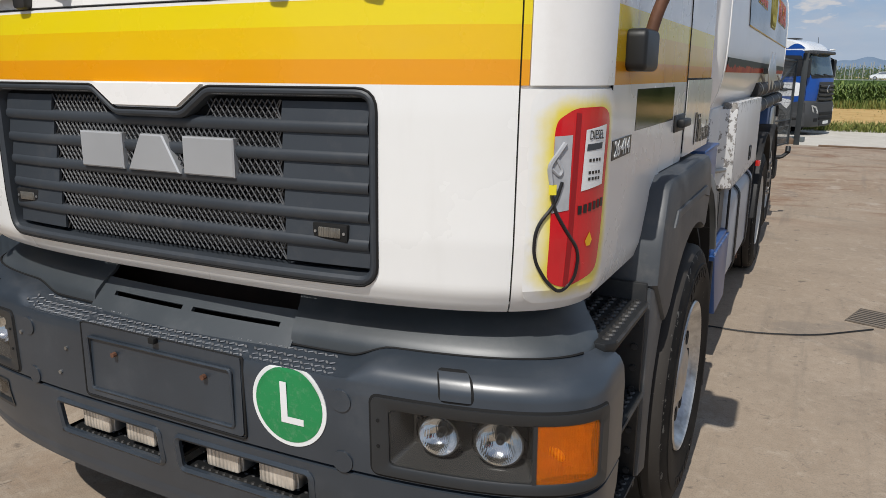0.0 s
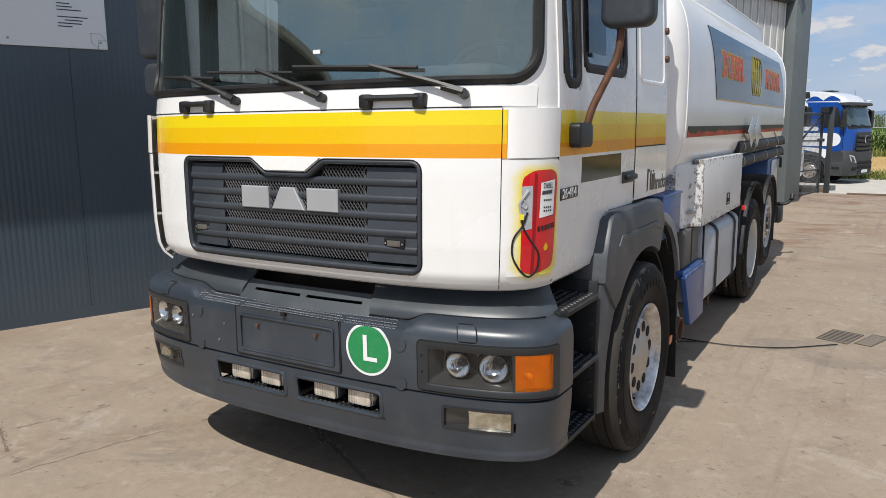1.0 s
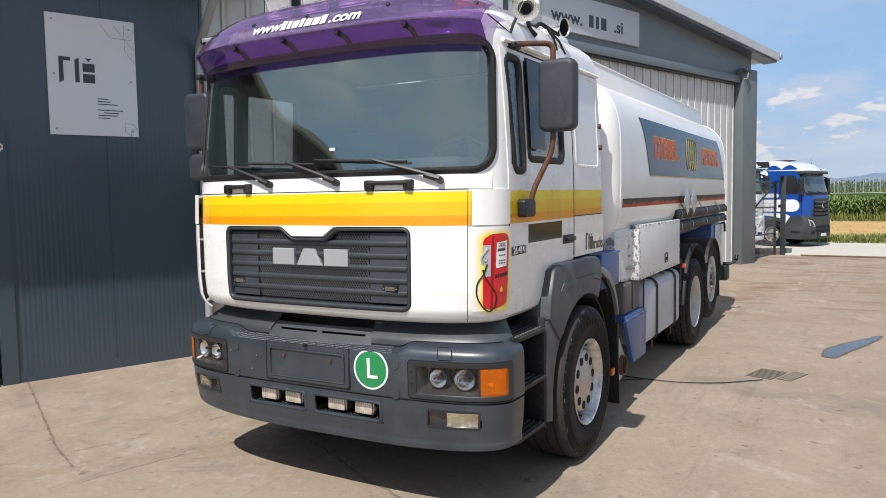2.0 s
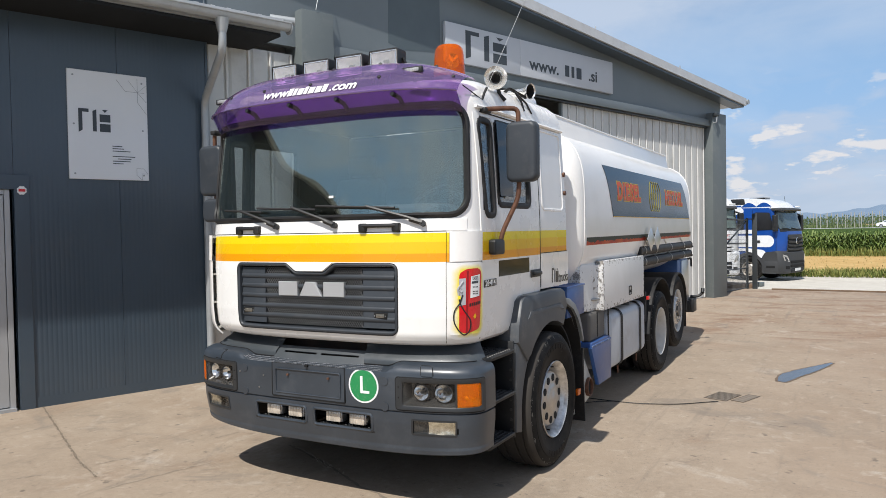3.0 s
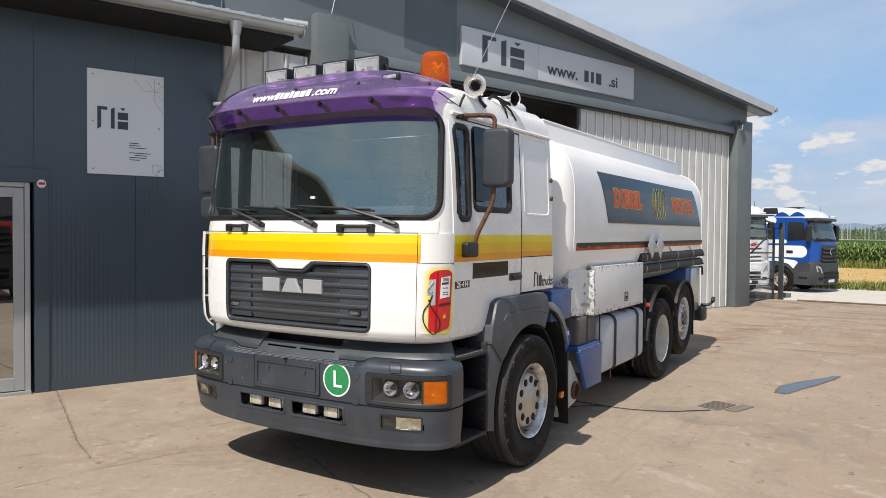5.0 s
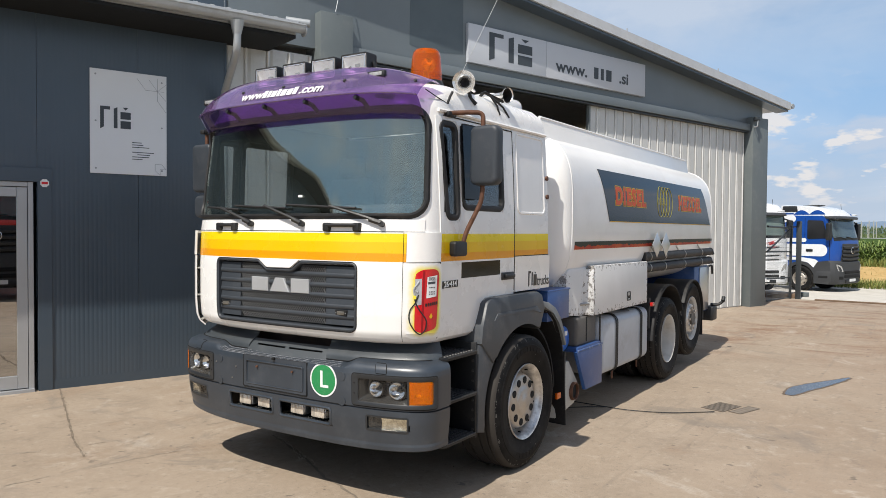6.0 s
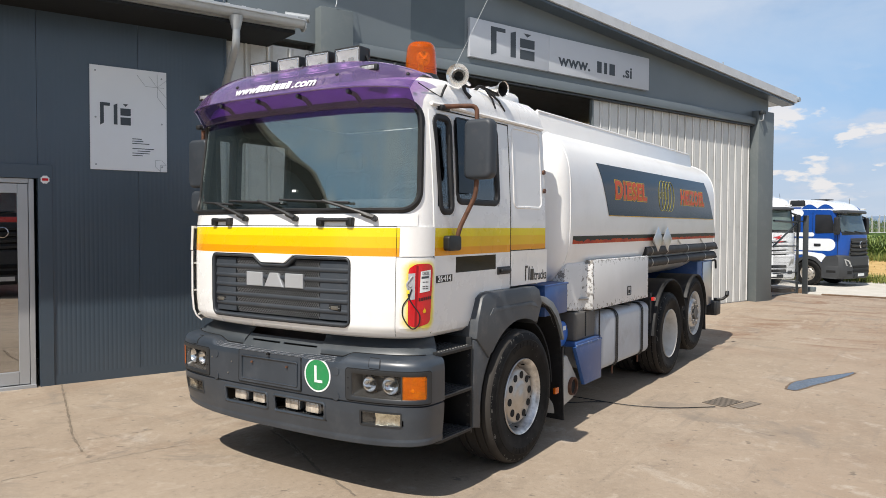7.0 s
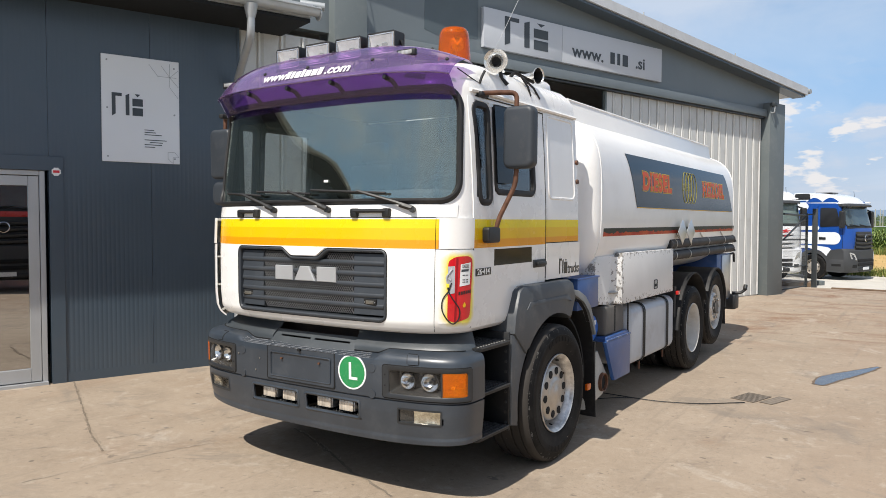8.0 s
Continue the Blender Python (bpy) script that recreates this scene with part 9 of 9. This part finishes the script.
for row in range(5):
    for i in range(330):
        maize(-12 + 0.17 * i + rnd.uniform(-0.05, 0.05), 52.3 + 0.75 * row + 0.02 * i + rnd.uniform(-0.12, 0.12))
for row in range(3):
    for i in range(110):
        maize(36.0 + 0.9 * row, -22 + 0.6 * i + rnd.uniform(-0.2, 0.2))
stuff("maize_field", "leaf", "tall green maize rows at the field's edge", "maize")
part("maize_mass", sheet(bmesh.new(), lambda u, v, l: Vector((u, v, ground_z(u, v) + 1.28 + 0.12 * noise.noise(Vector((u * 0.8, v * 0.8, 0))))), steps(-60, 140, 1.2), [55.0, 56, 58, 62, 72, 92, 120]), "canopy")
tagged(scene.objects["maize_mass"], "green canopy of the maize field", "maize field", kind="structure")

for i in range(9000):
    x, y = rnd.uniform(-6, 22), 30.5 + 3.4 * rnd.random() ** 1.3 + (17.0 * rnd.random() if rnd.random() < 0.15 else 0.0)
    h = rnd.uniform(0.08, 0.26) * (1.2 if y < 33.0 else 0.35)
    b = Vector((x, y, ground_z(x, y)))
    add_leaf(b, b + Vector((rnd.uniform(-0.12, 0.12), rnd.uniform(-0.12, 0.12), h)), rnd.uniform(0.008, 0.018), 0.02)
stuff("dry_grass", "grass", "dry straw-coloured grass at the field's edge", "grass")
for i in range(9000):
    x = rnd.uniform(-6, 22)
    tuft = 0.5 + 0.5 * noise.noise(Vector((x * 0.7, 4.0, 0)))
    y = 29.2 + 2.4 * rnd.random() ** 1.4
    h = rnd.uniform(0.08, 0.30) * (0.6 + tuft)
    b = Vector((x, y, ground_z(x, y)))
    add_leaf(b, b + Vector((rnd.uniform(-0.14, 0.14), rnd.uniform(-0.14, 0.14), h)), rnd.uniform(0.012, 0.028), 0.03)
for i in range(4000):
    x, y = rnd.uniform(-6, 25), rnd.uniform(50.0, 52.2)
    b = Vector((x, y, ground_z(x, y)))
    add_leaf(b, b + Vector((rnd.uniform(-0.2, 0.2), rnd.uniform(-0.2, 0.2), rnd.uniform(0.2, 0.65))), 0.03, 0.05)
stuff("weeds", "weed", "green weeds along the gravel and the maize", "weeds")

# hop garden: climbing plants in rows, thin below and bushy above
for row in range(4):
    for i in range(330):
        x, y = -40 + 0.75 * i + rnd.uniform(-0.2, 0.2), 229 + 6 * row
        top = rnd.uniform(3.0, 4.3)
        for j in range(11):
            z = -0.2 + top * (j + rnd.random()) / 11
            b = Vector((x + rnd.uniform(-0.25, 0.25), y, z))
            add_leaf(b, b + Vector((rnd.uniform(-0.35, 0.35), 0.1, rnd.uniform(0.25, 0.6))), rnd.uniform(0.14, 0.30), 0.05)
stuff("hop_garden", "hop", "green hop plants climbing in far rows", "hop field")

# raised field road with a car on it
road_sec = [(-9.0, -0.2), (-3.0, 0.78), (-2.6, 0.84), (2.6, 0.84), (3.0, 0.78), (9.0, -0.2)]
bm = sheet(bmesh.new(), lambda u, q, l: Vector((u, 157 + road_sec[int(q)][0], road_sec[int(q)][1])), steps(-180, 320, 10), [0, 1, 2, 3, 4, 5])
tagged(part("field_road_bank", bm, "canopy", smooth=0), "low grassy bank of a field road", "bank", kind="structure")
tagged(part("field_road", B(-180, 320, 154.5, 159.5, 0.80, 0.90), "roof", smooth=0), "pale field road beyond the maize", "road", kind="structure")
car = thing("car", "white hatchback on the far field road", "car", m=Matrix.Translation((10.4, 156.5, 0.90)))
body = [(-2.1, 0.28), (-2.12, 0.62), (-1.95, 0.86), (-1.25, 0.98), (-0.55, 1.42), (0.9, 1.46), (1.75, 1.02), (2.05, 0.92), (2.1, 0.30)]
part("body", prism(bmesh.new(), round_poly(body, 0.12, 4), -0.85, 0.85, "y", 0.06), "wwhite", car)
part("window", prism(bmesh.new(), round_poly([(-1.10, 1.0), (-0.50, 1.36), (0.82, 1.39), (1.40, 1.02)], 0.05, 3), -0.862, -0.845, "y"), "doorglass", car)
part("bumper", box(bmesh.new(), -2.14, -1.95, -0.8, 0.8, 0.30, 0.52, 0.04), "wgrey", car)
for x in (-1.32, 1.30):
    w = part("wheel", C((x, -0.86, 0.32), (x, -0.66, 0.32), 0.32, n=20), "tyre", car)
    part("rim", C((x, -0.87, 0.32), (x, -0.85, 0.32), 0.21, n=16), "alu", w)

pole = part("hop_pole", C((0, 0, 0), (0, 0, 1), 0.12, n=6), "pole")
tagged(pole, "pale pole of the distant hop garden", "pole", "hop garden poles")
first = True
for i in range(230):
    x = -25 + 0.85 * i + rnd.uniform(-0.25, 0.25)
    y = 226 + rnd.choice((0, 8, 16))
    mm = Matrix.Translation((x, y, -0.2)) @ Matrix.Diagonal((1, 1, rnd.uniform(4.4, 5.5), 1))
    if first:
        pole.matrix_world, first = mm, False
    else:
        o = new("hop_pole", pole.data)
        o.matrix_world = mm
        tagged(o, pole["label"], "pole", "hop garden poles")
for x, y, h in ((24.0, 190, 9.5), (60.0, 200, 10.0)):
    o = new("power_pole", pole.data)
    o.matrix_world = Matrix.Translation((x, y, -0.2)) @ Matrix.Diagonal((1.6, 1.6, h, 1))
    tagged(o, "tall wooden power pole in the fields", "pole")

for k, (dist, hgt, seed_) in enumerate(((1500, 30, 2.0), (2300, 76, 7.0))):
    def ridge(u, q, l, dist=dist, hgt=hgt, seed_=seed_):
        e = 0.5 + 0.6 * noise.noise(Vector((u * 0.0016, seed_, 0))) + 0.28 * noise.noise(Vector((u * 0.006, seed_, 1))) + 0.10 * noise.noise(Vector((u * 0.025, seed_, 2)))
        return Vector((u, dist + 160 * q, -2 + q * hgt * max(0.12, e)))
    bm = sheet(bmesh.new(), ridge, steps(-1600, 2600, 14), [0.0, 0.5, 0.85, 1.0])
    tagged(part("hills", bm, "hill" if k else "hill_near", smooth=60), "hazy blue hills on the horizon", "hills", kind="structure")
